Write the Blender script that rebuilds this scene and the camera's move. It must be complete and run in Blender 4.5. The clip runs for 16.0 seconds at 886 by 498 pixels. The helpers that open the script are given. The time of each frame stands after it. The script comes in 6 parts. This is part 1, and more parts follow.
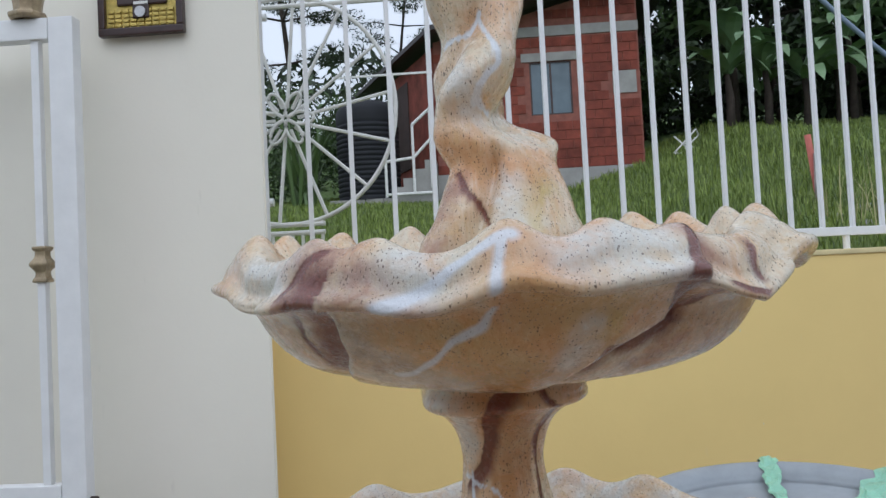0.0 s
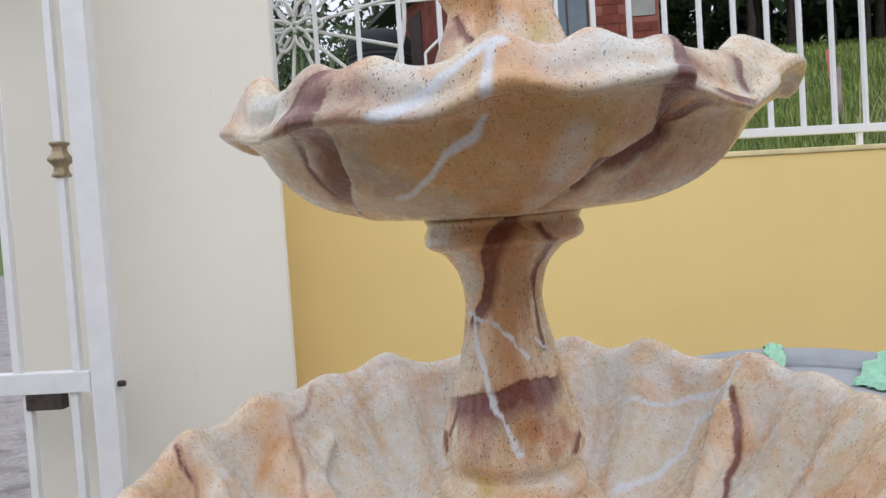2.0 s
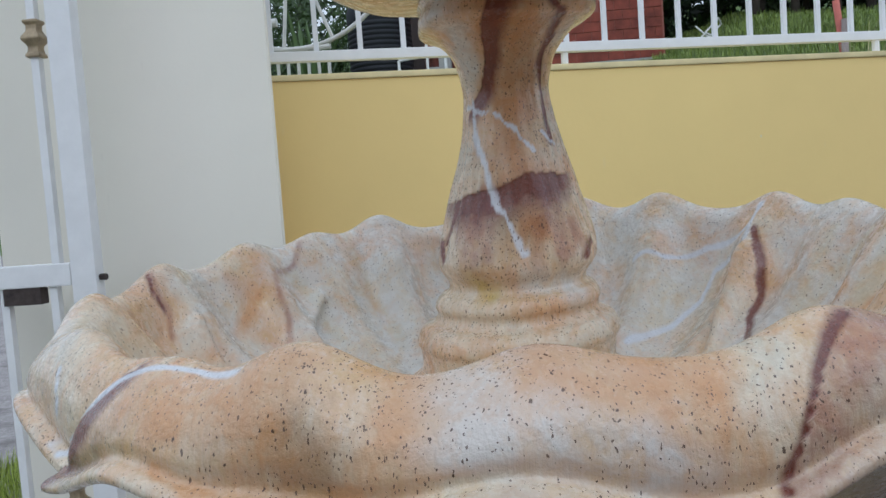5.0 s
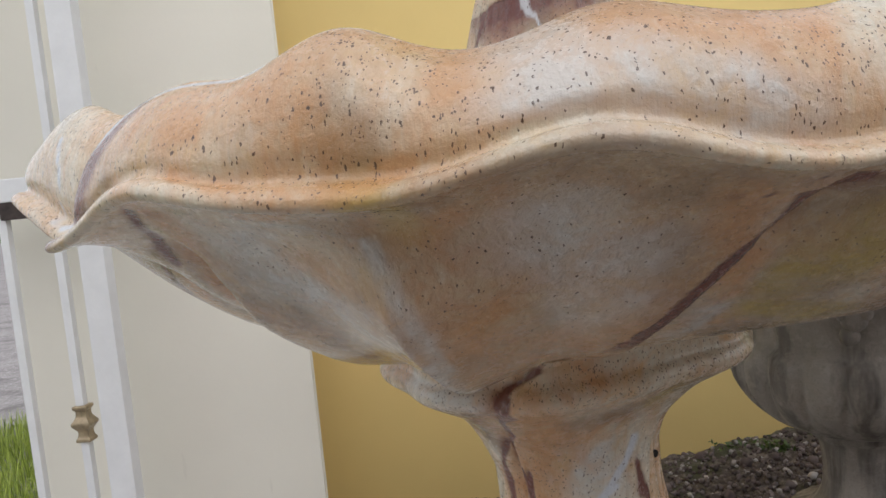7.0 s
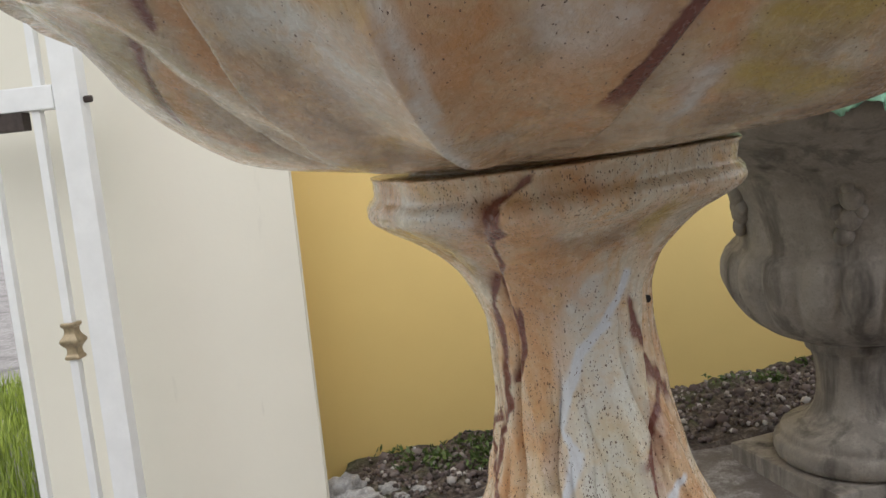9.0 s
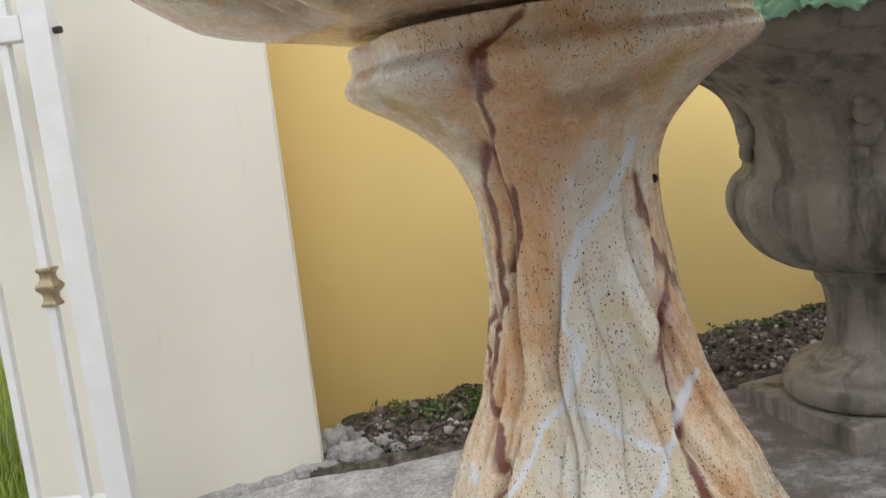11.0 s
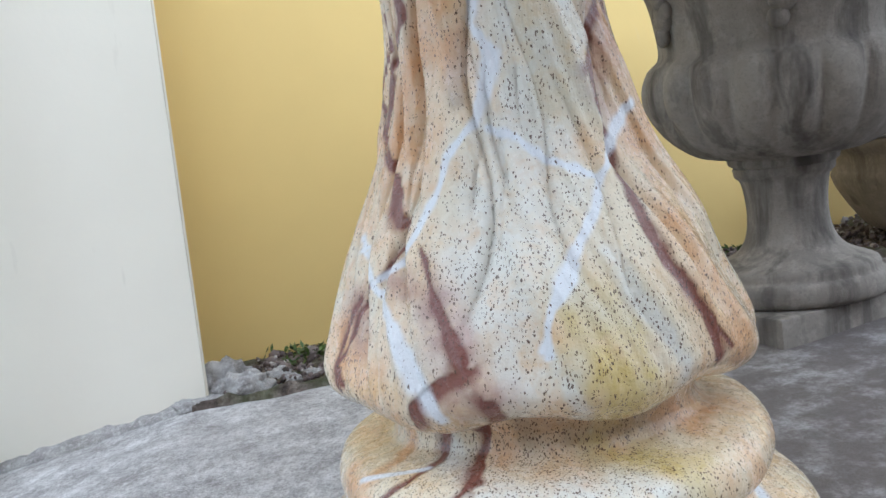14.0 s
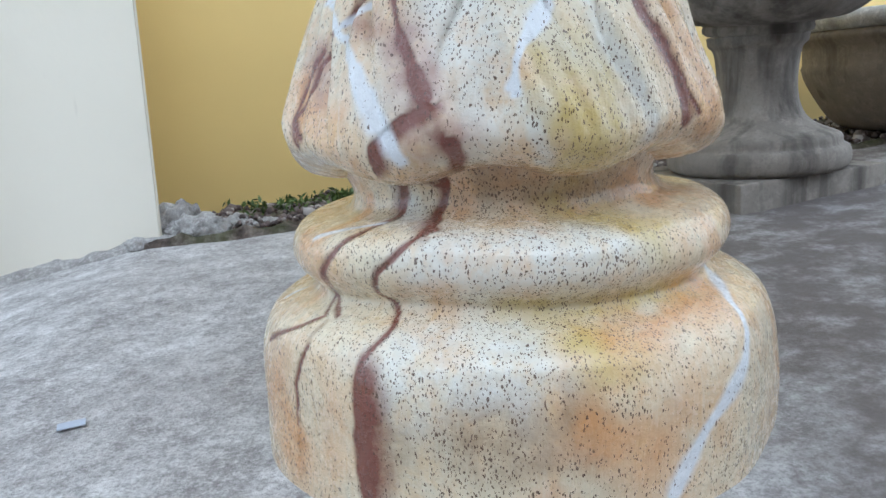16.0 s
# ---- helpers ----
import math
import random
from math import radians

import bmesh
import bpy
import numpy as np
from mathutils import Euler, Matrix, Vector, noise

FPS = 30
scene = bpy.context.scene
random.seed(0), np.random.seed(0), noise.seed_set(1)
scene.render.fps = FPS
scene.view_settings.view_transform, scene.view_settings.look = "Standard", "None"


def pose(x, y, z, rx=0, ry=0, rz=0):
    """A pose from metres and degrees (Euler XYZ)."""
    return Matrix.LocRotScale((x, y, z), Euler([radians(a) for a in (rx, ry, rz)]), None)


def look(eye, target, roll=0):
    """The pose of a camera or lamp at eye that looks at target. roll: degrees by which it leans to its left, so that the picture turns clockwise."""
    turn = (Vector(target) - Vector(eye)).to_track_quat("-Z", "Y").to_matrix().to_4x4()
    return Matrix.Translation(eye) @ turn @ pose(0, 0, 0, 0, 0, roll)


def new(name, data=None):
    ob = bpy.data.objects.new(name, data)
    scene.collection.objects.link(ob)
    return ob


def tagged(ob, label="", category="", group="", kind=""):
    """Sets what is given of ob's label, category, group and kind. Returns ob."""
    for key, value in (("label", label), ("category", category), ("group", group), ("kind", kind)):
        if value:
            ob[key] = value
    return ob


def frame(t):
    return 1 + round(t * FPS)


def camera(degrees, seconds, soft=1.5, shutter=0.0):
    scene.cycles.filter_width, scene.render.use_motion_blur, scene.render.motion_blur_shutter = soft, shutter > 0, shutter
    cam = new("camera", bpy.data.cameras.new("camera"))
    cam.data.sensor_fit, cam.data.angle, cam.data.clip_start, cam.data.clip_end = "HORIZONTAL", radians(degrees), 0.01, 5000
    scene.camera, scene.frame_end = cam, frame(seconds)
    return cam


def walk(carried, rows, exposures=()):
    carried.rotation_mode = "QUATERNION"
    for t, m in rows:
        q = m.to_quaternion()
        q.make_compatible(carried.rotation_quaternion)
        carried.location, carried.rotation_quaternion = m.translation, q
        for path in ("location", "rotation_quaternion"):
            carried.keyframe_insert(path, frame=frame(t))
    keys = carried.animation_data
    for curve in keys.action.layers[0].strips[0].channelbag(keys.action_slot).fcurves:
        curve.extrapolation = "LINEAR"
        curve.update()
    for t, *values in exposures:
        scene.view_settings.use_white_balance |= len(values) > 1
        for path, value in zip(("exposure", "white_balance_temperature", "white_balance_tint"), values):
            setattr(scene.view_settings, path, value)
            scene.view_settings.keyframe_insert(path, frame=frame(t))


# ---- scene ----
cam = camera(58.7, 16.0)
PATH = [
    (0, (0.082, 0.143, 1.395), (-0.035, 2.138, 1.475), -2.9),
    (0.5, (0.089, 0.133, 1.371), (-0.061, 2.126, 1.44), -3.4),
    (1, (0.09, 0.118, 1.341), (-0.073, 2.111, 1.356), -4.1),
    (1.5, (0.092, 0.121, 1.317), (-0.057, 2.115, 1.279), -3.3),
    (2, (0.097, 0.114, 1.289), (-0.073, 2.105, 1.209), -3.8),
    (2.5, (0.102, 0.111, 1.258), (-0.043, 2.105, 1.191), -3.8),
    (3, (0.102, 0.116, 1.225), (-0.093, 2.106, 1.19), -5.0),
    (3.2, (0.103, 0.12, 1.206), (-0.079, 2.111, 1.165), -4.8),
    (5.3, (0.078, 0.214, 1.051), (-0.098, 2.202, 0.92), -4.1),
    (5.5, (0.076, 0.223, 1.03), (-0.113, 2.211, 0.91), -4.6),
    (6, (0.063, 0.224, 0.989), (-0.122, 2.211, 0.857), -4.6),
    (6.5, (0.047, 0.228, 0.947), (-0.164, 2.21, 0.777), -3.9),
    (7, (0.034, 0.235, 0.917), (-0.138, 2.22, 0.737), -5.5),
    (7.5, (0.014, 0.24, 0.888), (-0.111, 2.225, 0.671), -5.9),
    (8, (0.028, 0.228, 0.844), (-0.137, 2.21, 0.637), -5.8),
    (8.5, (0.027, 0.233, 0.803), (-0.118, 2.217, 0.593), -5.5),
    (9, (0.025, 0.236, 0.768), (-0.136, 2.217, 0.549), -5.7),
    (9.5, (0.029, 0.248, 0.734), (-0.135, 2.228, 0.504), -6.5),
    (10, (0.023, 0.253, 0.697), (-0.148, 2.23, 0.449), -6.8),
    (10.2, (0.018, 0.272, 0.694), (-0.162, 2.246, 0.422), -7.1),
    (12.3, (0.026, 0.326, 0.531), (-0.047, 2.317, 0.352), -5.3),
    (12.5, (0.023, 0.346, 0.51), (-0.024, 2.338, 0.344), -5.6),
    (13, (0.018, 0.377, 0.465), (0.012, 2.371, 0.317), -6.9),
    (13.5, (0.01, 0.393, 0.428), (-0.009, 2.385, 0.252), -7.2),
    (14, (0.004, 0.412, 0.381), (0.074, 2.402, 0.193), -6.3),
    (14.5, (0.004, 0.42, 0.343), (0.117, 2.4, 0.091), -5.0),
    (15, (0.0, 0.418, 0.309), (0.158, 2.385, -0.018), -4.2),
    (15.5, (-0.005, 0.42, 0.281), (0.174, 2.379, -0.077), -3.4),
    (16, (-0.006, 0.41, 0.257), (0.143, 2.364, -0.142), -2.4),
]
EXPOSURES = [(0, -1.0, 5600, 10), (1, -0.81, 5550, 17), (2, -0.72, 5950, 14), (2.5, -0.57, 5750, 12), (5.5, -1.02, 5400, 8), (6, -0.74, 5750, 10), (6.5, -0.78, 6000, 12), (7, -0.70, 6150, 12), (7.5, -0.27, 6150, 11), (9.5, -0.39, 6300, 9), (12.5, -0.17, 6000, 10), (13, -0.14, 5600, 12), (13.5, -0.11, 5500, 10), (15, -0.03, 5400, 5), (16, -0.05, 5350, 5)]
walk(cam, [(t, look(eye, target, roll)) for t, eye, target, roll in PATH], EXPOSURES)

# world and light: bright overcast day
world = bpy.data.worlds.new("world")
scene.world = world
world.use_nodes = True
wn, wl = world.node_tree.nodes, world.node_tree.links
sky = wn.new("ShaderNodeTexSky")
sky.sky_type, sky.sun_disc = "NISHITA", False
sky.sun_elevation, sky.sun_rotation = radians(50), radians(174)
sky.air_density, sky.dust_density = 1.0, 4.0
haze = wn.new("ShaderNodeHueSaturation")
haze.inputs["Saturation"].default_value = 0.4
wl.new(sky.outputs[0], haze.inputs["Color"])
cloud = wn.new("ShaderNodeMix")          # thin bright cloud over the whole sky
cloud.data_type = "RGBA"
cloud.inputs[0].default_value = 0.7
cloud.inputs[7].default_value = (14.5, 14.7, 14.9, 1)
wl.new(haze.outputs[0], cloud.inputs[6])
wl.new(cloud.outputs[2], wn["Background"].inputs["Color"])
wn["Background"].inputs["Strength"].default_value = 0.15
sun = new("sun", bpy.data.lights.new("sun", "SUN"))
sun.data.energy, sun.data.angle, sun.data.color = 1.55, radians(70), (1, 0.97, 0.925)
sun.matrix_world = look((0.40, -3.84, 4.60), (0, 0, 0))


# ---- materials ----
def material(name, rough=0.6, metal=0.0):
    m = bpy.data.materials.new(name)
    m.use_nodes = True
    nt = m.node_tree
    b = nt.nodes["Principled BSDF"]
    b.inputs["Roughness"].default_value, b.inputs["Metallic"].default_value = rough, metal
    return m, nt, b


def node(nt, kind, **values):
    n = nt.nodes.new(kind)
    for key, value in values.items():
        n.inputs[key.replace("_", " ")].default_value = value
    return n


def coords(nt, scale=(1, 1, 1), world_space=False):
    if world_space:
        src = nt.nodes.new("ShaderNodeNewGeometry").outputs["Position"]
    else:
        src = nt.nodes.new("ShaderNodeTexCoord").outputs["Object"]
    mp = nt.nodes.new("ShaderNodeMapping")
    mp.inputs["Scale"].default_value = scale
    nt.links.new(src, mp.inputs["Vector"])
    return mp.outputs["Vector"]


def noise_tex(nt, vec, scale, detail=4.0, rough=0.6, distortion=0.0):
    n = node(nt, "ShaderNodeTexNoise", Scale=scale, Detail=detail, Roughness=rough, Distortion=distortion)
    nt.links.new(vec, n.inputs["Vector"])
    return n.outputs["Fac"]


def ramp(nt, fac, stops):
    r = nt.nodes.new("ShaderNodeValToRGB")
    while len(r.color_ramp.elements) < len(stops):
        r.color_ramp.elements.new(0.5)
    for e, (p, c) in zip(r.color_ramp.elements, stops):
        e.position = p
        e.color = (*c, 1) if len(c) == 3 else c
    nt.links.new(fac, r.inputs["Fac"])
    return r.outputs["Color"]


def grey(nt, fac, a, b):
    if a > b:
        return ramp(nt, fac, [(b, (1, 1, 1)), (a, (0, 0, 0))])
    return ramp(nt, fac, [(a, (0, 0, 0)), (b, (1, 1, 1))])


def blend(nt, fac, a, b, mode="MIX"):
    n = nt.nodes.new("ShaderNodeMix")
    n.data_type, n.blend_type = "RGBA", mode
    for value, sock in ((fac, n.inputs[0]), (a, n.inputs[6]), (b, n.inputs[7])):
        if isinstance(value, (int, float)):
            sock.default_value = value
        elif isinstance(value, tuple):
            sock.default_value = (*value, 1)
        else:
            nt.links.new(value, sock)
    return n.outputs[2]


def math_node(nt, op, a, b=0.0, clamp=False):
    n = nt.nodes.new("ShaderNodeMath")
    n.operation, n.use_clamp = op, clamp
    for value, sock in ((a, n.inputs[0]), (b, n.inputs[1])):
        if isinstance(value, (int, float)):
            sock.default_value = value
        else:
            nt.links.new(value, sock)
    return n.outputs[0]


def bump(nt, bsdf, height, strength=0.3, distance=0.01):
    n = node(nt, "ShaderNodeBump", Strength=strength, Distance=distance)
    nt.links.new(height, n.inputs["Height"])
    nt.links.new(n.outputs[0], bsdf.inputs["Normal"])


def plain(name, colour, rough=0.5, metal=0.0, vary=0.12, scale=9.0, relief=0.1):
    """A material of one colour with two scales of variation and fine relief."""
    m, nt, b = material(name, rough, metal)
    v = coords(nt, world_space=True)
    big, small = noise_tex(nt, v, scale, 3), noise_tex(nt, v, scale * 11, 3)
    dark = tuple(c * (1 - vary) for c in colour)
    light = tuple(min(1, c * (1 + vary)) for c in colour)
    c = blend(nt, grey(nt, big, 0.3, 0.7), dark, light)
    c = blend(nt, math_node(nt, "MULTIPLY", grey(nt, small, 0.5, 0.75), 0.35), c, dark)
    nt.links.new(c, b.inputs["Base Color"])
    bump(nt, b, small, relief, 0.002)
    return m


def speckled(name):
    """Painted faux marble: cream ground, orange, ochre and grey clouds, plum patches, white veins, dark flecks."""
    m, nt, b = material(name, 0.4)
    v = coords(nt, world_space=True)
    n1, n2 = noise_tex(nt, v, 8.5, 5, 0.6, 0.6), noise_tex(nt, coords(nt, (1, 1, 0.6), True), 16.0, 5, 0.65, 0.8)
    n3, n4 = noise_tex(nt, v, 75.0, 5, 0.7), noise_tex(nt, v, 30.0, 5, 0.65, 0.5)
    streak = noise_tex(nt, coords(nt, (1, 1, 0.10), True), 75.0, 4, 0.6, 0.3)
    brush = noise_tex(nt, coords(nt, (1, 1, 0.07), True), 190.0, 3, 0.6, 0.4)
    c = ramp(nt, n1, [(0.34, (0.66, 0.40, 0.22)), (0.43, (0.69, 0.49, 0.31)), (0.51, (0.72, 0.60, 0.43)), (0.58, (0.66, 0.59, 0.46)), (0.66, (0.67, 0.45, 0.24))])
    c = blend(nt, math_node(nt, "MULTIPLY", grey(nt, n2, 0.52, 0.68), 0.55), c, (0.66, 0.31, 0.12))
    c = blend(nt, math_node(nt, "MULTIPLY", grey(nt, n4, 0.52, 0.68), 0.28), c, (0.66, 0.64, 0.56))
    c = blend(nt, math_node(nt, "MULTIPLY", grey(nt, n4, 0.47, 0.33), 0.5), c, (0.65, 0.44, 0.20))
    c = blend(nt, math_node(nt, "MULTIPLY", grey(nt, brush, 0.50, 0.70), 0.34), c, (0.50, 0.30, 0.16))
    c = blend(nt, math_node(nt, "MULTIPLY", grey(nt, brush, 0.46, 0.32), 0.30), c, (0.78, 0.73, 0.62))
    c = blend(nt, math_node(nt, "MULTIPLY", grey(nt, streak, 0.52, 0.70), 0.2), c, (0.46, 0.27, 0.14))
    c = blend(nt, math_node(nt, "MULTIPLY", grey(nt, n3, 0.52, 0.72), 0.14), c, (0.48, 0.31, 0.18))
    broken = math_node(nt, "ADD", math_node(nt, "MULTIPLY", grey(nt, n4, 0.36, 0.66), 0.85), math_node(nt, "MULTIPLY", grey(nt, n3, 0.35, 0.65), 0.35))
    # umber holds brown patches and also the basin's painted underside shade
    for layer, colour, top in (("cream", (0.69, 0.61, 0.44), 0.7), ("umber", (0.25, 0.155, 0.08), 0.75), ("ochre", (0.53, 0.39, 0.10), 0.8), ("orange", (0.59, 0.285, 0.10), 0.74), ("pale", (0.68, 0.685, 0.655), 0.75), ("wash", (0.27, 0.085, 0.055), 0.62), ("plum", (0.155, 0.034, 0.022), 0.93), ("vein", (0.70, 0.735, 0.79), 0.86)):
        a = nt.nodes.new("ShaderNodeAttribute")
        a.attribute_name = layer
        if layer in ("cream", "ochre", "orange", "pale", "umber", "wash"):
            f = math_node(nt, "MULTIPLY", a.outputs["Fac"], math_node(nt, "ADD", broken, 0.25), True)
        else:
            rag = math_node(nt, "MULTIPLY", math_node(nt, "SUBTRACT", n3, 0.5), 0.5 if layer == "vein" else 1.1)
            f = math_node(nt, "MULTIPLY", a.outputs["Fac"], math_node(nt, "ADD", rag, 1.0))
            if layer == "plum":
                f = math_node(nt, "MULTIPLY", f, math_node(nt, "ADD", math_node(nt, "MULTIPLY", streak, 0.6), 0.7))
            f = grey(nt, f, 0.15, 0.75)
        c = blend(nt, math_node(nt, "MULTIPLY", f, top), c, colour)
    # flecks: small, stretched, in drifts, denser on some parts
    stretch = coords(nt, (1, 1, 0.5), True)
    drift = grey(nt, noise_tex(nt, v, 9.0, 4), 0.34, 0.62)
    amount = nt.nodes.new("ShaderNodeAttribute")
    amount.attribute_name = "fleck"
    share = math_node(nt, "MULTIPLY", amount.outputs["Fac"], math_node(nt, "ADD", math_node(nt, "MULTIPLY", drift, 0.62), 0.18))
    va = nt.nodes.new("ShaderNodeAttribute")
    va.attribute_name = "vein"
    share = math_node(nt, "MULTIPLY", share, math_node(nt, "SUBTRACT", 1.0, math_node(nt, "MULTIPLY", va.outputs["Fac"], 0.7)))
    for scale, small, more, many in ((620.0, 0.14, 0.27, 1.25), (410.0, 0.11, 0.24, 1.0), (260.0, 0.05, 0.14, 0.4)):
        vo = node(nt, "ShaderNodeTexVoronoi", Scale=scale, Randomness=1.0)
        warp = node(nt, "ShaderNodeTexNoise", Scale=scale * 0.7, Detail=2.0)
        nt.links.new(stretch, warp.inputs["Vector"])
        nt.links.new(blend(nt, 1.7 / scale, stretch, warp.outputs["Color"], "ADD"), vo.inputs["Vector"])
        sep = nt.nodes.new("ShaderNodeSeparateColor")
        nt.links.new(vo.outputs["Color"], sep.inputs[0])
        size = math_node(nt, "ADD", math_node(nt, "MULTIPLY", sep.outputs[0], more), small)
        dots = math_node(nt, "MULTIPLY", math_node(nt, "LESS_THAN", vo.outputs["Distance"], size), math_node(nt, "LESS_THAN", sep.outputs[1], math_node(nt, "MULTIPLY", share, many)))
        c = blend(nt, math_node(nt, "MULTIPLY", dots, 0.88), c, (0.085, 0.044, 0.028))
    nt.links.new(c, b.inputs["Base Color"])
    nt.links.new(math_node(nt, "ADD", math_node(nt, "MULTIPLY", n3, 0.40), 0.06), b.inputs["Roughness"])
    b.inputs["Specular IOR Level"].default_value = 0.4
    b.inputs["Coat Weight"].default_value, b.inputs["Coat Roughness"].default_value = 0.5, 0.12
    grain = noise_tex(nt, v, 210.0, 4, 0.7)
    h = math_node(nt, "ADD", math_node(nt, "ADD", math_node(nt, "MULTIPLY", n3, 0.8), math_node(nt, "MULTIPLY", grain, 0.12)), math_node(nt, "ADD", math_node(nt, "MULTIPLY", n4, 0.5), math_node(nt, "ADD", math_node(nt, "MULTIPLY", streak, 0.6), math_node(nt, "MULTIPLY", brush, 0.35))))
    pa = nt.nodes.new("ShaderNodeAttribute")
    pa.attribute_name = "plum"
    h = math_node(nt, "SUBTRACT", h, math_node(nt, "MULTIPLY", pa.outputs["Fac"], 0.8))
    bump(nt, b, h, 0.7, 0.0040)
    return m


def concrete(name, light, dark, scale=5.0, stain=(0.10, 0.09, 0.08), stain_fac=0.6, vertical=False, relief=0.5, rough_fac=1.0, streaks=0.0):
    m, nt, b = material(name, 0.88)
    v = coords(nt, world_space=True)
    n1, n2, n3 = noise_tex(nt, v, scale, 7, 0.7), noise_tex(nt, v, scale * 6, 6, 0.75), noise_tex(nt, v, scale * 40, 5, 0.75)
    c = blend(nt, grey(nt, n1, 0.35, 0.65), dark, light)
    c = blend(nt, math_node(nt, "MULTIPLY", grey(nt, n2, 0.50, 0.62), 0.7 * rough_fac), c, tuple(min(1, x * 1.45) for x in light))
    c = blend(nt, math_node(nt, "MULTIPLY", grey(nt, n3, 0.52, 0.62), 0.6 * rough_fac), c, tuple(x * 0.5 for x in dark))
    sv = coords(nt, (1, 1, 0.16) if vertical else (0.8, 1.1, 1), True)
    n4 = noise_tex(nt, sv, scale * (2.2 if vertical else 0.5), 4, 0.6)
    c = blend(nt, math_node(nt, "MULTIPLY", grey(nt, n4, 0.52, 0.66), stain_fac), c, stain)
    if streaks:
        n5 = noise_tex(nt, coords(nt, (1, 1, 0.10), True), 17, 5, 0.65, 0.4)
        c = blend(nt, math_node(nt, "MULTIPLY", grey(nt, n5, 0.50, 0.62), streaks), c, tuple(x * 0.9 for x in stain))
    nt.links.new(c, b.inputs["Base Color"])
    bump(nt, b, math_node(nt, "ADD", n3, n2), relief, 0.004)
    return m


def yard_concrete(name):
    """Old rough yard concrete: pale worn grains over grey, a brown damp area on one side."""
    m, nt, b = material(name, 0.9)
    v = coords(nt, world_space=True)
    n1, n2, n3, n4 = noise_tex(nt, v, 13, 9, 0.72), noise_tex(nt, v, 3.2, 5, 0.65), noise_tex(nt, v, 260, 4, 0.75), noise_tex(nt, v, 2.4, 6, 0.7)
    n5 = noise_tex(nt, v, 75, 6, 0.75)
    c = ramp(nt, n1, [(0.36, (0.29, 0.275, 0.27)), (0.46, (0.40, 0.385, 0.38)), (0.54, (0.50, 0.49, 0.485)), (0.63, (0.66, 0.65, 0.645))])
    c = blend(nt, math_node(nt, "MULTIPLY", grey(nt, n5, 0.51, 0.62), 0.5), c, (0.19, 0.175, 0.17))
    c = blend(nt, math_node(nt, "MULTIPLY", grey(nt, n5, 0.47, 0.36), 0.5), c, (0.76, 0.75, 0.74))
    c = blend(nt, math_node(nt, "MULTIPLY", grey(nt, n3, 0.52, 0.62), 0.5), c, (0.15, 0.14, 0.135))
    c = blend(nt, math_node(nt, "MULTIPLY", grey(nt, n3, 0.46, 0.38), 0.4), c, (0.74, 0.72, 0.71))
    c = blend(nt, math_node(nt, "MULTIPLY", grey(nt, n2, 0.48, 0.62), 0.30), c, (0.24, 0.215, 0.205))
    sep = nt.nodes.new("ShaderNodeSeparateXYZ")
    nt.links.new(v, sep.inputs[0])
    damp = math_node(nt, "ADD", math_node(nt, "MULTIPLY", sep.outputs[0], 0.9), n4)
    c = blend(nt, math_node(nt, "MULTIPLY", math_node(nt, "MULTIPLY", grey(nt, damp, 0.64, 0.82), 0.9), math_node(nt, "ADD", math_node(nt, "MULTIPLY", grey(nt, n1, 0.60, 0.46), 0.4), 0.6)), c, (0.13, 0.11, 0.10))
    nt.links.new(c, b.inputs["Base Color"])
    bump(nt, b, math_node(nt, "ADD", n1, math_node(nt, "MULTIPLY", n3, 0.5)), 1.0, 0.006)
    return m


def wall_paint(name, colour, grime, rough=0.75):
    """Painted render: faint brush unevenness, a few scratches and stains, dirt splashes."""
    m, nt, b = material(name, rough)
    v = coords(nt, world_space=True)
    n1, n2 = noise_tex(nt, v, 1.7, 4, 0.6), noise_tex(nt, v, 55.0, 4, 0.6)
    n3 = noise_tex(nt, coords(nt, (1, 1, 0.25), True), 30.0, 3, 0.5)
    c = blend(nt, grey(nt, n1, 0.3, 0.7), tuple(x * 0.93 for x in colour), colour)
    c = blend(nt, math_node(nt, "MULTIPLY", grey(nt, n3, 0.70, 0.76), 0.10), c, grime)
    vo = node(nt, "ShaderNodeTexVoronoi", Scale=14.0)
    nt.links.new(coords(nt, (1, 1, 0.6), True), vo.inputs["Vector"])
    sep = nt.nodes.new("ShaderNodeSeparateColor")
    nt.links.new(vo.outputs["Color"], sep.inputs[0])
    dots = math_node(nt, "LESS_THAN", vo.outputs["Distance"], math_node(nt, "MULTIPLY", sep.outputs[0], 0.055))
    dots = math_node(nt, "MULTIPLY", dots, math_node(nt, "GREATER_THAN", sep.outputs[1], 0.6))
    c = blend(nt, math_node(nt, "MULTIPLY", dots, 0.6), c, grime)
    nt.links.new(c, b.inputs["Base Color"])
    bump(nt, b, n2, 0.12, 0.003)
    return m


def leafy(name, dark, light, rough=0.55):
    m, nt, b = material(name, rough)
    info = nt.nodes.new("ShaderNodeNewGeometry")
    c = ramp(nt, info.outputs["Random Per Island"], [(0.0, dark), (0.6, light), (1.0, tuple(x * 1.35 for x in light))])
    n1 = noise_tex(nt, coords(nt, world_space=True), 1.3, 3)
    c = blend(nt, math_node(nt, "MULTIPLY", grey(nt, n1, 0.35, 0.65), 0.5), c, dark)
    nt.links.new(c, b.inputs["Base Color"])
    return m


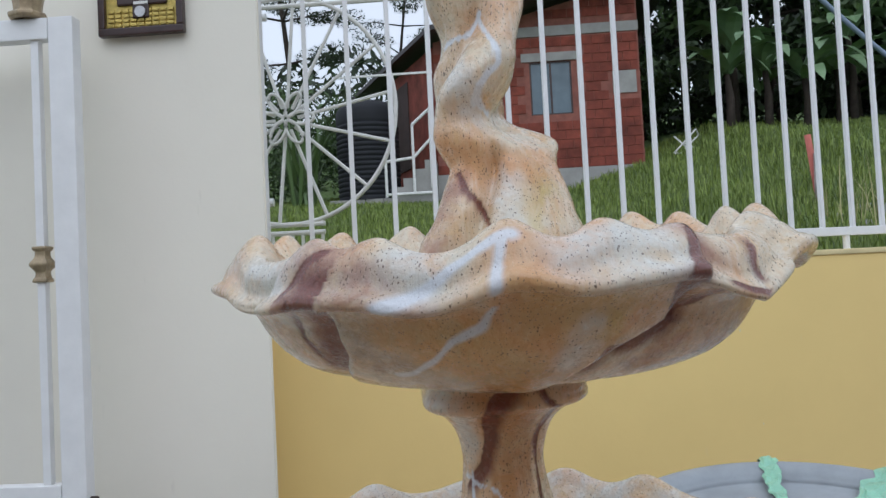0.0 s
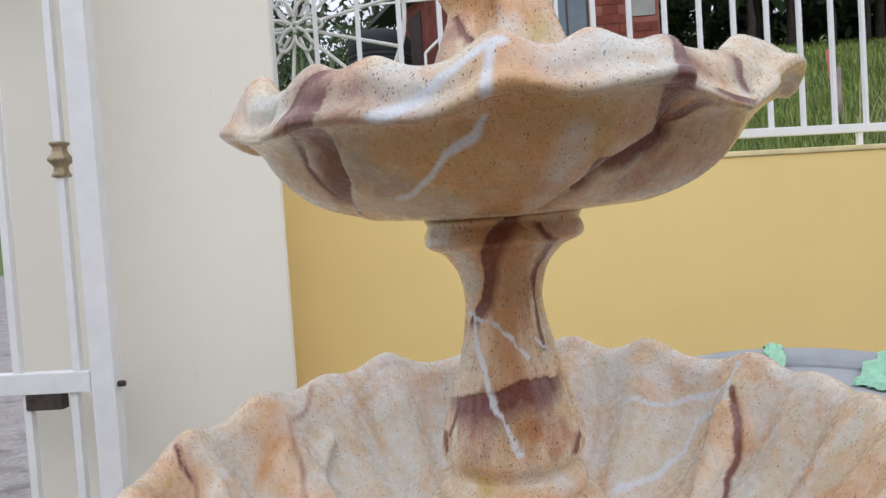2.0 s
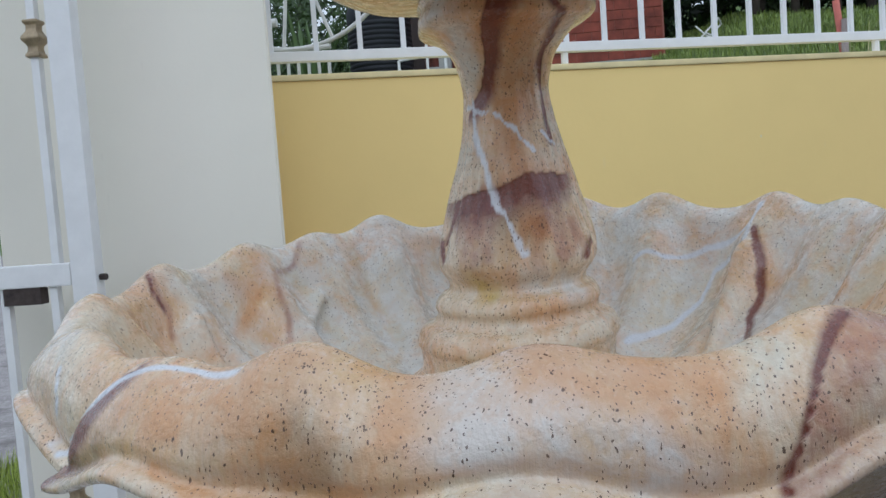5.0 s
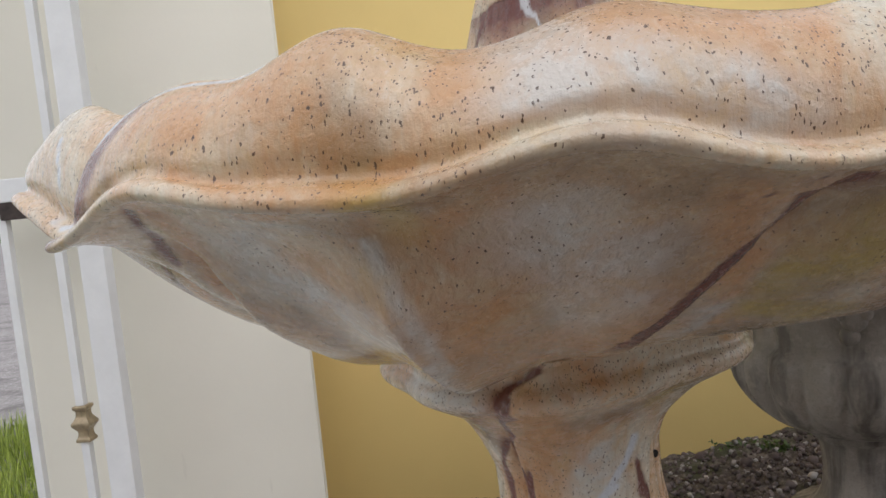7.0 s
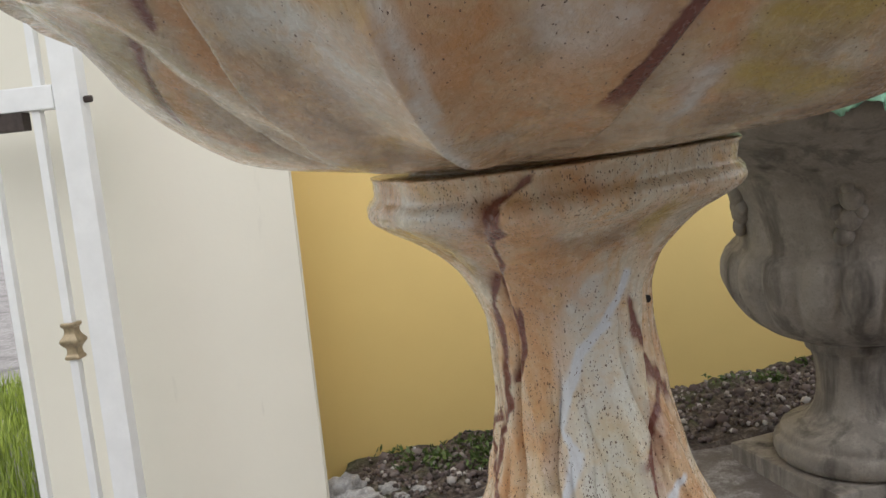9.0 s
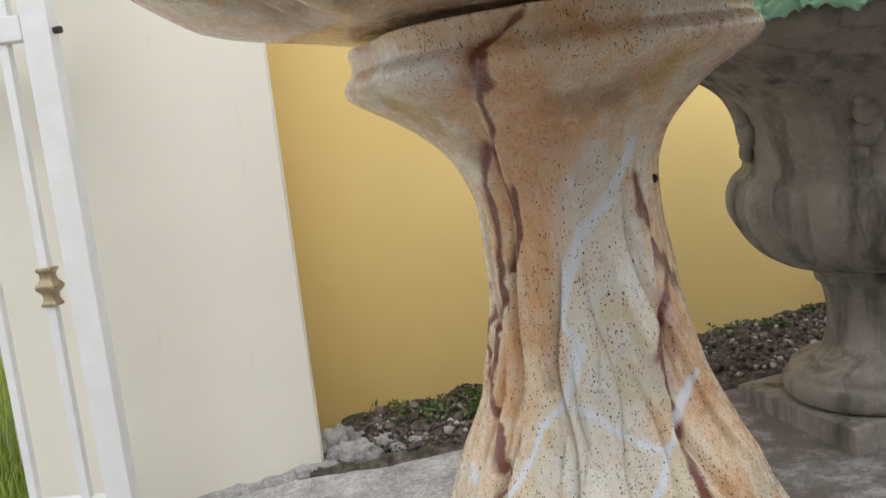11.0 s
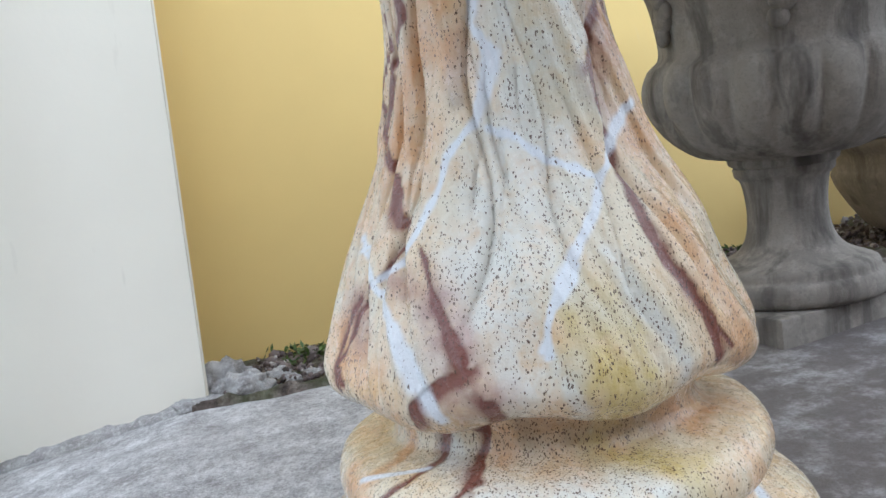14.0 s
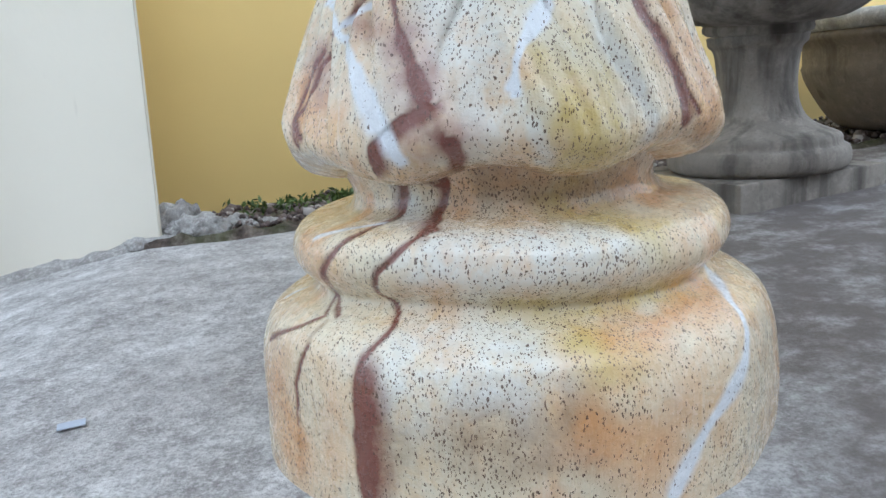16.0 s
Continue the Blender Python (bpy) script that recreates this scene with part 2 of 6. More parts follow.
def soil(name):
    m, nt, b = material(name, 0.95)
    v = coords(nt, world_space=True)
    n1, n2, n3 = noise_tex(nt, v, 9, 5, 0.7), noise_tex(nt, v, 45, 5, 0.7), noise_tex(nt, v, 5, 3)
    c = ramp(nt, n2, [(0.3, (0.03, 0.022, 0.018)), (0.5, (0.11, 0.085, 0.07)), (0.68, (0.26, 0.22, 0.19))])
    c = blend(nt, math_node(nt, "MULTIPLY", grey(nt, n3, 0.52, 0.64), 0.55), c, (0.06, 0.08, 0.02))
    nt.links.new(c, b.inputs["Base Color"])
    bump(nt, b, math_node(nt, "ADD", n1, n2), 0.9, 0.02)
    return m


def turf(name):
    m, nt, b = material(name, 0.9)
    v = coords(nt, world_space=True)
    n1, n2 = noise_tex(nt, v, 0.7, 4), noise_tex(nt, v, 9, 5, 0.75)
    c = ramp(nt, n2, [(0.3, (0.035, 0.065, 0.014)), (0.55, (0.11, 0.18, 0.035)), (0.75, (0.21, 0.25, 0.07))])
    c = blend(nt, math_node(nt, "MULTIPLY", grey(nt, n1, 0.5, 0.7), 0.4), c, (0.11, 0.13, 0.04))
    nt.links.new(c, b.inputs["Base Color"])
    bump(nt, b, n2, 0.8, 0.1)
    return m


MARBLE = speckled("faux_marble_paint")
URN = concrete("urn_concrete", (0.30, 0.272, 0.238), (0.20, 0.178, 0.155), 5.0, (0.045, 0.038, 0.033), 0.9, True, 0.35, 0.4, 0.5)
POT = concrete("pot_concrete", (0.26, 0.22, 0.18), (0.17, 0.145, 0.12), 6.0, (0.07, 0.055, 0.045), 0.7, True, 0.3, 0.45)
SLAB = yard_concrete("yard_concrete")
CREAM = wall_paint("cream_wall_paint", (0.84, 0.80, 0.695), (0.30, 0.27, 0.22))
YELLOW = wall_paint("yellow_wall_paint", (0.89, 0.665, 0.26), (0.72, 0.66, 0.46))
WHITE = plain("white_gloss_paint", (0.78, 0.78, 0.78), 0.35, 0.0, 0.05, 14.0, 0.08)
WHITE2 = plain("weathered_white_paint", (0.72, 0.71, 0.68), 0.45, 0.0, 0.12, 20.0, 0.15)
GOLD = plain("tarnished_gold_paint", (0.34, 0.265, 0.165), 0.38, 0.45, 0.3, 60.0, 0.3)
DARKWOOD = plain("dark_lacquered_wood", (0.035, 0.015, 0.012), 0.3, 0.0, 0.25, 30.0, 0.1)
GOLDLEAF = plain("gold_relief", (0.52, 0.40, 0.10), 0.32, 0.4, 0.25, 80.0, 0.5)
SILVER = plain("dull_silver", (0.45, 0.45, 0.46), 0.4, 0.6, 0.15, 60.0, 0.2)
IRON = plain("rusty_iron", (0.06, 0.045, 0.04), 0.7, 0.3, 0.4, 60.0, 0.4)
BAG = plain("pale_green_plastic", (0.30, 0.58, 0.42), 0.3, 0.0, 0.15, 30.0, 0.1)
BLACKPLASTIC = plain("black_tank_plastic", (0.009, 0.010, 0.014), 0.75, 0.0, 0.3, 3.0, 0.1)
BRICK = plain("red_clay_block", (0.20, 0.048, 0.030), 0.9, 0.0, 0.42, 2.6, 0.5)
MORTAR = plain("red_mortar", (0.25, 0.095, 0.07), 0.9, 0.0, 0.25, 4.0, 0.4)
CEMENT = plain("grey_cement", (0.33, 0.32, 0.30), 0.9, 0.0, 0.15, 3.0, 0.4)
GLASS = plain("dusty_window_glass", (0.12, 0.16, 0.19), 0.18, 0.0, 0.15, 2.0, 0.02)
ROOF = plain("dark_roof_sheet", (0.035, 0.028, 0.027), 0.6, 0.0, 0.25, 1.5, 0.2)
TIMBER = plain("dark_timber", (0.05, 0.03, 0.025), 0.8, 0.0, 0.25, 3.0, 0.2)
BARK = plain("bark", (0.045, 0.034, 0.026), 0.9, 0.0, 0.3, 8.0, 0.8)
POSTWOOD = plain("weathered_post", (0.24, 0.20, 0.18), 0.9, 0.0, 0.25, 8.0, 0.5)
POSTRED = plain("faded_red_paint", (0.45, 0.13, 0.10), 0.8, 0.0, 0.2, 8.0, 0.3)
LEAVES = leafy("broad_leaves", (0.018, 0.036, 0.010), (0.06, 0.105, 0.025))
# darker copy of the leaves, with the shade of dense crowns in its colour
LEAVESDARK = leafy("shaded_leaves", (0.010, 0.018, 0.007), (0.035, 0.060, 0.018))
BANANA = leafy("banana_leaves", (0.08, 0.15, 0.06), (0.26, 0.36, 0.20), 0.4)
GRASS = leafy("grass_blades", (0.055, 0.09, 0.014), (0.21, 0.27, 0.048))
STRAP = leafy("strap_leaves", (0.04, 0.075, 0.02), (0.13, 0.20, 0.06))
LUSH = leafy("lush_grass", (0.14, 0.20, 0.025), (0.40, 0.47, 0.09))
# urn rim cement, its pale blue standing for light from the sky
SKYLITRIM = plain("sky_lit_cement", (0.32, 0.345, 0.37), 0.7, 0.0, 0.12, 10.0, 0.15)
HOLE = plain("dark_hole", (0.01, 0.008, 0.008), 0.9)
STRAW = leafy("dry_stalks", (0.20, 0.19, 0.07), (0.36, 0.33, 0.15))
WEED = leafy("weed_leaves", (0.03, 0.06, 0.012), (0.10, 0.15, 0.035))
SOIL = soil("stony_soil")
TURF = turf("turf")
ROCK = concrete("broken_mortar", (0.44, 0.43, 0.42), (0.26, 0.245, 0.24), 22.0, (0.10, 0.09, 0.07), 0.5)
BLUE = plain("faded_blue_plastic", (0.20, 0.25, 0.34), 0.5)
PALEROAD = concrete("pale_gravel_road", (0.36, 0.33, 0.32), (0.24, 0.22, 0.21), 6.0)
LOTGREY = concrete("grey_gravel", (0.30, 0.29, 0.29), (0.18, 0.17, 0.17), 3.0)


# ---- mesh helpers ----
def finish(name, me, mat, parent=None, label="", at=(0, 0, 0), smooth=True):
    me.materials.append(mat)
    if smooth:
        me.polygons.foreach_set("use_smooth", [True] * len(me.polygons))
    ob = new(name, me)
    ob.location = at
    if parent:
        ob.parent = parent
    if label:
        ob["label"] = label
    return ob


def part(name, bm, mat, parent=None, label="", at=(0, 0, 0), smooth=False):
    me = bpy.data.meshes.new(name)
    bm.normal_update()
    bm.to_mesh(me)
    bm.free()
    return finish(name, me, mat, parent, label, at, smooth)


def raw(name, verts, faces, mat, parent=None, label="", at=(0, 0, 0), smooth=False):
    me = bpy.data.meshes.new(name)
    me.from_pydata([tuple(v) for v in verts], [], faces)
    me.update()
    return finish(name, me, mat, parent, label, at, smooth)


def thing(name, at, label, category, group="", kind=""):
    ob = new(name)
    ob.empty_display_size = 0.1
    ob.location = at
    return tagged(ob, label, category, group, kind)


def box(bm, lo, hi, bevel=0.0, m=None):
    x0, y0, z0 = lo
    x1, y1, z1 = hi
    mat = Matrix.Translation(((x0 + x1) / 2, (y0 + y1) / 2, (z0 + z1) / 2)) @ Matrix.Diagonal((x1 - x0, y1 - y0, z1 - z0, 1))
    made = bmesh.ops.create_cube(bm, size=1, matrix=(m @ mat) if m else mat)["verts"]
    if bevel:
        edges = list({e for v in made for e in v.link_edges})
        bmesh.ops.bevel(bm, geom=edges, offset=bevel, segments=2, affect="EDGES", profile=0.7)
    return made


def rod(bm, a, b, r, sides=8, r2=None):
    a, b = Vector(a), Vector(b)
    d = b - a
    m = Matrix.Translation((a + b) / 2) @ d.to_track_quat("Z", "Y").to_matrix().to_4x4()
    bmesh.ops.create_cone(bm, cap_ends=True, segments=sides, radius1=r, radius2=r if r2 is None else r2, depth=d.length, matrix=m)


def tube(bm, pts, r, sides=6, closed=False):
    pts = [Vector(p) for p in pts]
    n = len(pts)
    rings = []
    for i, p in enumerate(pts):
        d = (pts[(i + 1) % n] - pts[i - 1]) if closed else pts[min(i + 1, n - 1)] - pts[max(i - 1, 0)]
        q = d.to_track_quat("Z", "Y")
        rr = r[i] if isinstance(r, (list, tuple)) else r
        rings.append([bm.verts.new(p + q @ Vector((math.cos(k * math.tau / sides) * rr, math.sin(k * math.tau / sides) * rr, 0))) for k in range(sides)])
    for i in range(n if closed else n - 1):
        A, B = rings[i], rings[(i + 1) % n]
        for k in range(sides):
            bm.faces.new((A[k], A[(k + 1) % sides], B[(k + 1) % sides], B[k]))
    if not closed:
        bm.faces.new(rings[0][::-1])
        bm.faces.new(rings[-1])


def spline(pts, n):
    """n points along a smooth curve through pts, even in arc length."""
    p = np.array(pts, float)
    q = np.vstack([2 * p[0] - p[1], p, 2 * p[-1] - p[-2]])
    out = []
    for i in range(1, len(q) - 2):
        for s in np.linspace(0, 1, 24, endpoint=False):
            a, b, c, d = q[i - 1], q[i], q[i + 1], q[i + 2]
            out.append(0.5 * (2 * b + (c - a) * s + (2 * a - 5 * b + 4 * c - d) * s * s + (3 * b - a - 3 * c + d) * s ** 3))
    out = np.array(out + [p[-1]])
    arc = np.concatenate([[0], np.cumsum(np.linalg.norm(np.diff(out, axis=0), axis=1))])
    t = np.linspace(0, arc[-1], n)
    return np.stack([np.interp(t, arc, out[:, k]) for k in range(out.shape[1])], 1)


def mark(profile, r, z):
    """Share of the profile's length at which it passes (r, z)."""
    pr = spline(profile, 2000)
    return int(np.argmin(np.hypot(pr[:, 0] - r, pr[:, 1] - z))) / 1999


def lathe(profile, sides, rows, shape=None, dense=()):
    """A turned body: rings over the profile (r, z), closer together in the dense stretch, optionally reshaped."""
    fine = spline(profile, 2000)
    share = np.linspace(0, 1, 2000)
    weight = np.cumsum(np.where((share > dense[0]) & (share < dense[1]), 3.0, 1.0) if dense else np.ones(2000))
    pick = np.interp(np.linspace(weight[0], weight[-1], rows), weight, share)
    pr = np.stack([np.interp(pick, share, fine[:, k]) for k in (0, 1)], 1)
    th = np.linspace(-math.pi, math.pi, sides, endpoint=False)
    T, R = np.meshgrid(th, pr[:, 0])
    _, Z = np.meshgrid(th, pr[:, 1])
    S = np.repeat(pick[:, None], sides, 1)
    if shape:
        R, Z, T = shape(T, R, Z, S)
    V = np.stack([R * np.cos(T), R * np.sin(T), Z], -1)
    faces = [(i * sides + k, i * sides + (k + 1) % sides, (i + 1) * sides + (k + 1) % sides, (i + 1) * sides + k) for i in range(rows - 1) for k in range(sides)]
    arc = np.concatenate([[0], np.cumsum(np.linalg.norm(np.diff(pr, axis=0), axis=1))])
    return V, faces, T, Z, np.repeat(arc[:, None], sides, 1)


def bumps(T, peaks, width):
    """Sum of smooth humps at the given (degrees, height) round the rim."""
    out = np.zeros_like(T)
    for a, h in peaks:
        d = (T - radians(a) + math.pi) % math.tau - math.pi
        out += h * np.exp(-(d / radians(width)) ** 2)
    return out


def crease(T, S, path, width, back):
    """A step fold along a path of (share, degrees): 1 just beyond the line, falling off over back degrees; sharp on the near side."""
    line = np.interp(S, [p[0] for p in path], [p[1] for p in path])
    d = (np.degrees(T) - line + 180) % 360 - 180
    if back < 0:
        d = -d
    rise = 1 / (1 + np.exp(np.clip(-d / width * 4, -40, 40)))
    ends = np.clip((S - path[0][0] + 0.03) / 0.03, 0, 1) * np.clip((path[-1][0] + 0.03 - S) / 0.03, 0, 1)
    return rise * np.exp(-np.clip(d, 0, 180) / abs(back)) * ends


def cusp(T, at, width):
    """A pointed hump round the axis."""
    d = np.abs((np.degrees(T) - at + 180) % 360 - 180)
    return np.exp(-d / width)


def lumps(V, scale, size, seed=0.0):
    """Hand-worked unevenness along the outward direction."""
    flat = V.reshape(-1, 3)
    off = np.array([noise.noise(Vector((x * scale + seed, y * scale, z * scale))) for x, y, z in flat]) * size
    rad = flat[:, :2] / (np.linalg.norm(flat[:, :2], axis=1, keepdims=True) + 1e-6)
    flat[:, :2] += rad * off[:, None]
    return flat.reshape(V.shape)


# ---- ground and walls ----
def yard(x, y):
    """Height of the sloping concrete yard."""
    return 0.005 + 0.05 * x + 0.06 * (y - 1.9) - 0.16 * min(0.5, max(0.0, -0.45 - x))


def wall_y(x):
    """Front face of the yellow boundary wall."""
    return 2.39 + 0.28 * x


def land(x, y):
    """Height of the land all round: the yard's level in front, a raised lawn behind the wall that climbs to the house."""
    low = min(yard(max(-4, min(x, 4)), max(-3, min(y, 3))), 0.16) - 0.10
    back = y - wall_y(max(-3, min(x, 6))) - 0.25
    rise = 1.22 + 0.128 * max(back, 0) + 0.11 * max(0.0, min(back, 14)) * min(1.0, max(0, x - 1.2) / 4)
    if back > 14:
        rise += 0.10 * (back - 14) * min(1, max(0, (back - 14) / 20))
    rise = min(rise, 14 + 0.02 * rise)
    edge = -0.62 - 0.29 * max(0, y - 1.9)
    side = min(1, max(0, (x - edge + 0.15 * y) / (0.15 * y + 0.01)))
    return low + (rise - low) * side * (1 if back > 0 else 0)


def grid_sheet(name, xs, ys, height, mat, label, category, kind, jitter=0.0, at=(0, 0, 0)):
    verts = [(x, y, height(x, y) + (jitter * noise.noise(Vector((x * 9, y * 9, 3.3))) if jitter else 0)) for y in ys for x in xs]
    n = len(xs)
    faces = [(j * n + i, j * n + i + 1, (j + 1) * n + i + 1, (j + 1) * n + i) for j in range(len(ys) - 1) for i in range(n - 1)]
    ob = raw(name, verts, faces, mat, None, "", at, True)
    return tagged(ob, label, category, "", kind)


def steps(*spans):
    out = []
    for a, b, n in spans:
        out += list(np.linspace(a, b, n, endpoint=False))
    return out + [spans[-1][1]]


grid_sheet("ground", steps((-900, -60, 12), (-60, -14, 12), (-14, -3, 55), (-3, 4, 57), (4, 60, 40), (60, 900, 12)), steps((-900, -40, 12), (-40, 1, 20), (1, 4, 40), (4, 40, 60), (40, 1500, 20)),
           land, TURF, "rough green grass rising behind the wall to a brick house", "grass", "structure")


def bed_edge(x):
    return 2.02 + 0.20 * x + 0.015 * math.sin(9 * x)


# yard slab, a little uneven, its far edge broken along the soil bed
xs, vs = steps((-2.6, -0.9, 14), (-0.9, 1.6, 110), (1.6, 6, 14)), steps((0, 0.6, 12), (0.6, 1, 60))
slab_v, slab_f = [], []
for v in vs:
    for x in xs:
        y1 = bed_edge(x) + 0.02 * noise.noise(Vector((x * 14, 0.5, 0))) if x > -0.42 else 1.96
        y = -3.5 + (y1 + 3.5) * v
        slab_v.append((x, y, yard(x, y) + 0.004 * noise.noise(Vector((x * 5, y * 5, 0))) - (0.012 if v == 1 else 0)))
nx = len(xs)
slab_f = [(j * nx + i, j * nx + i + 1, (j + 1) * nx + i + 1, (j + 1) * nx + i) for j in range(len(vs) - 1) for i in range(nx - 1)]
slab = raw("pavement", slab_v, slab_f, SLAB, None, "", (0, 0, 0), True)
tagged(slab, "stained rough grey concrete yard sloping towards the gate", "concrete yard", "", "structure")

# soil bed between slab and wall
verts, faces = [], []
xs, vs = steps((-0.455, 3.5, 170)), steps((0, 1, 26))
for v in vs:
    for x in xs:
        y0, y1 = bed_edge(x) - 0.05, wall_y(x) + 0.05
        y = y0 + (y1 - y0) * v
        h = 0.022 * noise.noise(Vector((x * 16, y * 16, 1))) + 0.012 * noise.noise(Vector((x * 45, y * 45, 2))) + 0.012
        verts.append((x, y, yard(x, y) + h - 0.035 * v - (0.045 if v == 0 else 0)))
nx = len(xs)
faces = [(j * nx + i, j * nx + i + 1, (j + 1) * nx + i + 1, (j + 1) * nx + i) for j in range(len(vs) - 1) for i in range(nx - 1)]
tagged(raw("soil_bed", verts, faces, SOIL, None, "", (0, 0, 0), True), "dark stony soil strip along the foot of the yellow wall", "soil", "", "structure")

# yellow boundary wall with a low coping
ANG = math.atan(0.28)
WALL = Matrix.Translation((0, 2.39, 0)) @ Matrix.Rotation(ANG, 4, "Z")      # x along the wall, y into it
bm = bmesh.new()
box(bm, (-0.80, 0, -0.4), (6.0, 0.15, 1.415), 0.004)
w = part("wall_boundary", bm, YELLOW)
w.matrix_world = WALL
tagged(w, "warm yellow painted boundary wall with smooth render", "wall", "", "structure")
bm = bmesh.new()
box(bm, (-0.80, -0.006, 1.415), (6.0, 0.156, 1.432), 0.005)
w = part("trim_coping", bm, plain("pale_yellow_coping", (0.74, 0.62, 0.33), 0.7))
w.matrix_world = WALL
tagged(w, "pale yellow coping on the boundary wall", "coping", "", "structure")

# cream gate pier
bm = bmesh.new()
pts = [(-1.12, 1.955), (-0.43, 1.945), (-0.475, 2.10), (-1.12, 2.10)]
lo = [bm.verts.new((x, y, -0.30)) for x, y in pts]
hi = [bm.verts.new((x, y, 2.9)) for x, y in pts]
bm.faces.new(lo[::-1]), bm.faces.new(hi)
for i in range(4):
    bm.faces.new((lo[i], lo[(i + 1) % 4], hi[(i + 1) % 4], hi[i]))
bmesh.ops.recalc_face_normals(bm, faces=bm.faces)
bmesh.ops.bevel(bm, geom=[e for e in bm.edges if abs(e.verts[0].co.z - e.verts[1].co.z) > 1], offset=0.006, segments=3, affect="EDGES")
tagged(part("wall_pier", bm, CREAM), "cream painted gate pier, scuffed near the ground", "wall", "", "structure")


# plain unseen wall, added to close the yard behind and block low light
bm = bmesh.new()
box(bm, (-3.2, -2.75, -0.5), (6.0, -2.55, 3.0), 0.01)
tagged(part("wall_unseen_blocker", bm, plain("brown_blocker_paint", (0.20, 0.13, 0.09), 0.8)), "plain brown wall added out of view to block low light on the yard", "wall", "", "structure")


# ---- the fountain ----
FOOT = Vector((0.121, 1.117, -0.055))


def settle(V, tx=0.03, ty=0.042, centre=None, shift=0.0):
    """Stands a turned body on the fountain's leaning axis; tx, ty tilt its rings."""
    W = V.copy()
    z0 = centre if centre is not None else V[..., 2]
    W[..., 2] = V[..., 2] + tx * V[..., 0] + ty * V[..., 1]
    W[..., 0] = V[..., 0] + shift + np.interp(z0, [0.0, 0.16, 0.30, 0.45, 0.60, 0.70, 1.0, 1.3], [0.112, 0.104, 0.101, 0.094, 0.086, 0.069, 0.086, 0.087])
    W[..., 1] = V[..., 1] + 1.117 - 0.042 * z0
    return W - np.array(FOOT)


def painted(name, V, faces, T, H, parent, label, strokes, flecks=0.6):
    ob = raw(name, V.reshape(-1, 3), faces, MARBLE, parent, label, (0, 0, 0), True)
    paint(ob.data, T.reshape(-1), H.reshape(-1), np.linalg.norm(V[..., :2] + np.array(FOOT)[:2] - np.array([0.105, 1.09]), axis=-1).reshape(-1), strokes)
    ob.data.attributes.new("fleck", "FLOAT", "POINT").data.foreach_set("value", np.broadcast_to(flecks, T.shape).reshape(-1).astype(np.float32))
    return ob


def near_line(A, H, pts):
    """Distance in metres from surface points (A along the girth, H along the height) to a polyline, and the side."""
    best, side = np.full(A.shape, 9.0), np.zeros(A.shape)
    for (a0, h0), (a1, h1) in zip(pts, pts[1:]):
        dx, dy = a1 - a0, h1 - h0
        s = np.clip(((A - a0) * dx + (H - h0) * dy) / (dx * dx + dy * dy + 1e-12), 0, 1)
        d = np.hypot(A - a0 - s * dx, H - h0 - s * dy)
        cr = dx * (H - h0) - dy * (A - a0)
        hit = d < best
        best[hit], side[hit] = d[hit], np.sign(cr)[hit]
    return best, side


def paint(me, T, Z, R, strokes):
    """Brushed paint layers on the surface: thin veins, and patches that are sharp on one side and fade on the other."""
    n = len(T)
    layers = {k: np.zeros(n) for k in ("vein", "plum", "wash", "orange", "ochre", "pale", "umber", "cream")}
    P = [(c, s, z) for c, s, z in zip(np.cos(T), np.sin(T), Z)]
    wob = np.array([noise.noise(Vector((c * 5, s * 5, z * 22))) * 0.0035 + noise.noise(Vector((c * 18, s * 18, z * 75 + 9))) * 0.0022 for c, s, z in P])
    wid = np.array([noise.noise(Vector((c * 6 + 3, s * 6, z * 30))) for c, s, z in P]) * 0.8 + 1.0
    for layer, width, fade, pts in strokes:
        mid = math.radians(sum(p[0] for p in pts) / len(pts))
        rm = max(0.05, float(np.mean(R[np.abs(Z - sum(p[1] for p in pts) / len(pts)) < 0.05]) if np.any(np.abs(Z - sum(p[1] for p in pts) / len(pts)) < 0.05) else np.mean(R)))
        A = ((T - mid + math.pi) % math.tau - math.pi) * rm
        line = [((math.radians(a) - mid) * rm, h) for a, h in pts]
        d, side = near_line(A + wob, Z + wob * 0.7, line)
        w = width * wid
        if fade:
            f = np.where(side * math.copysign(1, fade) > 0, np.clip(1.3 - d / abs(fade), 0, 1), np.clip(1.2 - d / width, 0, 1))
        elif layer == "vein":
            f = np.exp(-(d / (w * 0.85)) ** 2)
        elif layer == "plum":
            f = np.where(side > 0, np.clip(1.25 - d / (w * 0.7), 0, 1), np.exp(-(d / (w * 1.3)) ** 1.5))
        else:
            f = np.exp(-(d / (w * 1.2)) ** 2.5)
        layers[layer] = np.maximum(layers[layer], f)
    for k, f in layers.items():
        me.attributes.new(k, "FLOAT", "POINT").data.foreach_set("value", f.astype(np.float32))


fountain = thing("fountain", FOOT, "tiered concrete garden fountain painted in cream, orange and plum faux marble", "fountain")

STROKES = {k: [] for k in ("base", "pedestal", "basin", "stem", "bowl", "figure")}


def stroke(where, layer, width, fade, *pts):
    """A brush stroke: points as degrees round the axis and metres along the profile."""
    STROKES[where].append((layer, width, fade, pts))


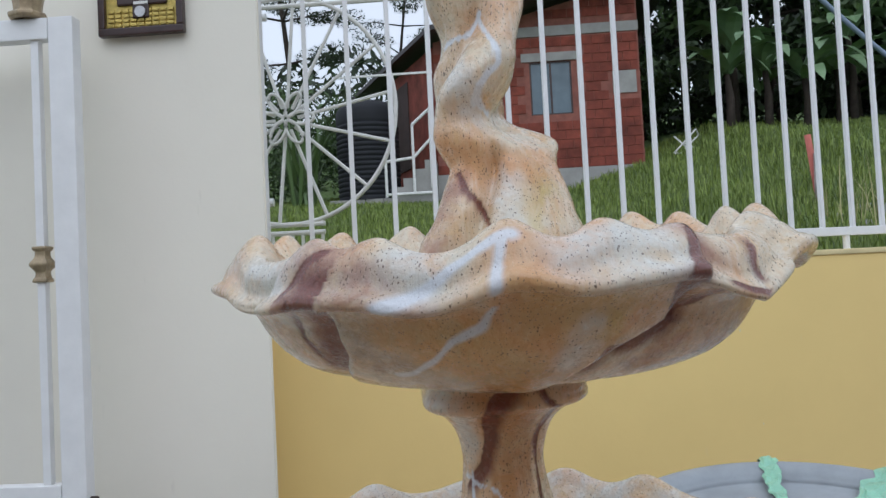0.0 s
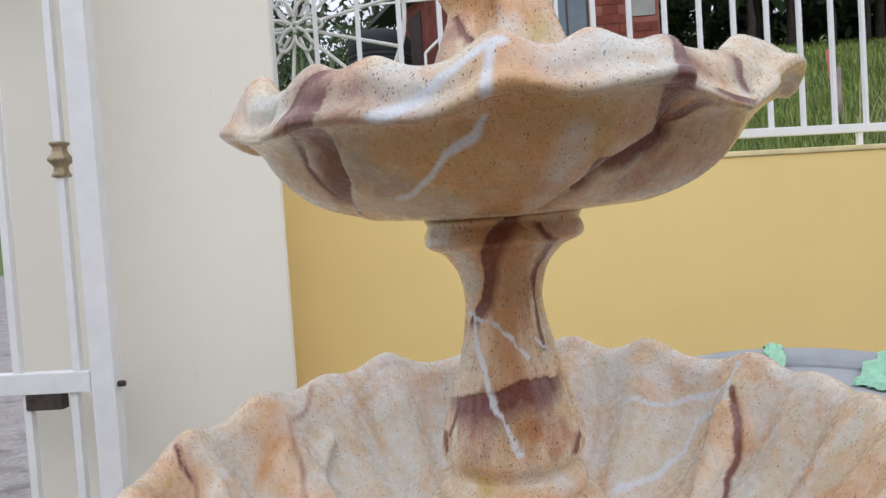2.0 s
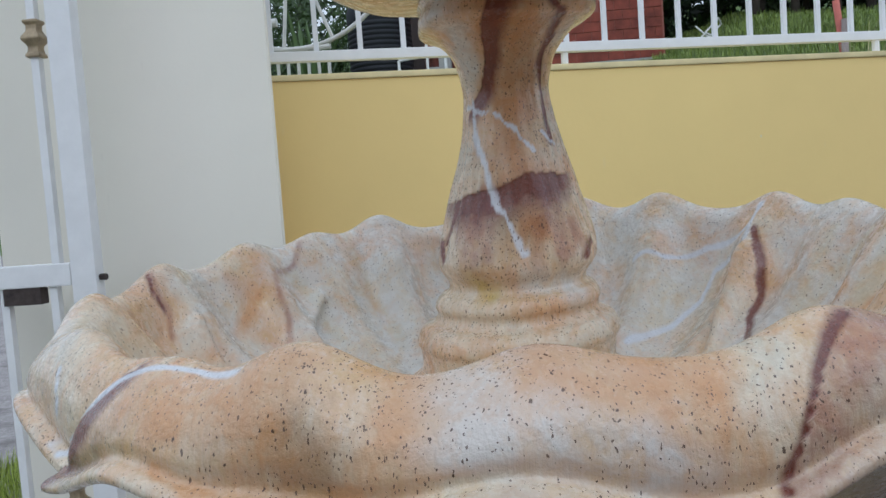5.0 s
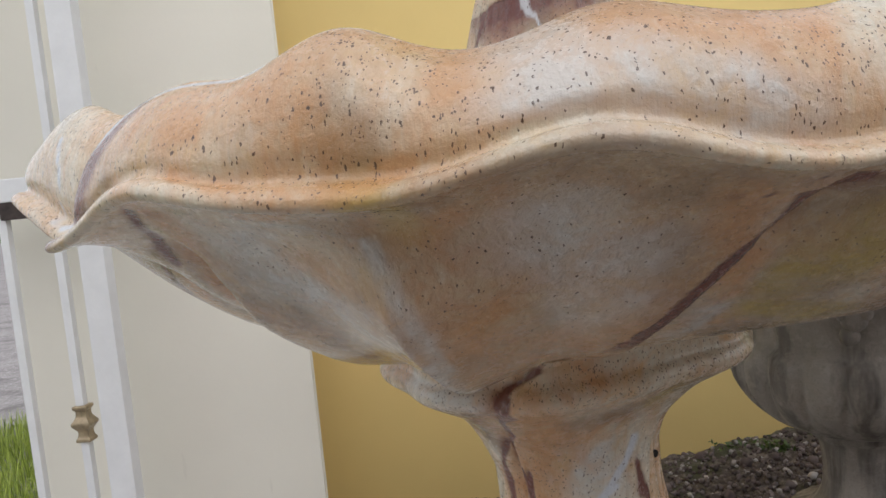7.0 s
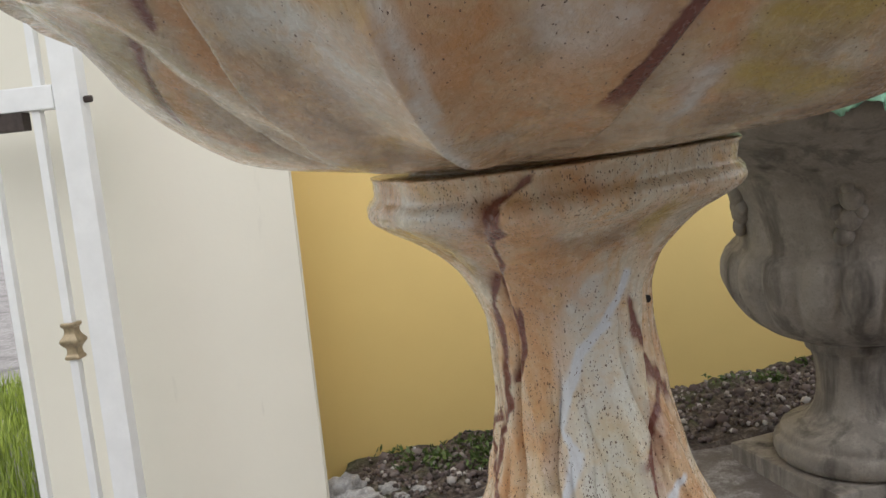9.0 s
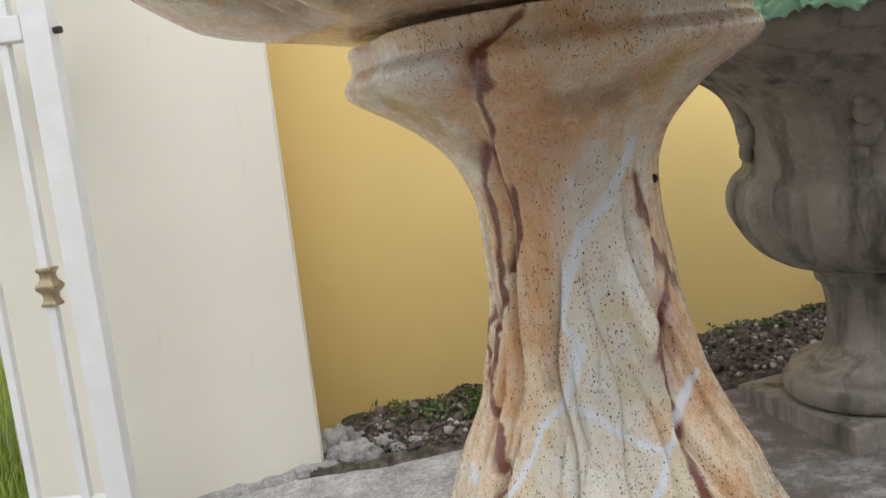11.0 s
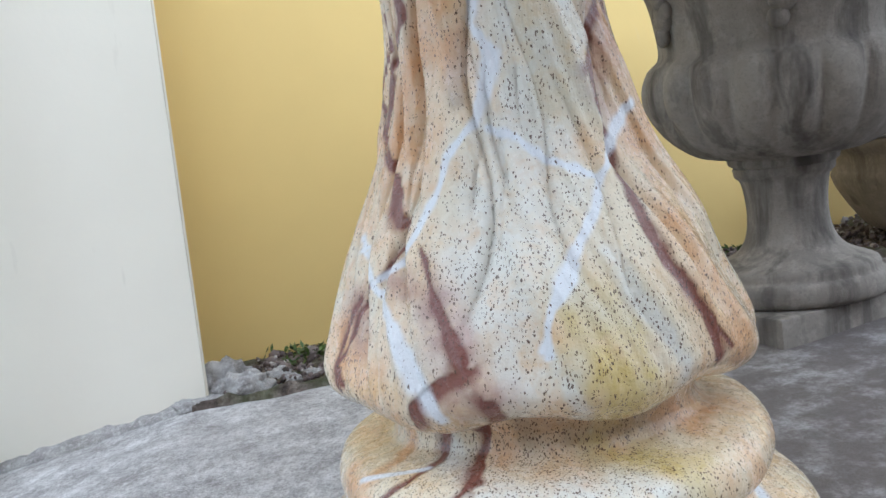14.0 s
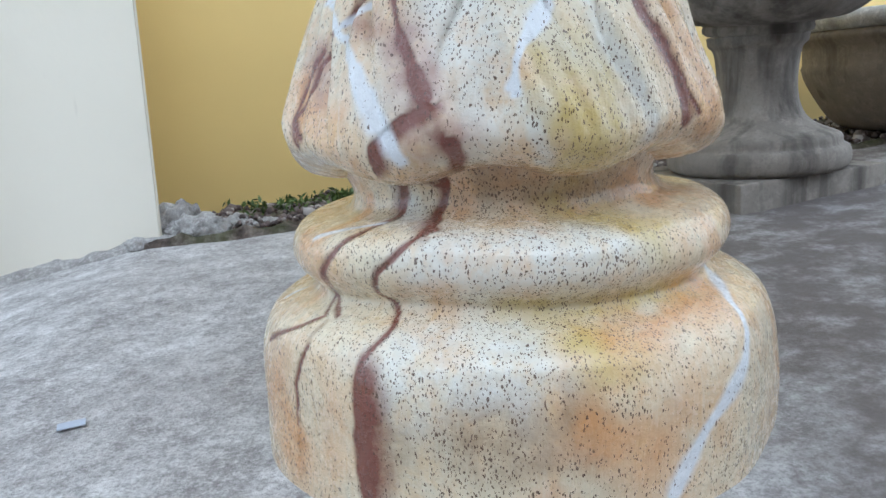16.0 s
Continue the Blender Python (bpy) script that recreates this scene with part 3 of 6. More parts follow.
# painted marbling
stroke("bowl", "vein", 0.008, 0, (-89.5, 0.3855), (-91.6, 0.3843), (-94.6, 0.3853), (-98.5, 0.38), (-103.9, 0.3637), (-110, 0.342))
stroke("bowl", "vein", 0.006, 0, (-91.1, 0.3833), (-91.9, 0.3626), (-92.3, 0.3384))
stroke("bowl", "vein", 0.0045, 0, (-92.7, 0.3074), (-95.4, 0.2866), (-100.8, 0.2712), (-105.7, 0.2438), (-113.7, 0.2153), (-120.5, 0.2033))
stroke("bowl", "wash", 0.004, 0.045, (237.3, 0.3941), (233.7, 0.3724), (230.1, 0.3539))
stroke("bowl", "plum", 0.003, 0.008, (237.3, 0.3941), (233.7, 0.3724), (230.1, 0.3539))
stroke("bowl", "wash", 0.03, 0, (-122.1, 0.3757), (-116.6, 0.355), (-112.2, 0.3453))
stroke("bowl", "plum", 0.003, -0.04, (-121.3, 0.3473), (-124.1, 0.2945), (-128.7, 0.2548), (-137, 0.2025))
stroke("bowl", "plum", 0.006, 0, (-127.6, 0.3419), (-138.3, 0.2704), (-142, 0.2131))
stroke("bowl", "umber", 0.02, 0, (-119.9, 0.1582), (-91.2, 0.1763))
stroke("bowl", "plum", 0.004, 0.03, (-60.2, 0.3919), (-61.7, 0.3701), (-63.8, 0.3385), (-62.4, 0.3112), (-60.5, 0.2881), (-59, 0.2647), (-62.7, 0.2482), (-71.7, 0.2455), (-73, 0.2128))
stroke("bowl", "plum", 0.008, 0, (-51.9, 0.308), (-53.3, 0.2891), (-55.4, 0.2798), (-56.5, 0.267))
stroke("bowl", "plum", 0.006, 0, (-45.4, 0.3854), (-46.6, 0.3735), (-45.1, 0.3627))
stroke("bowl", "plum", 0.005, 0, (-53.7, 0.3474), (-47, 0.3496))
stroke("bowl", "wash", 0.014, 0, (-59.5, 0.3876), (-56.3, 0.3711), (-62.5, 0.3377))
stroke("bowl", "wash", 0.02, 0, (-50.6, 0.2423), (-54.7, 0.1945))
stroke("bowl", "orange", 0.014, 0, (-95.6, 0.1824), (-85, 0.206), (-75.5, 0.2097))
stroke("bowl", "orange", 0.04, 0, (-87.9, 0.295), (-83, 0.2704), (-79.9, 0.2357))
stroke("bowl", "orange", 0.03, 0, (-110.7, 0.2902), (-103.8, 0.2971), (-97.8, 0.3032))
stroke("bowl", "ochre", 0.04, 0, (-104.8, 0.2749), (-100.1, 0.235), (-91, 0.2248))
stroke("bowl", "umber", 0.04, 0, (-117.3, 0.2744), (-119.7, 0.226))
stroke("bowl", "orange", 0.025, 0, (-89.9, 0.3771), (-85.2, 0.3789), (-82.3, 0.3636), (-88.1, 0.3431))
stroke("bowl", "pale", 0.02, 0, (-107.6, 0.3832), (-102.1, 0.3724))
stroke("bowl", "pale", 0.03, 0, (-77.4, 0.3821), (-68.8, 0.3745), (-65.4, 0.3595))
stroke("bowl", "pale", 0.014, 0, (-77.1, 0.2785), (-78.5, 0.235))
stroke("bowl", "pale", 0.02, 0, (-143.5, 0.3887), (-130.8, 0.3734))
stroke("stem", "plum", 0.004, 0.022, (-90.5, 0.5654), (-96.8, 0.5504), (-103.7, 0.5154), (-110.9, 0.4801), (-120.6, 0.4527), (-141.1, 0.4337))
stroke("stem", "plum", 0.005, 0, (-63, 0.5591), (-58.3, 0.5424), (-51, 0.5363), (-39.2, 0.4975), (-43.8, 0.4724), (-37.4, 0.4387), (-39, 0.405), (-37.9, 0.3879))
stroke("stem", "orange", 0.03, 0, (-81.3, 0.5503), (-83.2, 0.4771), (-90.6, 0.4376), (-82.2, 0.3788))
stroke("stem", "umber", 0.02, 0, (-72.6, 0.49), (-78.6, 0.4366), (-91.5, 0.3862))
stroke("stem", "pale", 0.015, 0, (-130.3, 0.554), (-127.9, 0.5097), (-133.8, 0.4747))
stroke("stem", "vein", 0.0042, 0, (-141, 0.437), (-133.7, 0.4011), (-120.6, 0.3751), (-112.3, 0.3555), (-105.1, 0.3294), (-93.2, 0.3032), (-83.6, 0.2737))
stroke("stem", "vein", 0.0028, 0, (-154.2, 0.4334), (-107.4, 0.4228), (-85.8, 0.405), (-65.4, 0.3793))
stroke("stem", "vein", 0.0028, 0, (-51.1, 0.3999), (-35.8, 0.3855))
stroke("stem", "plum", 0.003, -0.035, (-138.3, 0.3366), (-118.1, 0.341), (-96.6, 0.3454), (-78.7, 0.3553), (-52.4, 0.3542))
stroke("stem", "plum", 0.004, 0, (-137.5, 0.335), (-148.3, 0.3171), (-153.1, 0.2869))
stroke("stem", "plum", 0.007, 0, (-157.8, 0.2884), (-154.1, 0.2699))
stroke("stem", "plum", 0.007, 0, (-23.6, 0.2769), (-36.7, 0.2623))
stroke("stem", "wash", 0.012, 0, (-114.5, 0.3294), (-117.9, 0.2986))
stroke("stem", "wash", 0.010, 0, (-65.3, 0.3374), (-58.1, 0.2964))
stroke("stem", "orange", 0.014, 0, (-78.7, 0.308), (-53.5, 0.2759))
stroke("stem", "ochre", 0.012, 0, (-123.1, 0.2526), (-111, 0.2294))
stroke("stem", "pale", 0.015, 0, (-82.6, 0.2451), (-45.1, 0.2288))
stroke("basin", "wash", 0.004, 0.007, (138.1, 0.6581), (141.3, 0.6885), (147.7, 0.7076), (151.2, 0.75), (152, 0.7848), (155.4, 0.8189))
stroke("basin", "wash", 0.004, 0, (174.3, 0.6391), (177.9, 0.6744), (177.4, 0.7053), (179.9, 0.731))
stroke("basin", "ochre", 0.005, 0, (142, 0.6981), (140.6, 0.7617), (139.1, 0.831))
stroke("basin", "ochre", 0.005, 0, (127.5, 0.7201), (125.2, 0.797), (124.9, 0.874))
stroke("basin", "pale", 0.008, 0, (139, 0.6984), (137.8, 0.7734), (136.7, 0.8502))
stroke("basin", "pale", 0.008, 0, (125, 0.65), (124.9, 0.7285), (122.3, 0.8088))
stroke("basin", "vein", 0.007, 0, (35.7, 0.6716), (36.2, 0.699), (35.6, 0.733), (43.8, 0.751), (44, 0.7979), (48, 0.8536), (56, 0.9061))
stroke("basin", "vein", 0.0045, 0, (36.4, 0.707), (46.5, 0.7154), (54.2, 0.7577), (60.9, 0.7681))
stroke("basin", "ochre", 0.006, 0, (127.7, 0.688), (126.6, 0.7459), (125.7, 0.8055), (124.4, 0.8591))
stroke("basin", "orange", 0.005, 0, (128.7, 0.6517), (127.7, 0.7035), (126.5, 0.7678), (125.6, 0.8224))
stroke("basin", "ochre", 0.006, 0, (143.7, 0.6996), (141.6, 0.7313), (139.9, 0.7771), (139.1, 0.8184))
stroke("basin", "pale", 0.012, 0, (131.7, 0.6664), (130.9, 0.7289), (129.6, 0.7891), (129, 0.842))
stroke("basin", "cream", 0.014, 0, (123.3, 0.7287), (121.8, 0.7978), (121.2, 0.8499))
stroke("basin", "pale", 0.012, 0, (72.2, 0.6691), (71.1, 0.7282), (71.8, 0.7887), (72.4, 0.8381))
stroke("basin", "cream", 0.012, 0, (66.3, 0.6982), (67.9, 0.7362))
stroke("basin", "ochre", 0.008, 0, (9.4, 0.6831), (11.9, 0.7156), (13.9, 0.7642), (14.9, 0.8106), (14.4, 0.858))
stroke("basin", "orange", 0.010, 0, (4.2, 0.7736), (5.5, 0.8105), (9.8, 0.8493))
stroke("basin", "pale", 0.014, 0, (1.8, 0.6692), (1.7, 0.7191), (2.3, 0.7724), (2.1, 0.8231))
stroke("basin", "umber", 0.007, 0, (18.9, 0.7444), (18.7, 0.7837), (18.4, 0.8263), (17.1, 0.8593))
stroke("basin", "pale", 0.008, 0, (20.8, 0.6752), (19.7, 0.7279), (19.7, 0.773), (20.2, 0.8295))
stroke("basin", "cream", 0.02, 0, (163.8, 0.6676), (173.9, 0.7196), (176.5, 0.7529))
stroke("basin", "plum", 0.004, 0.009, (34.5, 0.7166), (32.4, 0.7397), (29.7, 0.7616), (27.8, 0.7984), (27.2, 0.8349), (17.6, 0.8904))
stroke("basin", "orange", 0.012, 0, (157.1, 0.6794), (154.2, 0.7349), (162.2, 0.7602))
stroke("basin", "orange", 0.02, 0, (119.6, 0.6815), (111.6, 0.6909))
stroke("basin", "ochre", 0.006, 0, (17.5, 0.6956), (16.3, 0.781), (15.2, 0.8617))
stroke("basin", "ochre", 0.01, 0, (1.8, 0.6692), (0.7, 0.7631))
stroke("basin", "pale", 0.03, 0, (70.9, 0.6863), (64, 0.7804))
stroke("basin", "pale", 0.03, 0, (27.1, 0.6567), (25.3, 0.7409))
stroke("basin", "ochre", 0.02, 0, (51.8, 0.7926), (51.7, 0.85))
stroke("basin", "wash", 0.003, 0.06, (-65.7, 0.6394), (-68.7, 0.6225), (-70.3, 0.612), (-71.7, 0.5971), (-72.8, 0.586), (-73.8, 0.5739), (-74.9, 0.559))
stroke("basin", "plum", 0.0042, 0, (-65.7, 0.6394), (-68.7, 0.6225), (-70.3, 0.612), (-71.7, 0.5971), (-72.8, 0.586), (-73.8, 0.5739), (-74.9, 0.559))
stroke("basin", "orange", 0.025, 0, (-88.9, 0.6269), (-86.7, 0.6184), (-84.3, 0.6161), (-82.4, 0.6272))
stroke("basin", "orange", 0.025, 0, (-78.2, 0.6174), (-78.3, 0.5959), (-77.9, 0.5835))
stroke("basin", "orange", 0.015, 0, (-81.7, 0.6074), (-81.8, 0.5877))
stroke("basin", "orange", 0.02, 0, (-99, 0.6165), (-97.8, 0.5983), (-98.4, 0.5806))
stroke("basin", "orange", 0.015, 0, (-95.6, 0.6283), (-99.4, 0.6419))
stroke("basin", "orange", 0.006, 0, (-100.6, 0.5739), (-97, 0.5824), (-92.6, 0.5783), (-88.9, 0.5753), (-85.2, 0.5753), (-82.7, 0.5739), (-79.6, 0.5698))
stroke("basin", "orange", 0.008, 0, (-116.6, 0.5699), (-109.6, 0.5563), (-105.2, 0.5577), (-101.3, 0.5712))
stroke("basin", "pale", 0.03, 0, (-88.6, 0.5967), (-86.3, 0.5916), (-83.9, 0.5862))
stroke("basin", "pale", 0.025, 0, (-93.1, 0.6202), (-92.4, 0.5957))
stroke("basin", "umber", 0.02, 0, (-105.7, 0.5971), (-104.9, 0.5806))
stroke("basin", "vein", 0.004, 0, (-112.3, 0.6365), (-116.7, 0.6406), (-122.3, 0.6337), (-125.2, 0.627), (-127.9, 0.611), (-134.7, 0.5821), (-137.5, 0.5614))
stroke("basin", "vein", 0.003, 0, (-139.8, 0.612), (-138.3, 0.5941), (-139, 0.5618))
stroke("basin", "plum", 0.003, 0.02, (234.9, 0.631), (233.4, 0.6174), (231.6, 0.6012), (225.5, 0.5619))
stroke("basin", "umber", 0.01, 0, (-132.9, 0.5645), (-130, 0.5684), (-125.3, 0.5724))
stroke("basin", "plum", 0.003, 0, (176, 0.6501), (178.4, 0.675), (177.9, 0.7027))
stroke("basin", "plum", 0.003, 0.034, (-72.2, 0.482), (-77.4, 0.4901), (-77.3, 0.4653), (-77.5, 0.4454), (-80.1, 0.4256), (-82.5, 0.4006), (-84.6, 0.365), (-86.4, 0.3486))
stroke("basin", "orange", 0.014, 0, (-74.3, 0.3972), (-75, 0.3686), (-72.9, 0.303))
stroke("basin", "orange", 0.014, 0, (-81.4, 0.4957), (-81.1, 0.469), (-80.1, 0.4463))
stroke("basin", "pale", 0.004, 0, (-105.9, 0.4951), (-105, 0.4622), (-104.4, 0.4257), (-104.4, 0.3647))
stroke("basin", "orange", 0.012, 0, (-121.6, 0.5302), (-122, 0.4993), (-128.8, 0.4454), (-130.8, 0.4087))
stroke("basin", "plum", 0.005, 0, (-122.7, 0.5322), (-128.5, 0.4855), (-131, 0.4592))
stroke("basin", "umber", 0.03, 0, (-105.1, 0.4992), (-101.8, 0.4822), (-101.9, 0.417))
stroke("basin", "orange", 0.04, 0, (-99.2, 0.4942), (-98.5, 0.4545), (-100, 0.4054))
stroke("basin", "pale", 0.03, 0, (-92.8, 0.4747), (-88.8, 0.4405), (-90.9, 0.4091))
stroke("basin", "pale", 0.03, 0, (-116.8, 0.479), (-114.1, 0.4334), (-111, 0.4018))
stroke("basin", "ochre", 0.014, 0, (-104, 0.5494), (-103, 0.5304), (-102.6, 0.503))
stroke("basin", "ochre", 0.03, 0, (-68.4, 0.372), (-62.7, 0.3922), (-62.8, 0.4165))
stroke("basin", "orange", 0.02, 0, (-98.6, 0.3757), (-93.4, 0.3512), (-90.8, 0.394))
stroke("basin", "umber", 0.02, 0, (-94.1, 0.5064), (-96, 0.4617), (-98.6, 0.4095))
stroke("basin", "orange", 0.016, 0, (-98.2, 0.3307), (-93.7, 0.3103), (-88.6, 0.3225))
stroke("basin", "pale", 0.005, 0, (-105.1, 0.3853), (-105.7, 0.3358), (-105.9, 0.2819))
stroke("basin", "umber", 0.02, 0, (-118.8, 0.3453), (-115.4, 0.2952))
stroke("basin", "orange", 0.010, 0, (-144.6, 0.4159), (-155.9, 0.3647), (-154.8, 0.3103))
stroke("basin", "plum", 0.005, 0, (-142.3, 0.4497), (-149.4, 0.4168), (-158.6, 0.3776))
stroke("basin", "ochre", 0.02, 0, (-68.4, 0.3148), (-59.1, 0.3098))
stroke("basin", "pale", 0.012, 0, (-73.5, 0.3198), (-73.1, 0.2716))
stroke("pedestal", "plum", 0.004, 0, (-97.6, 0.6927), (-104.3, 0.6779), (-106.7, 0.6651), (-109.2, 0.6239), (-112.4, 0.5769), (-121.8, 0.5461), (-124.4, 0.5147), (-126.3, 0.4778), (-130.1, 0.4434))
stroke("pedestal", "plum", 0.010, 0, (-105.1, 0.6669), (-106.3, 0.6323))
stroke("pedestal", "orange", 0.025, 0, (-103.1, 0.6194), (-107.1, 0.5509), (-115.6, 0.4833), (-117.7, 0.4212), (-125, 0.3694))
stroke("pedestal", "plum", 0.005, 0, (-121.1, 0.5568), (-139.7, 0.5146), (-147.9, 0.4403), (-145.6, 0.3993), (-160.3, 0.364), (-164.9, 0.3127), (-148.4, 0.2732), (-142.3, 0.2346))
stroke("pedestal", "orange", 0.012, 0, (-87.6, 0.6874), (-81.7, 0.6749))
stroke("pedestal", "vein", 0.006, 0, (-54.3, 0.538), (-60.9, 0.5111), (-77.2, 0.4811), (-89.7, 0.4626), (-97.7, 0.4307), (-105.8, 0.4022))
stroke("pedestal", "pale", 0.035, 0, (-76.3, 0.4922), (-77.6, 0.4154), (-79.1, 0.3376))
stroke("pedestal", "ochre", 0.012, 0, (-53.4, 0.6336), (-51.8, 0.5987))
stroke("pedestal", "ochre", 0.02, 0, (-78.2, 0.3828), (-77.6, 0.3257))
stroke("pedestal", "pale", 0.012, 0, (-139.9, 0.6823), (-115, 0.6644))
stroke("pedestal", "umber", 0.02, 0, (-145, 0.6435), (-141.9, 0.5811), (-132.9, 0.551))
stroke("pedestal", "umber", 0.02, 0, (-87.1, 0.5961), (-65.2, 0.5978))
stroke("pedestal", "pale", 0.008, 0, (-69, 0.5434), (-91.6, 0.5084))
stroke("pedestal", "plum", 0.012, 0, (-31, 0.424), (-15, 0.3963))
stroke("pedestal", "plum", 0.006, 0, (-50.2, 0.5041), (-47, 0.4717), (-33, 0.4373), (-29, 0.4183))
stroke("pedestal", "wash", 0.012, 0, (-39.6, 0.3874), (-51.6, 0.3232))
stroke("pedestal", "orange", 0.02, 0, (-32.4, 0.3781), (-38.4, 0.3403), (-33.8, 0.2881))
stroke("pedestal", "plum", 0.004, 0, (-120.3, 0.51), (-125.7, 0.4854), (-125.7, 0.4629), (-140.4, 0.4299))
stroke("pedestal", "plum", 0.005, 0, (-172.9, 0.4108), (-161.6, 0.3804), (-192.3, 0.3599), (-175.6, 0.3194), (-159.2, 0.2914), (-145.7, 0.2636), (-144.3, 0.2442))
stroke("pedestal", "plum", 0.003, 0, (-136.3, 0.2356), (-141, 0.2056), (-144.4, 0.1907))
stroke("pedestal", "orange", 0.02, 0, (-109, 0.48), (-111, 0.4363), (-127.6, 0.395), (-143.9, 0.3505), (-149, 0.3019))
stroke("pedestal", "orange", 0.014, 0, (-141.7, 0.491), (-149, 0.4508))
stroke("pedestal", "plum", 0.0035, 0.007, (-49, 0.4922), (-42.4, 0.4606), (-33.6, 0.4336), (-26.2, 0.4089), (-46.4, 0.3769), (-58.4, 0.3454), (-59.1, 0.3129), (-57.6, 0.2824), (-63, 0.2557), (-63.1, 0.2358), (-62.9, 0.2063), (-61.7, 0.1771), (-55.7, 0.144), (-52.3, 0.115), (-51.6, 0.0921))
stroke("pedestal", "plum", 0.007, 0, (-25, 0.4185), (-27.7, 0.4037))
stroke("pedestal", "plum", 0.006, 0, (-47.6, 0.3669), (-58.4, 0.3405))
stroke("pedestal", "orange", 0.025, 0, (-43, 0.2817), (-43.9, 0.2449), (-47.7, 0.1947), (-43.1, 0.1413), (-46.4, 0.1146))
stroke("pedestal", "vein", 0.006, 0, (-163.1, 0.2237), (-151.5, 0.1979), (-145, 0.1816), (-135.2, 0.158), (-130.1, 0.1309), (-126.6, 0.1112))
stroke("pedestal", "vein", 0.005, 0, (-110.3, 0.3102), (-120.8, 0.2885), (-124.5, 0.265), (-127, 0.2469), (-132.9, 0.2229), (-138.2, 0.2018), (-145.6, 0.1907))
stroke("pedestal", "vein", 0.006, 0, (-68.3, 0.4889), (-89.6, 0.4659), (-98.2, 0.4371), (-105.7, 0.4077), (-107.6, 0.3858), (-99.7, 0.361), (-104.9, 0.3309), (-110.3, 0.3102))
stroke("pedestal", "vein", 0.0055, 0, (-36.3, 0.3105), (-51.7, 0.2904), (-62.9, 0.2703), (-70.9, 0.2471), (-79.5, 0.2154), (-87.7, 0.1888), (-93, 0.1624), (-95.7, 0.1324))
stroke("pedestal", "vein", 0.0042, 0, (-105, 0.3051), (-94.4, 0.2939), (-82.9, 0.2734), (-68.9, 0.253))
stroke("pedestal", "pale", 0.007, 0, (-76.2, 0.1961), (-71.7, 0.1562), (-66.9, 0.1263), (-63.8, 0.1001))
stroke("pedestal", "plum", 0.004, 0, (-157.4, 0.169), (-159.8, 0.1436), (-158.1, 0.1192), (-155, 0.1001))
stroke("pedestal", "plum", 0.005, 0, (-128.9, 0.2139), (-123, 0.1828), (-117.1, 0.1532), (-114.3, 0.1274))
stroke("pedestal", "wash", 0.014, 0, (-139, 0.1884), (-125.1, 0.1824), (-119, 0.148))
stroke("pedestal", "pale", 0.04, 0, (-83, 0.4108), (-89.6, 0.3222), (-101.7, 0.2345), (-108.9, 0.1642))
stroke("pedestal", "ochre", 0.03, 0, (-86.3, 0.1587), (-82.5, 0.1304))
stroke("pedestal", "ochre", 0.015, 0, (-71.6, 0.3719), (-74.1, 0.3265))
stroke("pedestal", "umber", 0.008, 0, (-117, 0.3746), (-114.9, 0.3292))
stroke("pedestal", "vein", 0.006, 0, (-161.8, 0.2137), (-143.7, 0.1792), (-132.4, 0.142), (-125.5, 0.1059), (-121.6, 0.0868))
stroke("pedestal", "plum", 0.005, 0, (-124.9, 0.1949), (-119.8, 0.1598), (-117, 0.1352), (-114.8, 0.122))
stroke("pedestal", "plum", 0.003, 0.014, (-114.8, 0.122), (-120.3, 0.1156), (-125.5, 0.1059), (-128.7, 0.0989), (-129.1, 0.0881))
stroke("pedestal", "plum", 0.008, 0, (-109.6, 0.0947), (-108.4, 0.0808), (-110.9, 0.0225))
stroke("pedestal", "wash", 0.016, 0, (-113.6, 0.1178), (-110, 0.0994), (-116.9, 0.0913))
stroke("pedestal", "wash", 0.008, 0, (-127.6, 0.2027), (-119, 0.1766), (-113.7, 0.1383))
stroke("pedestal", "vein", 0.005, 0, (-85.5, 0.1904), (-92.9, 0.1615), (-95.1, 0.1416), (-95, 0.1273))
stroke("pedestal", "pale", 0.006, 0, (-95, 0.1273), (-92.4, 0.1003), (-89.2, 0.0764))
stroke("pedestal", "pale", 0.007, 0, (-75, 0.1793), (-70.4, 0.1532), (-67.6, 0.1273), (-63.7, 0.1011), (-63.7, 0.0865))
stroke("pedestal", "plum", 0.004, 0, (-61.5, 0.1862), (-57.1, 0.1557), (-51.1, 0.1292), (-47, 0.0984))
stroke("pedestal", "orange", 0.02, 0, (-45.7, 0.1593), (-43, 0.1273), (-43.2, 0.0998))
stroke("pedestal", "plum", 0.004, 0, (-149.1, 0.185), (-155.6, 0.1591), (-155.6, 0.1413), (-158.3, 0.1156), (-157.1, 0.0925))
stroke("pedestal", "wash", 0.012, 0, (-159.1, 0.1685), (-149.9, 0.1406))
stroke("pedestal", "ochre", 0.035, 0, (-85, 0.1305), (-78.3, 0.1005))
stroke("pedestal", "pale", 0.03, 0, (-101.1, 0.1762), (-101.7, 0.113))
stroke("pedestal", "orange", 0.012, 0, (-160.2, 0.1466), (-155.4, 0.1077))
stroke("base", "plum", 0.0036, 0, (-122.6, 0.4315), (-117.7, 0.4245), (-118.5, 0.3922), (-118.6, 0.3613), (-123.3, 0.3421), (-127.9, 0.3298), (-130.4, 0.3088), (-124.8, 0.2902), (-123.9, 0.2758), (-126.2, 0.255), (-127.2, 0.2381), (-128.5, 0.2221), (-128.9, 0.188), (-128.5, 0.1619), (-127.4, 0.1453))
stroke("base", "plum", 0.003, 0.03, (-128.6, 0.2262), (-128.7, 0.1974), (-128.6, 0.1572))
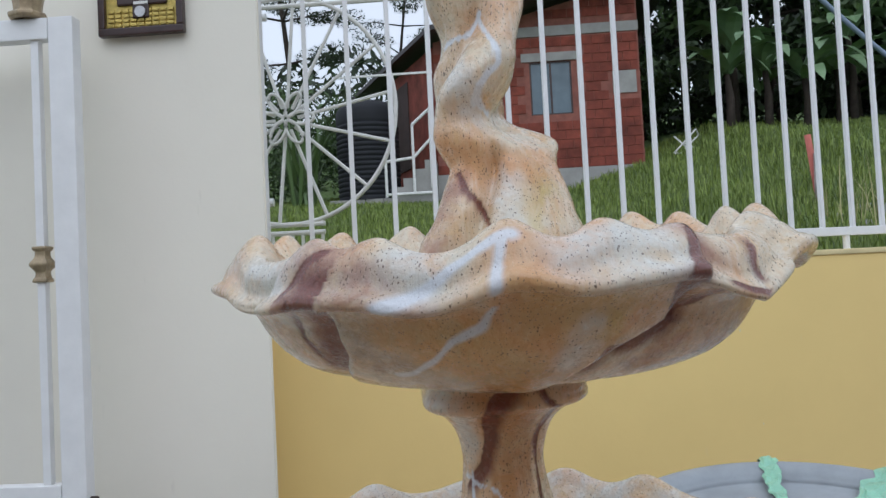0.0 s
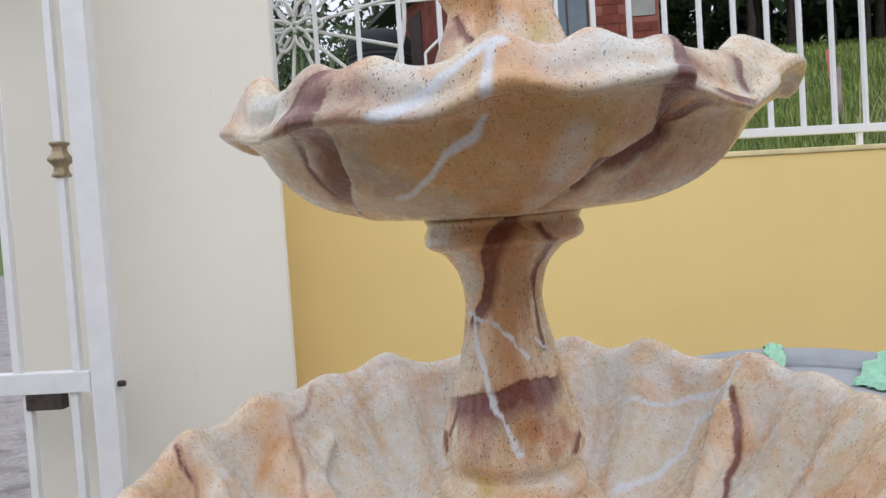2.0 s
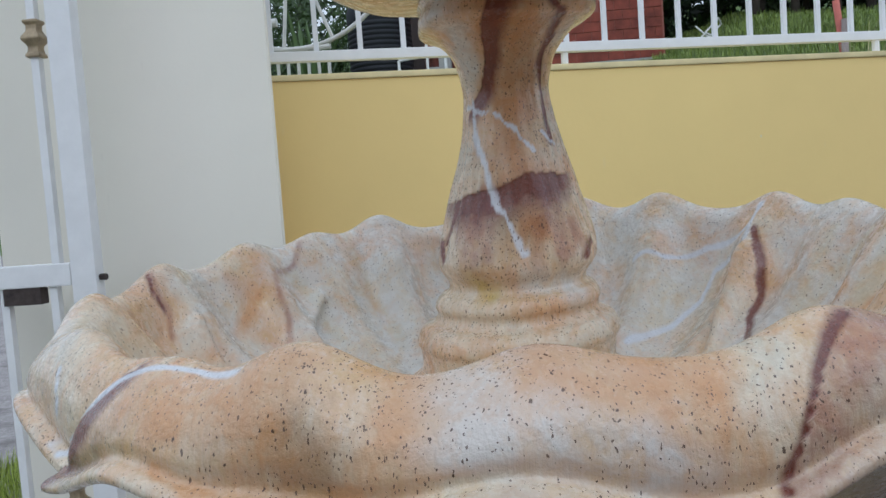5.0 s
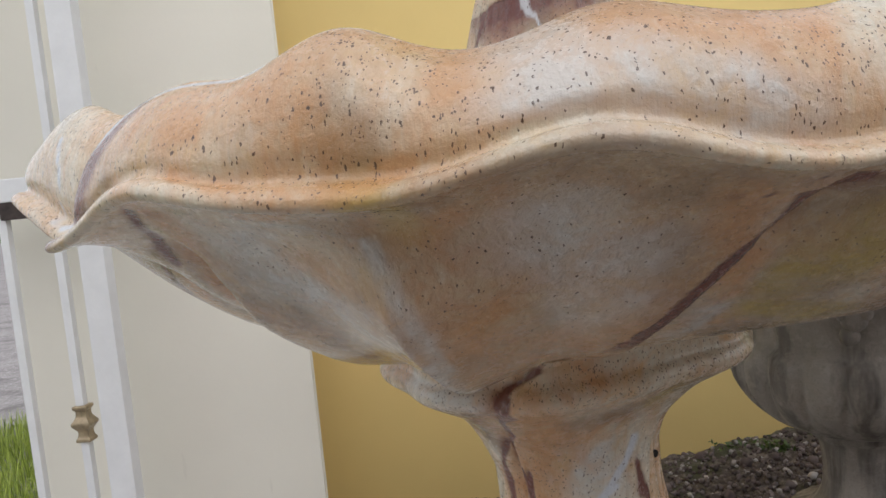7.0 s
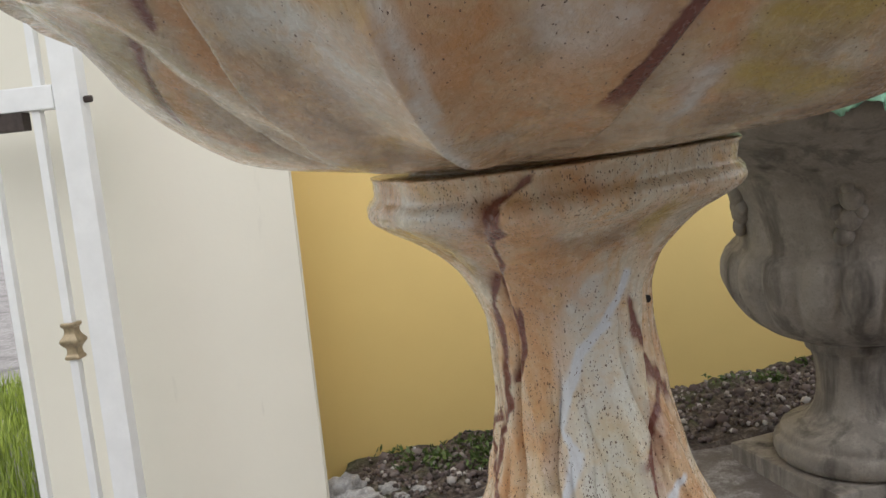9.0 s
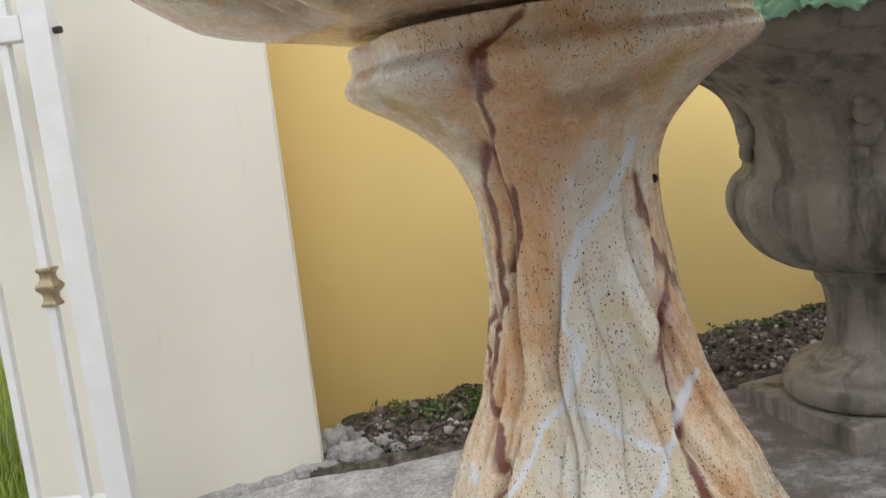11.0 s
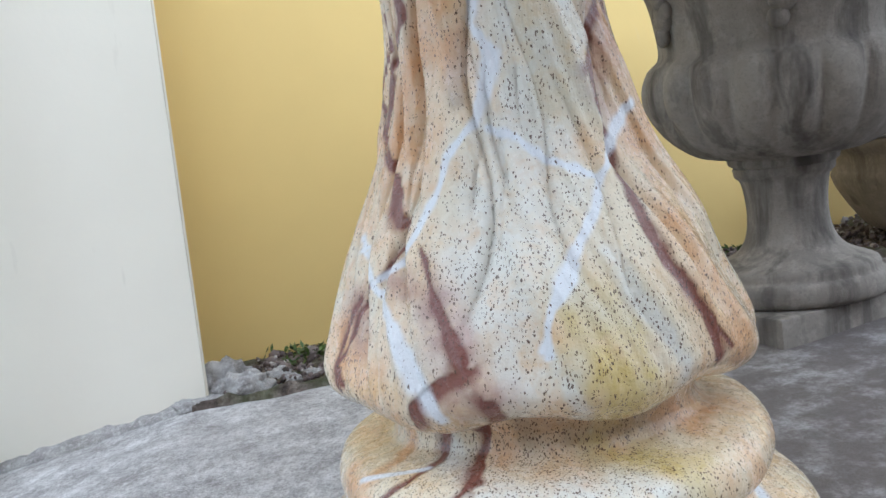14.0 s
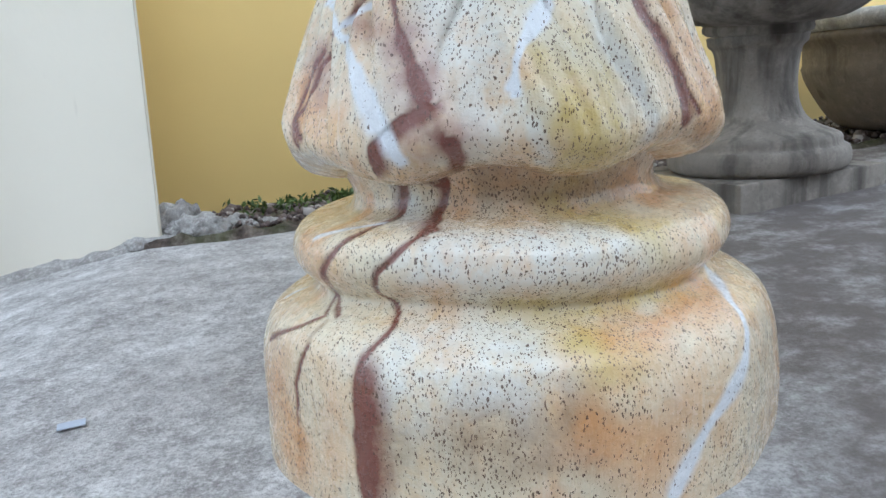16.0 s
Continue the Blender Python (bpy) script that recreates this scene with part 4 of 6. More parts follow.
stroke("base", "plum", 0.009, 0, (-116.2, 0.4293), (-119.2, 0.4018), (-117, 0.3724))
stroke("base", "plum", 0.004, 0, (-134, 0.4311), (-132.5, 0.4161), (-132.5, 0.397), (-134.2, 0.3681), (-138.8, 0.3489), (-143.5, 0.3302), (-149.8, 0.2996), (-141.4, 0.2802))
stroke("base", "plum", 0.008, 0, (-131.9, 0.4277), (-133.5, 0.4125))
stroke("base", "plum", 0.003, 0, (-143.5, 0.3254), (-150.6, 0.2945), (-146, 0.276), (-151.4, 0.2589), (-164.9, 0.2334))
stroke("base", "umber", 0.003, 0, (-143.8, 0.2711), (-145, 0.2429), (-148.1, 0.2122), (-148.4, 0.174), (-147.7, 0.141))
stroke("base", "plum", 0.003, 0, (-144.1, 0.2458), (-147.7, 0.2122), (-148.3, 0.1788))
stroke("base", "orange", 0.008, 0, (-167.1, 0.4314), (-153.7, 0.4159), (-148.4, 0.3874), (-148.9, 0.3567))
stroke("base", "vein", 0.003, 0, (-151.6, 0.3561), (-142, 0.3708), (-133.5, 0.3845))
stroke("base", "vein", 0.004, 0, (-176.6, 0.2872), (-178, 0.2665))
stroke("base", "vein", 0.008, 0, (-33.4, 0.2921), (-44.1, 0.2663), (-47.2, 0.2406), (-51.2, 0.2188), (-57.7, 0.2002), (-63.7, 0.1811), (-68.3, 0.1554), (-70.8, 0.1386))
stroke("base", "ochre", 0.02, 0, (-92.5, 0.28), (-84.3, 0.266), (-81.6, 0.2501))
stroke("base", "orange", 0.02, 0, (-77.1, 0.2665), (-62.1, 0.2711), (-45.9, 0.2782))
stroke("base", "ochre", 0.012, 0, (-99.1, 0.3013), (-79.4, 0.2973), (-53, 0.2989))
stroke("base", "pale", 0.03, 0, (-116.2, 0.3467), (-98.4, 0.3395), (-80.9, 0.3491))
stroke("base", "pale", 0.03, 0, (-118.4, 0.2495), (-99.7, 0.2518))
stroke("base", "umber", 0.02, 0, (-124.2, 0.2169), (-122.7, 0.1839))
stroke("base", "umber", 0.03, 0, (-105.1, 0.2074), (-91.2, 0.214))
stroke("base", "orange", 0.03, 0, (-157.8, 0.1972), (-150.9, 0.1616))
stroke("base", "orange", 0.016, 0, (-86.7, 0.2043), (-76.4, 0.1785))
stroke("base", "umber", 0.012, 0, (-105.4, 0.4297), (-78.8, 0.4242), (-49.8, 0.4229))
stroke("base", "pale", 0.01, 0, (-136.4, 0.4255), (-121.1, 0.3801))
stroke("base", "orange", 0.015, 0, (-159.3, 0.3535), (-146.8, 0.3345))
stroke("base", "orange", 0.02, 0, (-46.6, 0.4151), (-31.6, 0.3982))
stroke("base", "ochre", 0.02, 0, (-80.8, 0.4006), (-63.3, 0.3622))
stroke("figure", "plum", 0.0045, 0, (-136, 1.512), (-119.3, 1.485), (-98.5, 1.4492))
stroke("figure", "wash", 0.012, 0, (-136.3, 1.4962), (-143, 1.463), (-141.1, 1.436))
stroke("figure", "vein", 0.005, 0, (-87.4, 1.689), (-71.3, 1.6556), (-65.7, 1.629), (-78.9, 1.6057), (-81.7, 1.5901), (-58.8, 1.5802))
stroke("figure", "vein", 0.004, 0, (-171.6, 1.6631), (-108.8, 1.6712), (-80.4, 1.6943))
stroke("figure", "orange", 0.02, 0, (-96.5, 1.579), (-107.4, 1.5408))
stroke("figure", "ochre", 0.02, 0, (-51, 1.4923), (-71.7, 1.4615))
stroke("figure", "orange", 0.02, 0, (-101.6, 1.5215), (-56.9, 1.512))
stroke("figure", "pale", 0.02, 0, (-89.4, 1.488), (-85.4, 1.4566))
stroke("figure", "pale", 0.015, 0, (-112.7, 1.6284), (-89.3, 1.579))
# shade of the basin's underside and below its lip, painted as wide umber strokes
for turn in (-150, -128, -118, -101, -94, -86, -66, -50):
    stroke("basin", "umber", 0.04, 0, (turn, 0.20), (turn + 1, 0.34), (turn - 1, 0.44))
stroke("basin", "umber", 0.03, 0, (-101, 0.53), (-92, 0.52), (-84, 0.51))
stroke("basin", "orange", 0.03, 0, (-90, 0.44), (-88, 0.36), (-92, 0.30))
stroke("basin", "orange", 0.03, 0, (-112, 0.62), (-108, 0.60))
stroke("basin", "orange", 0.02, 0, (-120, 0.61), (-116, 0.60))
stroke("basin", "orange", 0.02, 0, (-97, 0.63), (-93, 0.61))
stroke("bowl", "orange", 0.035, 0, (-108, 0.27), (-98, 0.24), (-88, 0.21))
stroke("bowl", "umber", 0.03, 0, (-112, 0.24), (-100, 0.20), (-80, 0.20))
stroke("bowl", "ochre", 0.03, 0, (-84, 0.31), (-74, 0.28))
stroke("stem", "umber", 0.02, 0, (-110, 0.33), (-85, 0.30), (-60, 0.32))
stroke("stem", "wash", 0.02, 0, (-130, 0.31), (-118, 0.27))
stroke("stem", "wash", 0.02, 0, (-70, 0.34), (-56, 0.28))
stroke("stem", "umber", 0.02, 0, (-75, 0.52), (-72, 0.44))
for turn in range(-172, 0, 22):
    stroke("base", "cream", 0.05, 0, (turn, 0.10), (turn + 4, 0.24))
    stroke("base", "cream", 0.04, 0, (turn, 0.27), (turn + 5, 0.38))
for turn in range(-115, -50, 16):
    stroke("pedestal", "cream", 0.035, 0, (turn, 0.12), (turn + 3, 0.30), (turn + 4, 0.44))
for turn in (14, 48, 66, 84, 102, 120, 140, 165):
    stroke("basin", "pale", 0.05, 0, (turn, 0.67), (turn + 3, 0.80), (turn + 5, 0.92))


def base_shape(T, R, Z, S):
    k = np.clip((0.10 - Z) / 0.05, 0, 1)
    return R * (1 + 0.008 * np.cos(4 * T + 0.5) * k + 0.006 * np.cos(9 * T + 1) * k), Z + 0.003 * np.cos(3 * T) * (1 - k) + 0.008 * np.cos(7 * T + 2) * np.clip((-0.03 - Z) / 0.04, 0, 1), T


V, F, T, Z, H = lathe([(0.14, -0.092), (0.205, -0.092), (0.221, -0.084), (0.229, -0.058), (0.2315, -0.02), (0.2305, 0.025), (0.227, 0.052), (0.217, 0.076), (0.199, 0.090), (0.183, 0.097), (0.176, 0.104), (0.182, 0.112), (0.191, 0.122), (0.194, 0.133),
                     (0.190, 0.147), (0.178, 0.156), (0.160, 0.1605), (0.145, 0.163), (0.137, 0.168), (0.133, 0.179), (0.137, 0.192), (0.141, 0.206)], 460, 190, base_shape)
V = lumps(V, 11, 0.005)
painted("base", settle(V, 0.03, 0.0), F, T, H, fountain, "rounded moulded base with flecked paint", STROKES["base"], 0.85)


def bell_shape(T, R, Z, S):
    k = np.clip((Z - 0.20) / 0.04, 0, 1) * np.clip((0.60 - Z) / 0.12, 0, 1)
    tw = T + 2.2 * (Z - 0.2)
    flute = 0.5 * np.cos(9 * tw) + 0.35 * np.cos(14 * tw + 1.3) + 0.25 * np.cos(5 * tw + 2) + 0.16 * np.cos(31 * tw + 2 * np.sin(3 * tw)) + 0.12 * np.cos(53 * tw + 3 * np.sin(5 * tw))
    R = R * (1 + 0.035 * flute * k)
    folds = random.Random(14)
    deg = np.degrees(T)
    for i in range(34):                                # drawn folds running down from the neck
        a, slant, deep, wide = folds.uniform(-180, 180), folds.uniform(-30, 50), folds.uniform(0.004, 0.0125), folds.uniform(1.2, 3.0)
        z0, z1 = folds.uniform(0.22, 0.40), folds.uniform(0.42, 0.66)
        d = (deg - a - slant * (0.5 - Z) - 4 * np.sin(Z * 30 + i) + 180) % 360 - 180
        R = R - deep * np.exp(-np.abs(d) / wide) * np.clip((Z - z0) / 0.05, 0, 1) * np.clip((z1 - Z) / 0.06, 0, 1) * np.clip((d > 0) * 0.6 + 0.55, 0, 1)
    line = np.interp(Z, [0.24, 0.30, 0.378, 0.45, 0.563, 0.66], [-47, -52, -62, -55, -38, -35])
    d = (deg - line + 180) % 360 - 180                 # one deep overlapping fold
    R = R - 0.010 / (1 + np.exp(np.clip(-d * 2.5, -40, 40))) * np.exp(-np.clip(d, 0, 180) / 9) * np.clip((Z - 0.25) / 0.05, 0, 1) * np.clip((0.70 - Z) / 0.08, 0, 1)
    line = np.interp(Z, [0.24, 0.35, 0.48, 0.60, 0.70, 0.76], [-128, -133, -138, -130, -112, -98])
    d = (deg - line + 180) % 360 - 180
    R = R - 0.008 / (1 + np.exp(np.clip(d * 2.5, -40, 40))) * np.exp(-np.clip(-d, 0, 180) / 8) * np.clip((Z - 0.36) / 0.05, 0, 1)
    c = np.clip((Z - 0.62) / 0.05, 0, 1)
    R = R * (1 + c * (0.055 * np.cos(4 * (T + 0.35)) + 0.012 * np.cos(11 * T)))
    return R, Z + 0.006 * np.cos(7 * T) * np.clip((0.25 - Z) / 0.05, 0, 1), T


V, F, T, Z, H = lathe([(0.10, 0.190), (0.136, 0.193), (0.153, 0.195), (0.170, 0.201), (0.181, 0.212), (0.184, 0.226), (0.177, 0.256), (0.156, 0.314), (0.126, 0.378), (0.107, 0.437), (0.097, 0.492), (0.091, 0.545), (0.091, 0.590), (0.100, 0.628),
                     (0.115, 0.660), (0.145, 0.690), (0.174, 0.708), (0.190, 0.718), (0.196, 0.727), (0.193, 0.735), (0.187, 0.742), (0.187, 0.757), (0.178, 0.764), (0.05, 0.765)], 540, 290, bell_shape)
V = lumps(V, 12, 0.006, 3)
pedestal = painted("pedestal", settle(V, 0.03, np.interp(Z, [0.22, 0.40], [-0.018, 0.042])), F, T, H, fountain, "fluted bell-shaped pedestal with orange streaks and white veins", STROKES["pedestal"], np.interp(Z, [0.25, 0.5, 0.66, 0.70], [0.72, 0.45, 0.22, 0.5]))

bm = bmesh.new()
rod(bm, (0.0455, -0.0575, 0.6605), (0.0400, -0.0480, 0.6600), 0.0042, 14)
part("drill_hole", bm, HOLE, pedestal, "small dark drill hole")


def petals(T, at):
    """Six leaf facets round the axis: a ridge down each, a crease between."""
    u = (T - radians(at)) * 6 / math.tau + 0.10 * np.sin(2 * T + 1)
    d = np.abs(u - np.round(u))
    return 1 - 4 * np.sqrt(d * d + 0.0001)


BASIN_PEAKS = [(-142, 0.009), (-121, 0.007), (-107, 0.016), (-89, 0.011), (-80, 0.002), (-67, 0.012), (-46, 0.018), (-28, 0.02), (-10, 0.016), (4, 0.014), (19, 0.012), (34, 0.016), (58, 0.018), (76, 0.018), (97, 0.008), (119, 0.020), (134, 0.012), (150, 0.014), (172, 0.014), (-164, 0.012)]
LIP_PEAKS = [(-150, 0.02), (-136, -0.010), (-119, 0.020), (-106, -0.004), (-93, 0.020), (-62, 0.02), (-38, 0.016), (-12, 0.02), (15, 0.015), (40, 0.018), (66, 0.016), (96, 0.018), (126, 0.018), (156, 0.018), (-172, 0.012)]


BASIN = [(0.02, 0.754), (0.146, 0.754), (0.156, 0.767), (0.19, 0.770), (0.245, 0.780), (0.298, 0.797), (0.343, 0.821), (0.385, 0.852), (0.418, 0.886), (0.446, 0.918), (0.470, 0.938), (0.4845, 0.9445), (0.4895, 0.9452), (0.4945, 0.9452), (0.4985, 0.9485), (0.4982, 0.953), (0.4935, 0.9565), (0.4870, 0.9582), (0.4853, 0.962),
         (0.4862, 0.973), (0.4820, 0.988), (0.4745, 1.000), (0.463, 1.0115), (0.446, 1.019), (0.432, 1.012), (0.415, 0.990), (0.385, 0.945), (0.340, 0.892), (0.26, 0.838), (0.16, 0.805), (0.02, 0.795)]
LIP, CREST = mark(BASIN, 0.4985, 0.951), mark(BASIN, 0.446, 1.019)


def basin_shape(T, R, Z, S):
    crest = np.exp(-((S - CREST) / 0.080) ** 2)
    lip = np.exp(-((S - LIP) / 0.045) ** 2)
    h, l = bumps(T, BASIN_PEAKS, 6.0), bumps(T, LIP_PEAKS, 10)
    folds = np.clip((R - 0.14) / 0.3, 0, 1)
    inside, under = np.clip((S - CREST - 0.025) / 0.06, 0, 1), np.clip((LIP - 0.03 - S) / 0.06, 0, 1)
    Z = Z + crest * (h * 1.6 - 0.013) + lip * (l * 1.3 - 0.014 + 0.002 * cusp(T, -134, 4)) + inside * folds * (h - 0.008) * 2.5
    R = R + lip * ((l - 0.010) * 0.55 + bumps(T, [(-50, 0.02), (-160, -0.01)], 7) + 0.012 * cusp(T, -134.5, 5)) - crest * (h - 0.01) * 0.4
    R = R - inside * folds * (h - 0.010) * 1.8
    over = crease(T, S, [(0.66, 36), (0.733, 33), (0.80, 28), (0.90, 18)], 1.3, -7) + crease(T, S, [(0.66, 138.1), (0.71, 147.7), (0.785, 152), (0.88, 157)], 1.3, 7) + crease(T, S, [(0.64, 174.3), (0.705, 177.4), (0.78, 182)], 1.3, 7)
    Z, R = Z + 0.014 * inside * over, R - 0.010 * inside * over          # leaves of the bowl that overlap inside
    R = R - 0.024 * crease(T, S, [(LIP, -134.5), ((LIP + CREST) / 2, -130.5), (CREST, -126)], 1.6, -6) * (1 - inside)
    out = np.clip((R - 0.22) / 0.10, 0, 1) * np.clip((0.475 - R) / 0.06, 0, 1)
    body = np.clip((R - 0.19) / 0.09, 0, 1)
    a = 0.016 * petals(T, -107) * out + 0.010 * bumps(T, [(-133, 1)], 9) * body
    a = a + body * (0.012 * cusp(T, -106, 3.0) - 0.007 * bumps(T, [(-115, 1), (-95, 1)], 6))                  # a raised rib between two flat leaf faces
    a = a - 0.030 * body * crease(T, S, [(0.16, -90), (0.2475, -85), (0.2945, -83), (0.339, -80), (0.371, -77), (0.428, -74.7), (LIP, -71)], 1.2, 8)
    a = a - 0.026 * body * crease(T, S, [(0.22, -136), (0.29, -130), (0.342, -127.5), (0.376, -125.5), (0.41, -124.5), (LIP, -126)], 1.4, -7)
    a = a - 0.012 * body * crease(T, S, [(0.22, -150), (0.36, -141), (LIP - 0.02, -134)], 1.4, -5)
    R, Z = R + 0.7 * under * a, Z - 0.75 * under * a
    return R, Z, T


V, F, T, Z, H = lathe(BASIN, 560, 360, basin_shape, (LIP - 0.03, CREST + 0.02))
V = lumps(V, 9, 0.006, 7)
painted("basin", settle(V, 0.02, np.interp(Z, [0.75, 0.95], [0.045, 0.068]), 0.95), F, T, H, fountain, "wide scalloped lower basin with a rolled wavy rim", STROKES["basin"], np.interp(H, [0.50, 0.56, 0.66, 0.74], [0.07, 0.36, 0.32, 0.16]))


def stem_shape(T, R, Z, S):
    k = np.clip((1.23 - Z) / 0.1, 0, 1) * np.clip((Z - 1.0) / 0.03, 0, 1)
    tw = T + 1.5 * (Z - 1.0)
    R = R * (1 + 0.030 * k * (0.6 * np.cos(11 * tw) + 0.5 * np.cos(7 * tw + 1) + 0.3 * np.cos(29 * tw + 2 * np.sin(3 * tw))))
    c = np.clip((Z - 1.235) / 0.02, 0, 1)
    return R * (1 + c * 0.06 * np.cos(4 * (T + 0.6))), Z, T


V, F, T, Z, H = lathe([(0.10, 0.805), (0.130, 0.815), (0.138, 0.845), (0.128, 0.875), (0.108, 0.890), (0.108, 0.915), (0.112, 0.925), (0.106, 0.940), (0.094, 0.946), (0.090, 0.955), (0.093, 0.963), (0.088, 0.974), (0.078, 0.980), (0.077, 0.989),
                     (0.086, 1.003), (0.087, 1.016), (0.080, 1.045), (0.068, 1.085), (0.055, 1.130), (0.047, 1.175), (0.047, 1.200), (0.056, 1.228), (0.076, 1.248), (0.096, 1.258), (0.099, 1.268), (0.094, 1.280), (0.093, 1.290), (0.03, 1.291)], 300, 220, stem_shape)
V = lumps(V, 14, 0.004, 11)
painted("stem", settle(V), F, T, H, fountain, "slender fluted upper stem, plum at the foot", STROKES["stem"], 0.42)

BOWL_PEAKS = [(-127, 0.014), (-113, 0.012), (-90, 0.018), (-74, 0.015), (-60, 0.009), (-34, 0.013), (-10, 0.02), (12, 0.02), (32, 0.018), (48, 0.022), (72, 0.018), (95, 0.02), (118, 0.022), (142, 0.02), (165, 0.02), (-155, 0.02)]
BOWL_LIP = [(-148, 0.003), (-134, 0.003), (-119, 0.008), (-88, 0.016), (-64, 0.018), (-30, 0.028), (0, 0.02), (30, 0.02), (62, 0.02), (95, 0.02), (125, 0.02), (155, 0.02), (-165, 0.016)]


BOWL = [(0.02, 1.284), (0.072, 1.284), (0.080, 1.291), (0.15, 1.295), (0.186, 1.304), (0.225, 1.324), (0.258, 1.352), (0.282, 1.381), (0.300, 1.395), (0.306, 1.3965), (0.313, 1.396), (0.3195, 1.401), (0.319, 1.408), (0.313, 1.413), (0.308, 1.418),
        (0.303, 1.433), (0.293, 1.444), (0.282, 1.448), (0.271, 1.441), (0.257, 1.424), (0.23, 1.396), (0.17, 1.365), (0.10, 1.355), (0.02, 1.352)]
EDGE, RIM = mark(BOWL, 0.3195, 1.404), mark(BOWL, 0.282, 1.448)


def bowl_shape(T, R, Z, S):
    crest = np.exp(-((S - RIM - 0.01) / 0.085) ** 2)
    lip = np.exp(-((S - EDGE) / 0.05) ** 2)
    h, l = bumps(T, BOWL_PEAKS, 6.0), bumps(T, BOWL_LIP, 11)
    inside, under = np.clip((S - RIM - 0.04) / 0.06, 0, 1), np.clip((EDGE - 0.035 - S) / 0.06, 0, 1)
    folds = np.clip((R - 0.08) / 0.2, 0, 1)
    Z = Z + crest * (h * 1.4 - 0.014) + lip * (l * 1.2 - 0.014 - 0.012 * cusp(T, -47, 7)) + inside * folds * (h - 0.01)
    R = R + lip * ((l - 0.012) * 0.9 + 0.008 * cusp(T, -48, 6)) - crest * (h - 0.012) * 0.5 - inside * folds * (h - 0.01) * 0.9
    R = R - 0.020 * (1 - inside) * (crease(T, S, [(EDGE, -59), (RIM, -57)], 2.0, 5) + 0.7 * crease(T, S, [(EDGE, -38), (RIM, -41)], 2.0, 4) + 0.7 * crease(T, S, [(EDGE, -139), (RIM, -128)], 2.0, -6))
    a = 0.009 * petals(T, -92) * np.clip((R - 0.14) / 0.08, 0, 1) * np.clip((0.31 - R) / 0.06, 0, 1)
    a = a - 0.016 * (crease(T, S, [(0.20, -84), (0.30, -74.7), (0.35, -67.7), (0.39, -58.8), (0.44, -59), (EDGE, -58)], 1.6, 8) + crease(T, S, [(0.24, -148), (0.34, -130), (0.416, -124.7), (EDGE, -121)], 1.6, -8))
    R, Z = R + 0.8 * under * a, Z - 0.5 * under * a
    return R, Z, T


V, F, T, Z, H = lathe(BOWL, 480, 280, bowl_shape, (EDGE - 0.04, RIM + 0.02))
V = lumps(V, 10, 0.005, 17)
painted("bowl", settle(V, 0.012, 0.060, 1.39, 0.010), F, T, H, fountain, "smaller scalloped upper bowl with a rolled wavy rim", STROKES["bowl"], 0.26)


# twisted figure standing in the upper bowl, as one plain form
def figure_mesh():
    rows, sides = 260, 200
    zs = np.linspace(1.35, 1.93, rows)
    key = [1.35, 1.44, 1.46, 1.49, 1.52, 1.545, 1.56, 1.578, 1.602, 1.64, 1.68, 1.72, 1.75, 1.80, 1.87, 1.93]
    cx = np.interp(zs, key, [0.006, 0.010, 0.011, 0.013, 0.013, 0.006, -0.010, -0.022, -0.017, -0.010, -0.005, -0.008, -0.004, 0.0, 0.0, 0.0])
    rx = np.interp(zs, key, [0.10, 0.090, 0.080, 0.068, 0.060, 0.058, 0.048, 0.041, 0.050, 0.051, 0.038, 0.042, 0.046, 0.050, 0.035, 0.004])
    k = np.ones(9) / 9
    cx, rx = np.convolve(np.pad(cx, 4, "edge"), k, "valid"), np.convolve(np.pad(rx, 4, "edge"), k, "valid")
    th = np.linspace(-math.pi, math.pi, sides, endpoint=False)
    T, Z = np.meshgrid(th, zs)
    CX, RX = np.repeat(cx[:, None], sides, 1), np.repeat(rx[:, None], sides, 1)
    up = np.clip((Z - 1.52) / 0.04, 0, 1)
    tw = T - 15 * (Z - 1.5)
    R = RX * (1 + up * (0.22 * np.cos(2 * tw + 0.5) - 0.30 * np.abs(np.sin(tw - 0.4)) ** 10 - 0.10 * np.abs(np.sin(1.5 * tw + 0.9)) ** 12 + 0.08) + (1 - up) * (0.08 * np.cos(3 * T + 1.2) + 0.05 * np.cos(5 * T)))
    crease = np.exp(-(((T + 1.95 - 4.0 * (Z - 1.46) + math.pi) % math.tau - math.pi) / 0.16) ** 2)
    R = R * (1 - 0.24 * crease * (1 - up)) + 0.022 * np.exp(-((T - 0.15) / 0.5) ** 2 - ((Z - 1.557) / 0.016) ** 2) * (1 - 0.10 * np.exp(-((Z - 1.545) / 0.008) ** 2))
    V = np.stack([CX + R * np.cos(T), R * np.sin(T), Z], -1)
    V = lumps(V, 22, 0.006, 23)
    faces = [(i * sides + k, i * sides + (k + 1) % sides, (i + 1) * sides + (k + 1) % sides, (i + 1) * sides + k) for i in range(rows - 1) for k in range(sides)]
    faces.append(tuple((rows - 1) * sides + k for k in range(sides)))
    return V, faces, T, Z


V, F, T, Z = figure_mesh()
statue = painted("statue", settle(V, 0.01, 0.02), F, T, Z, None, "", STROKES["figure"], 0.34)
statue.location = FOOT
tagged(statue, "twisted draped concrete statue with flecked cream and orange paint", "statue")


# ---- urns ----
def urn_body_shape(T, R, Z, S):
    k = np.exp(-((Z - 0.425) / 0.070) ** 2) * (R > 0.12)
    lobes = np.abs(np.cos(10 * T)) ** 0.5
    return R * (1 + 0.105 * k * (lobes - 0.6) + 0.02 * np.exp(-((Z - 0.492) / 0.008) ** 2)), Z, T


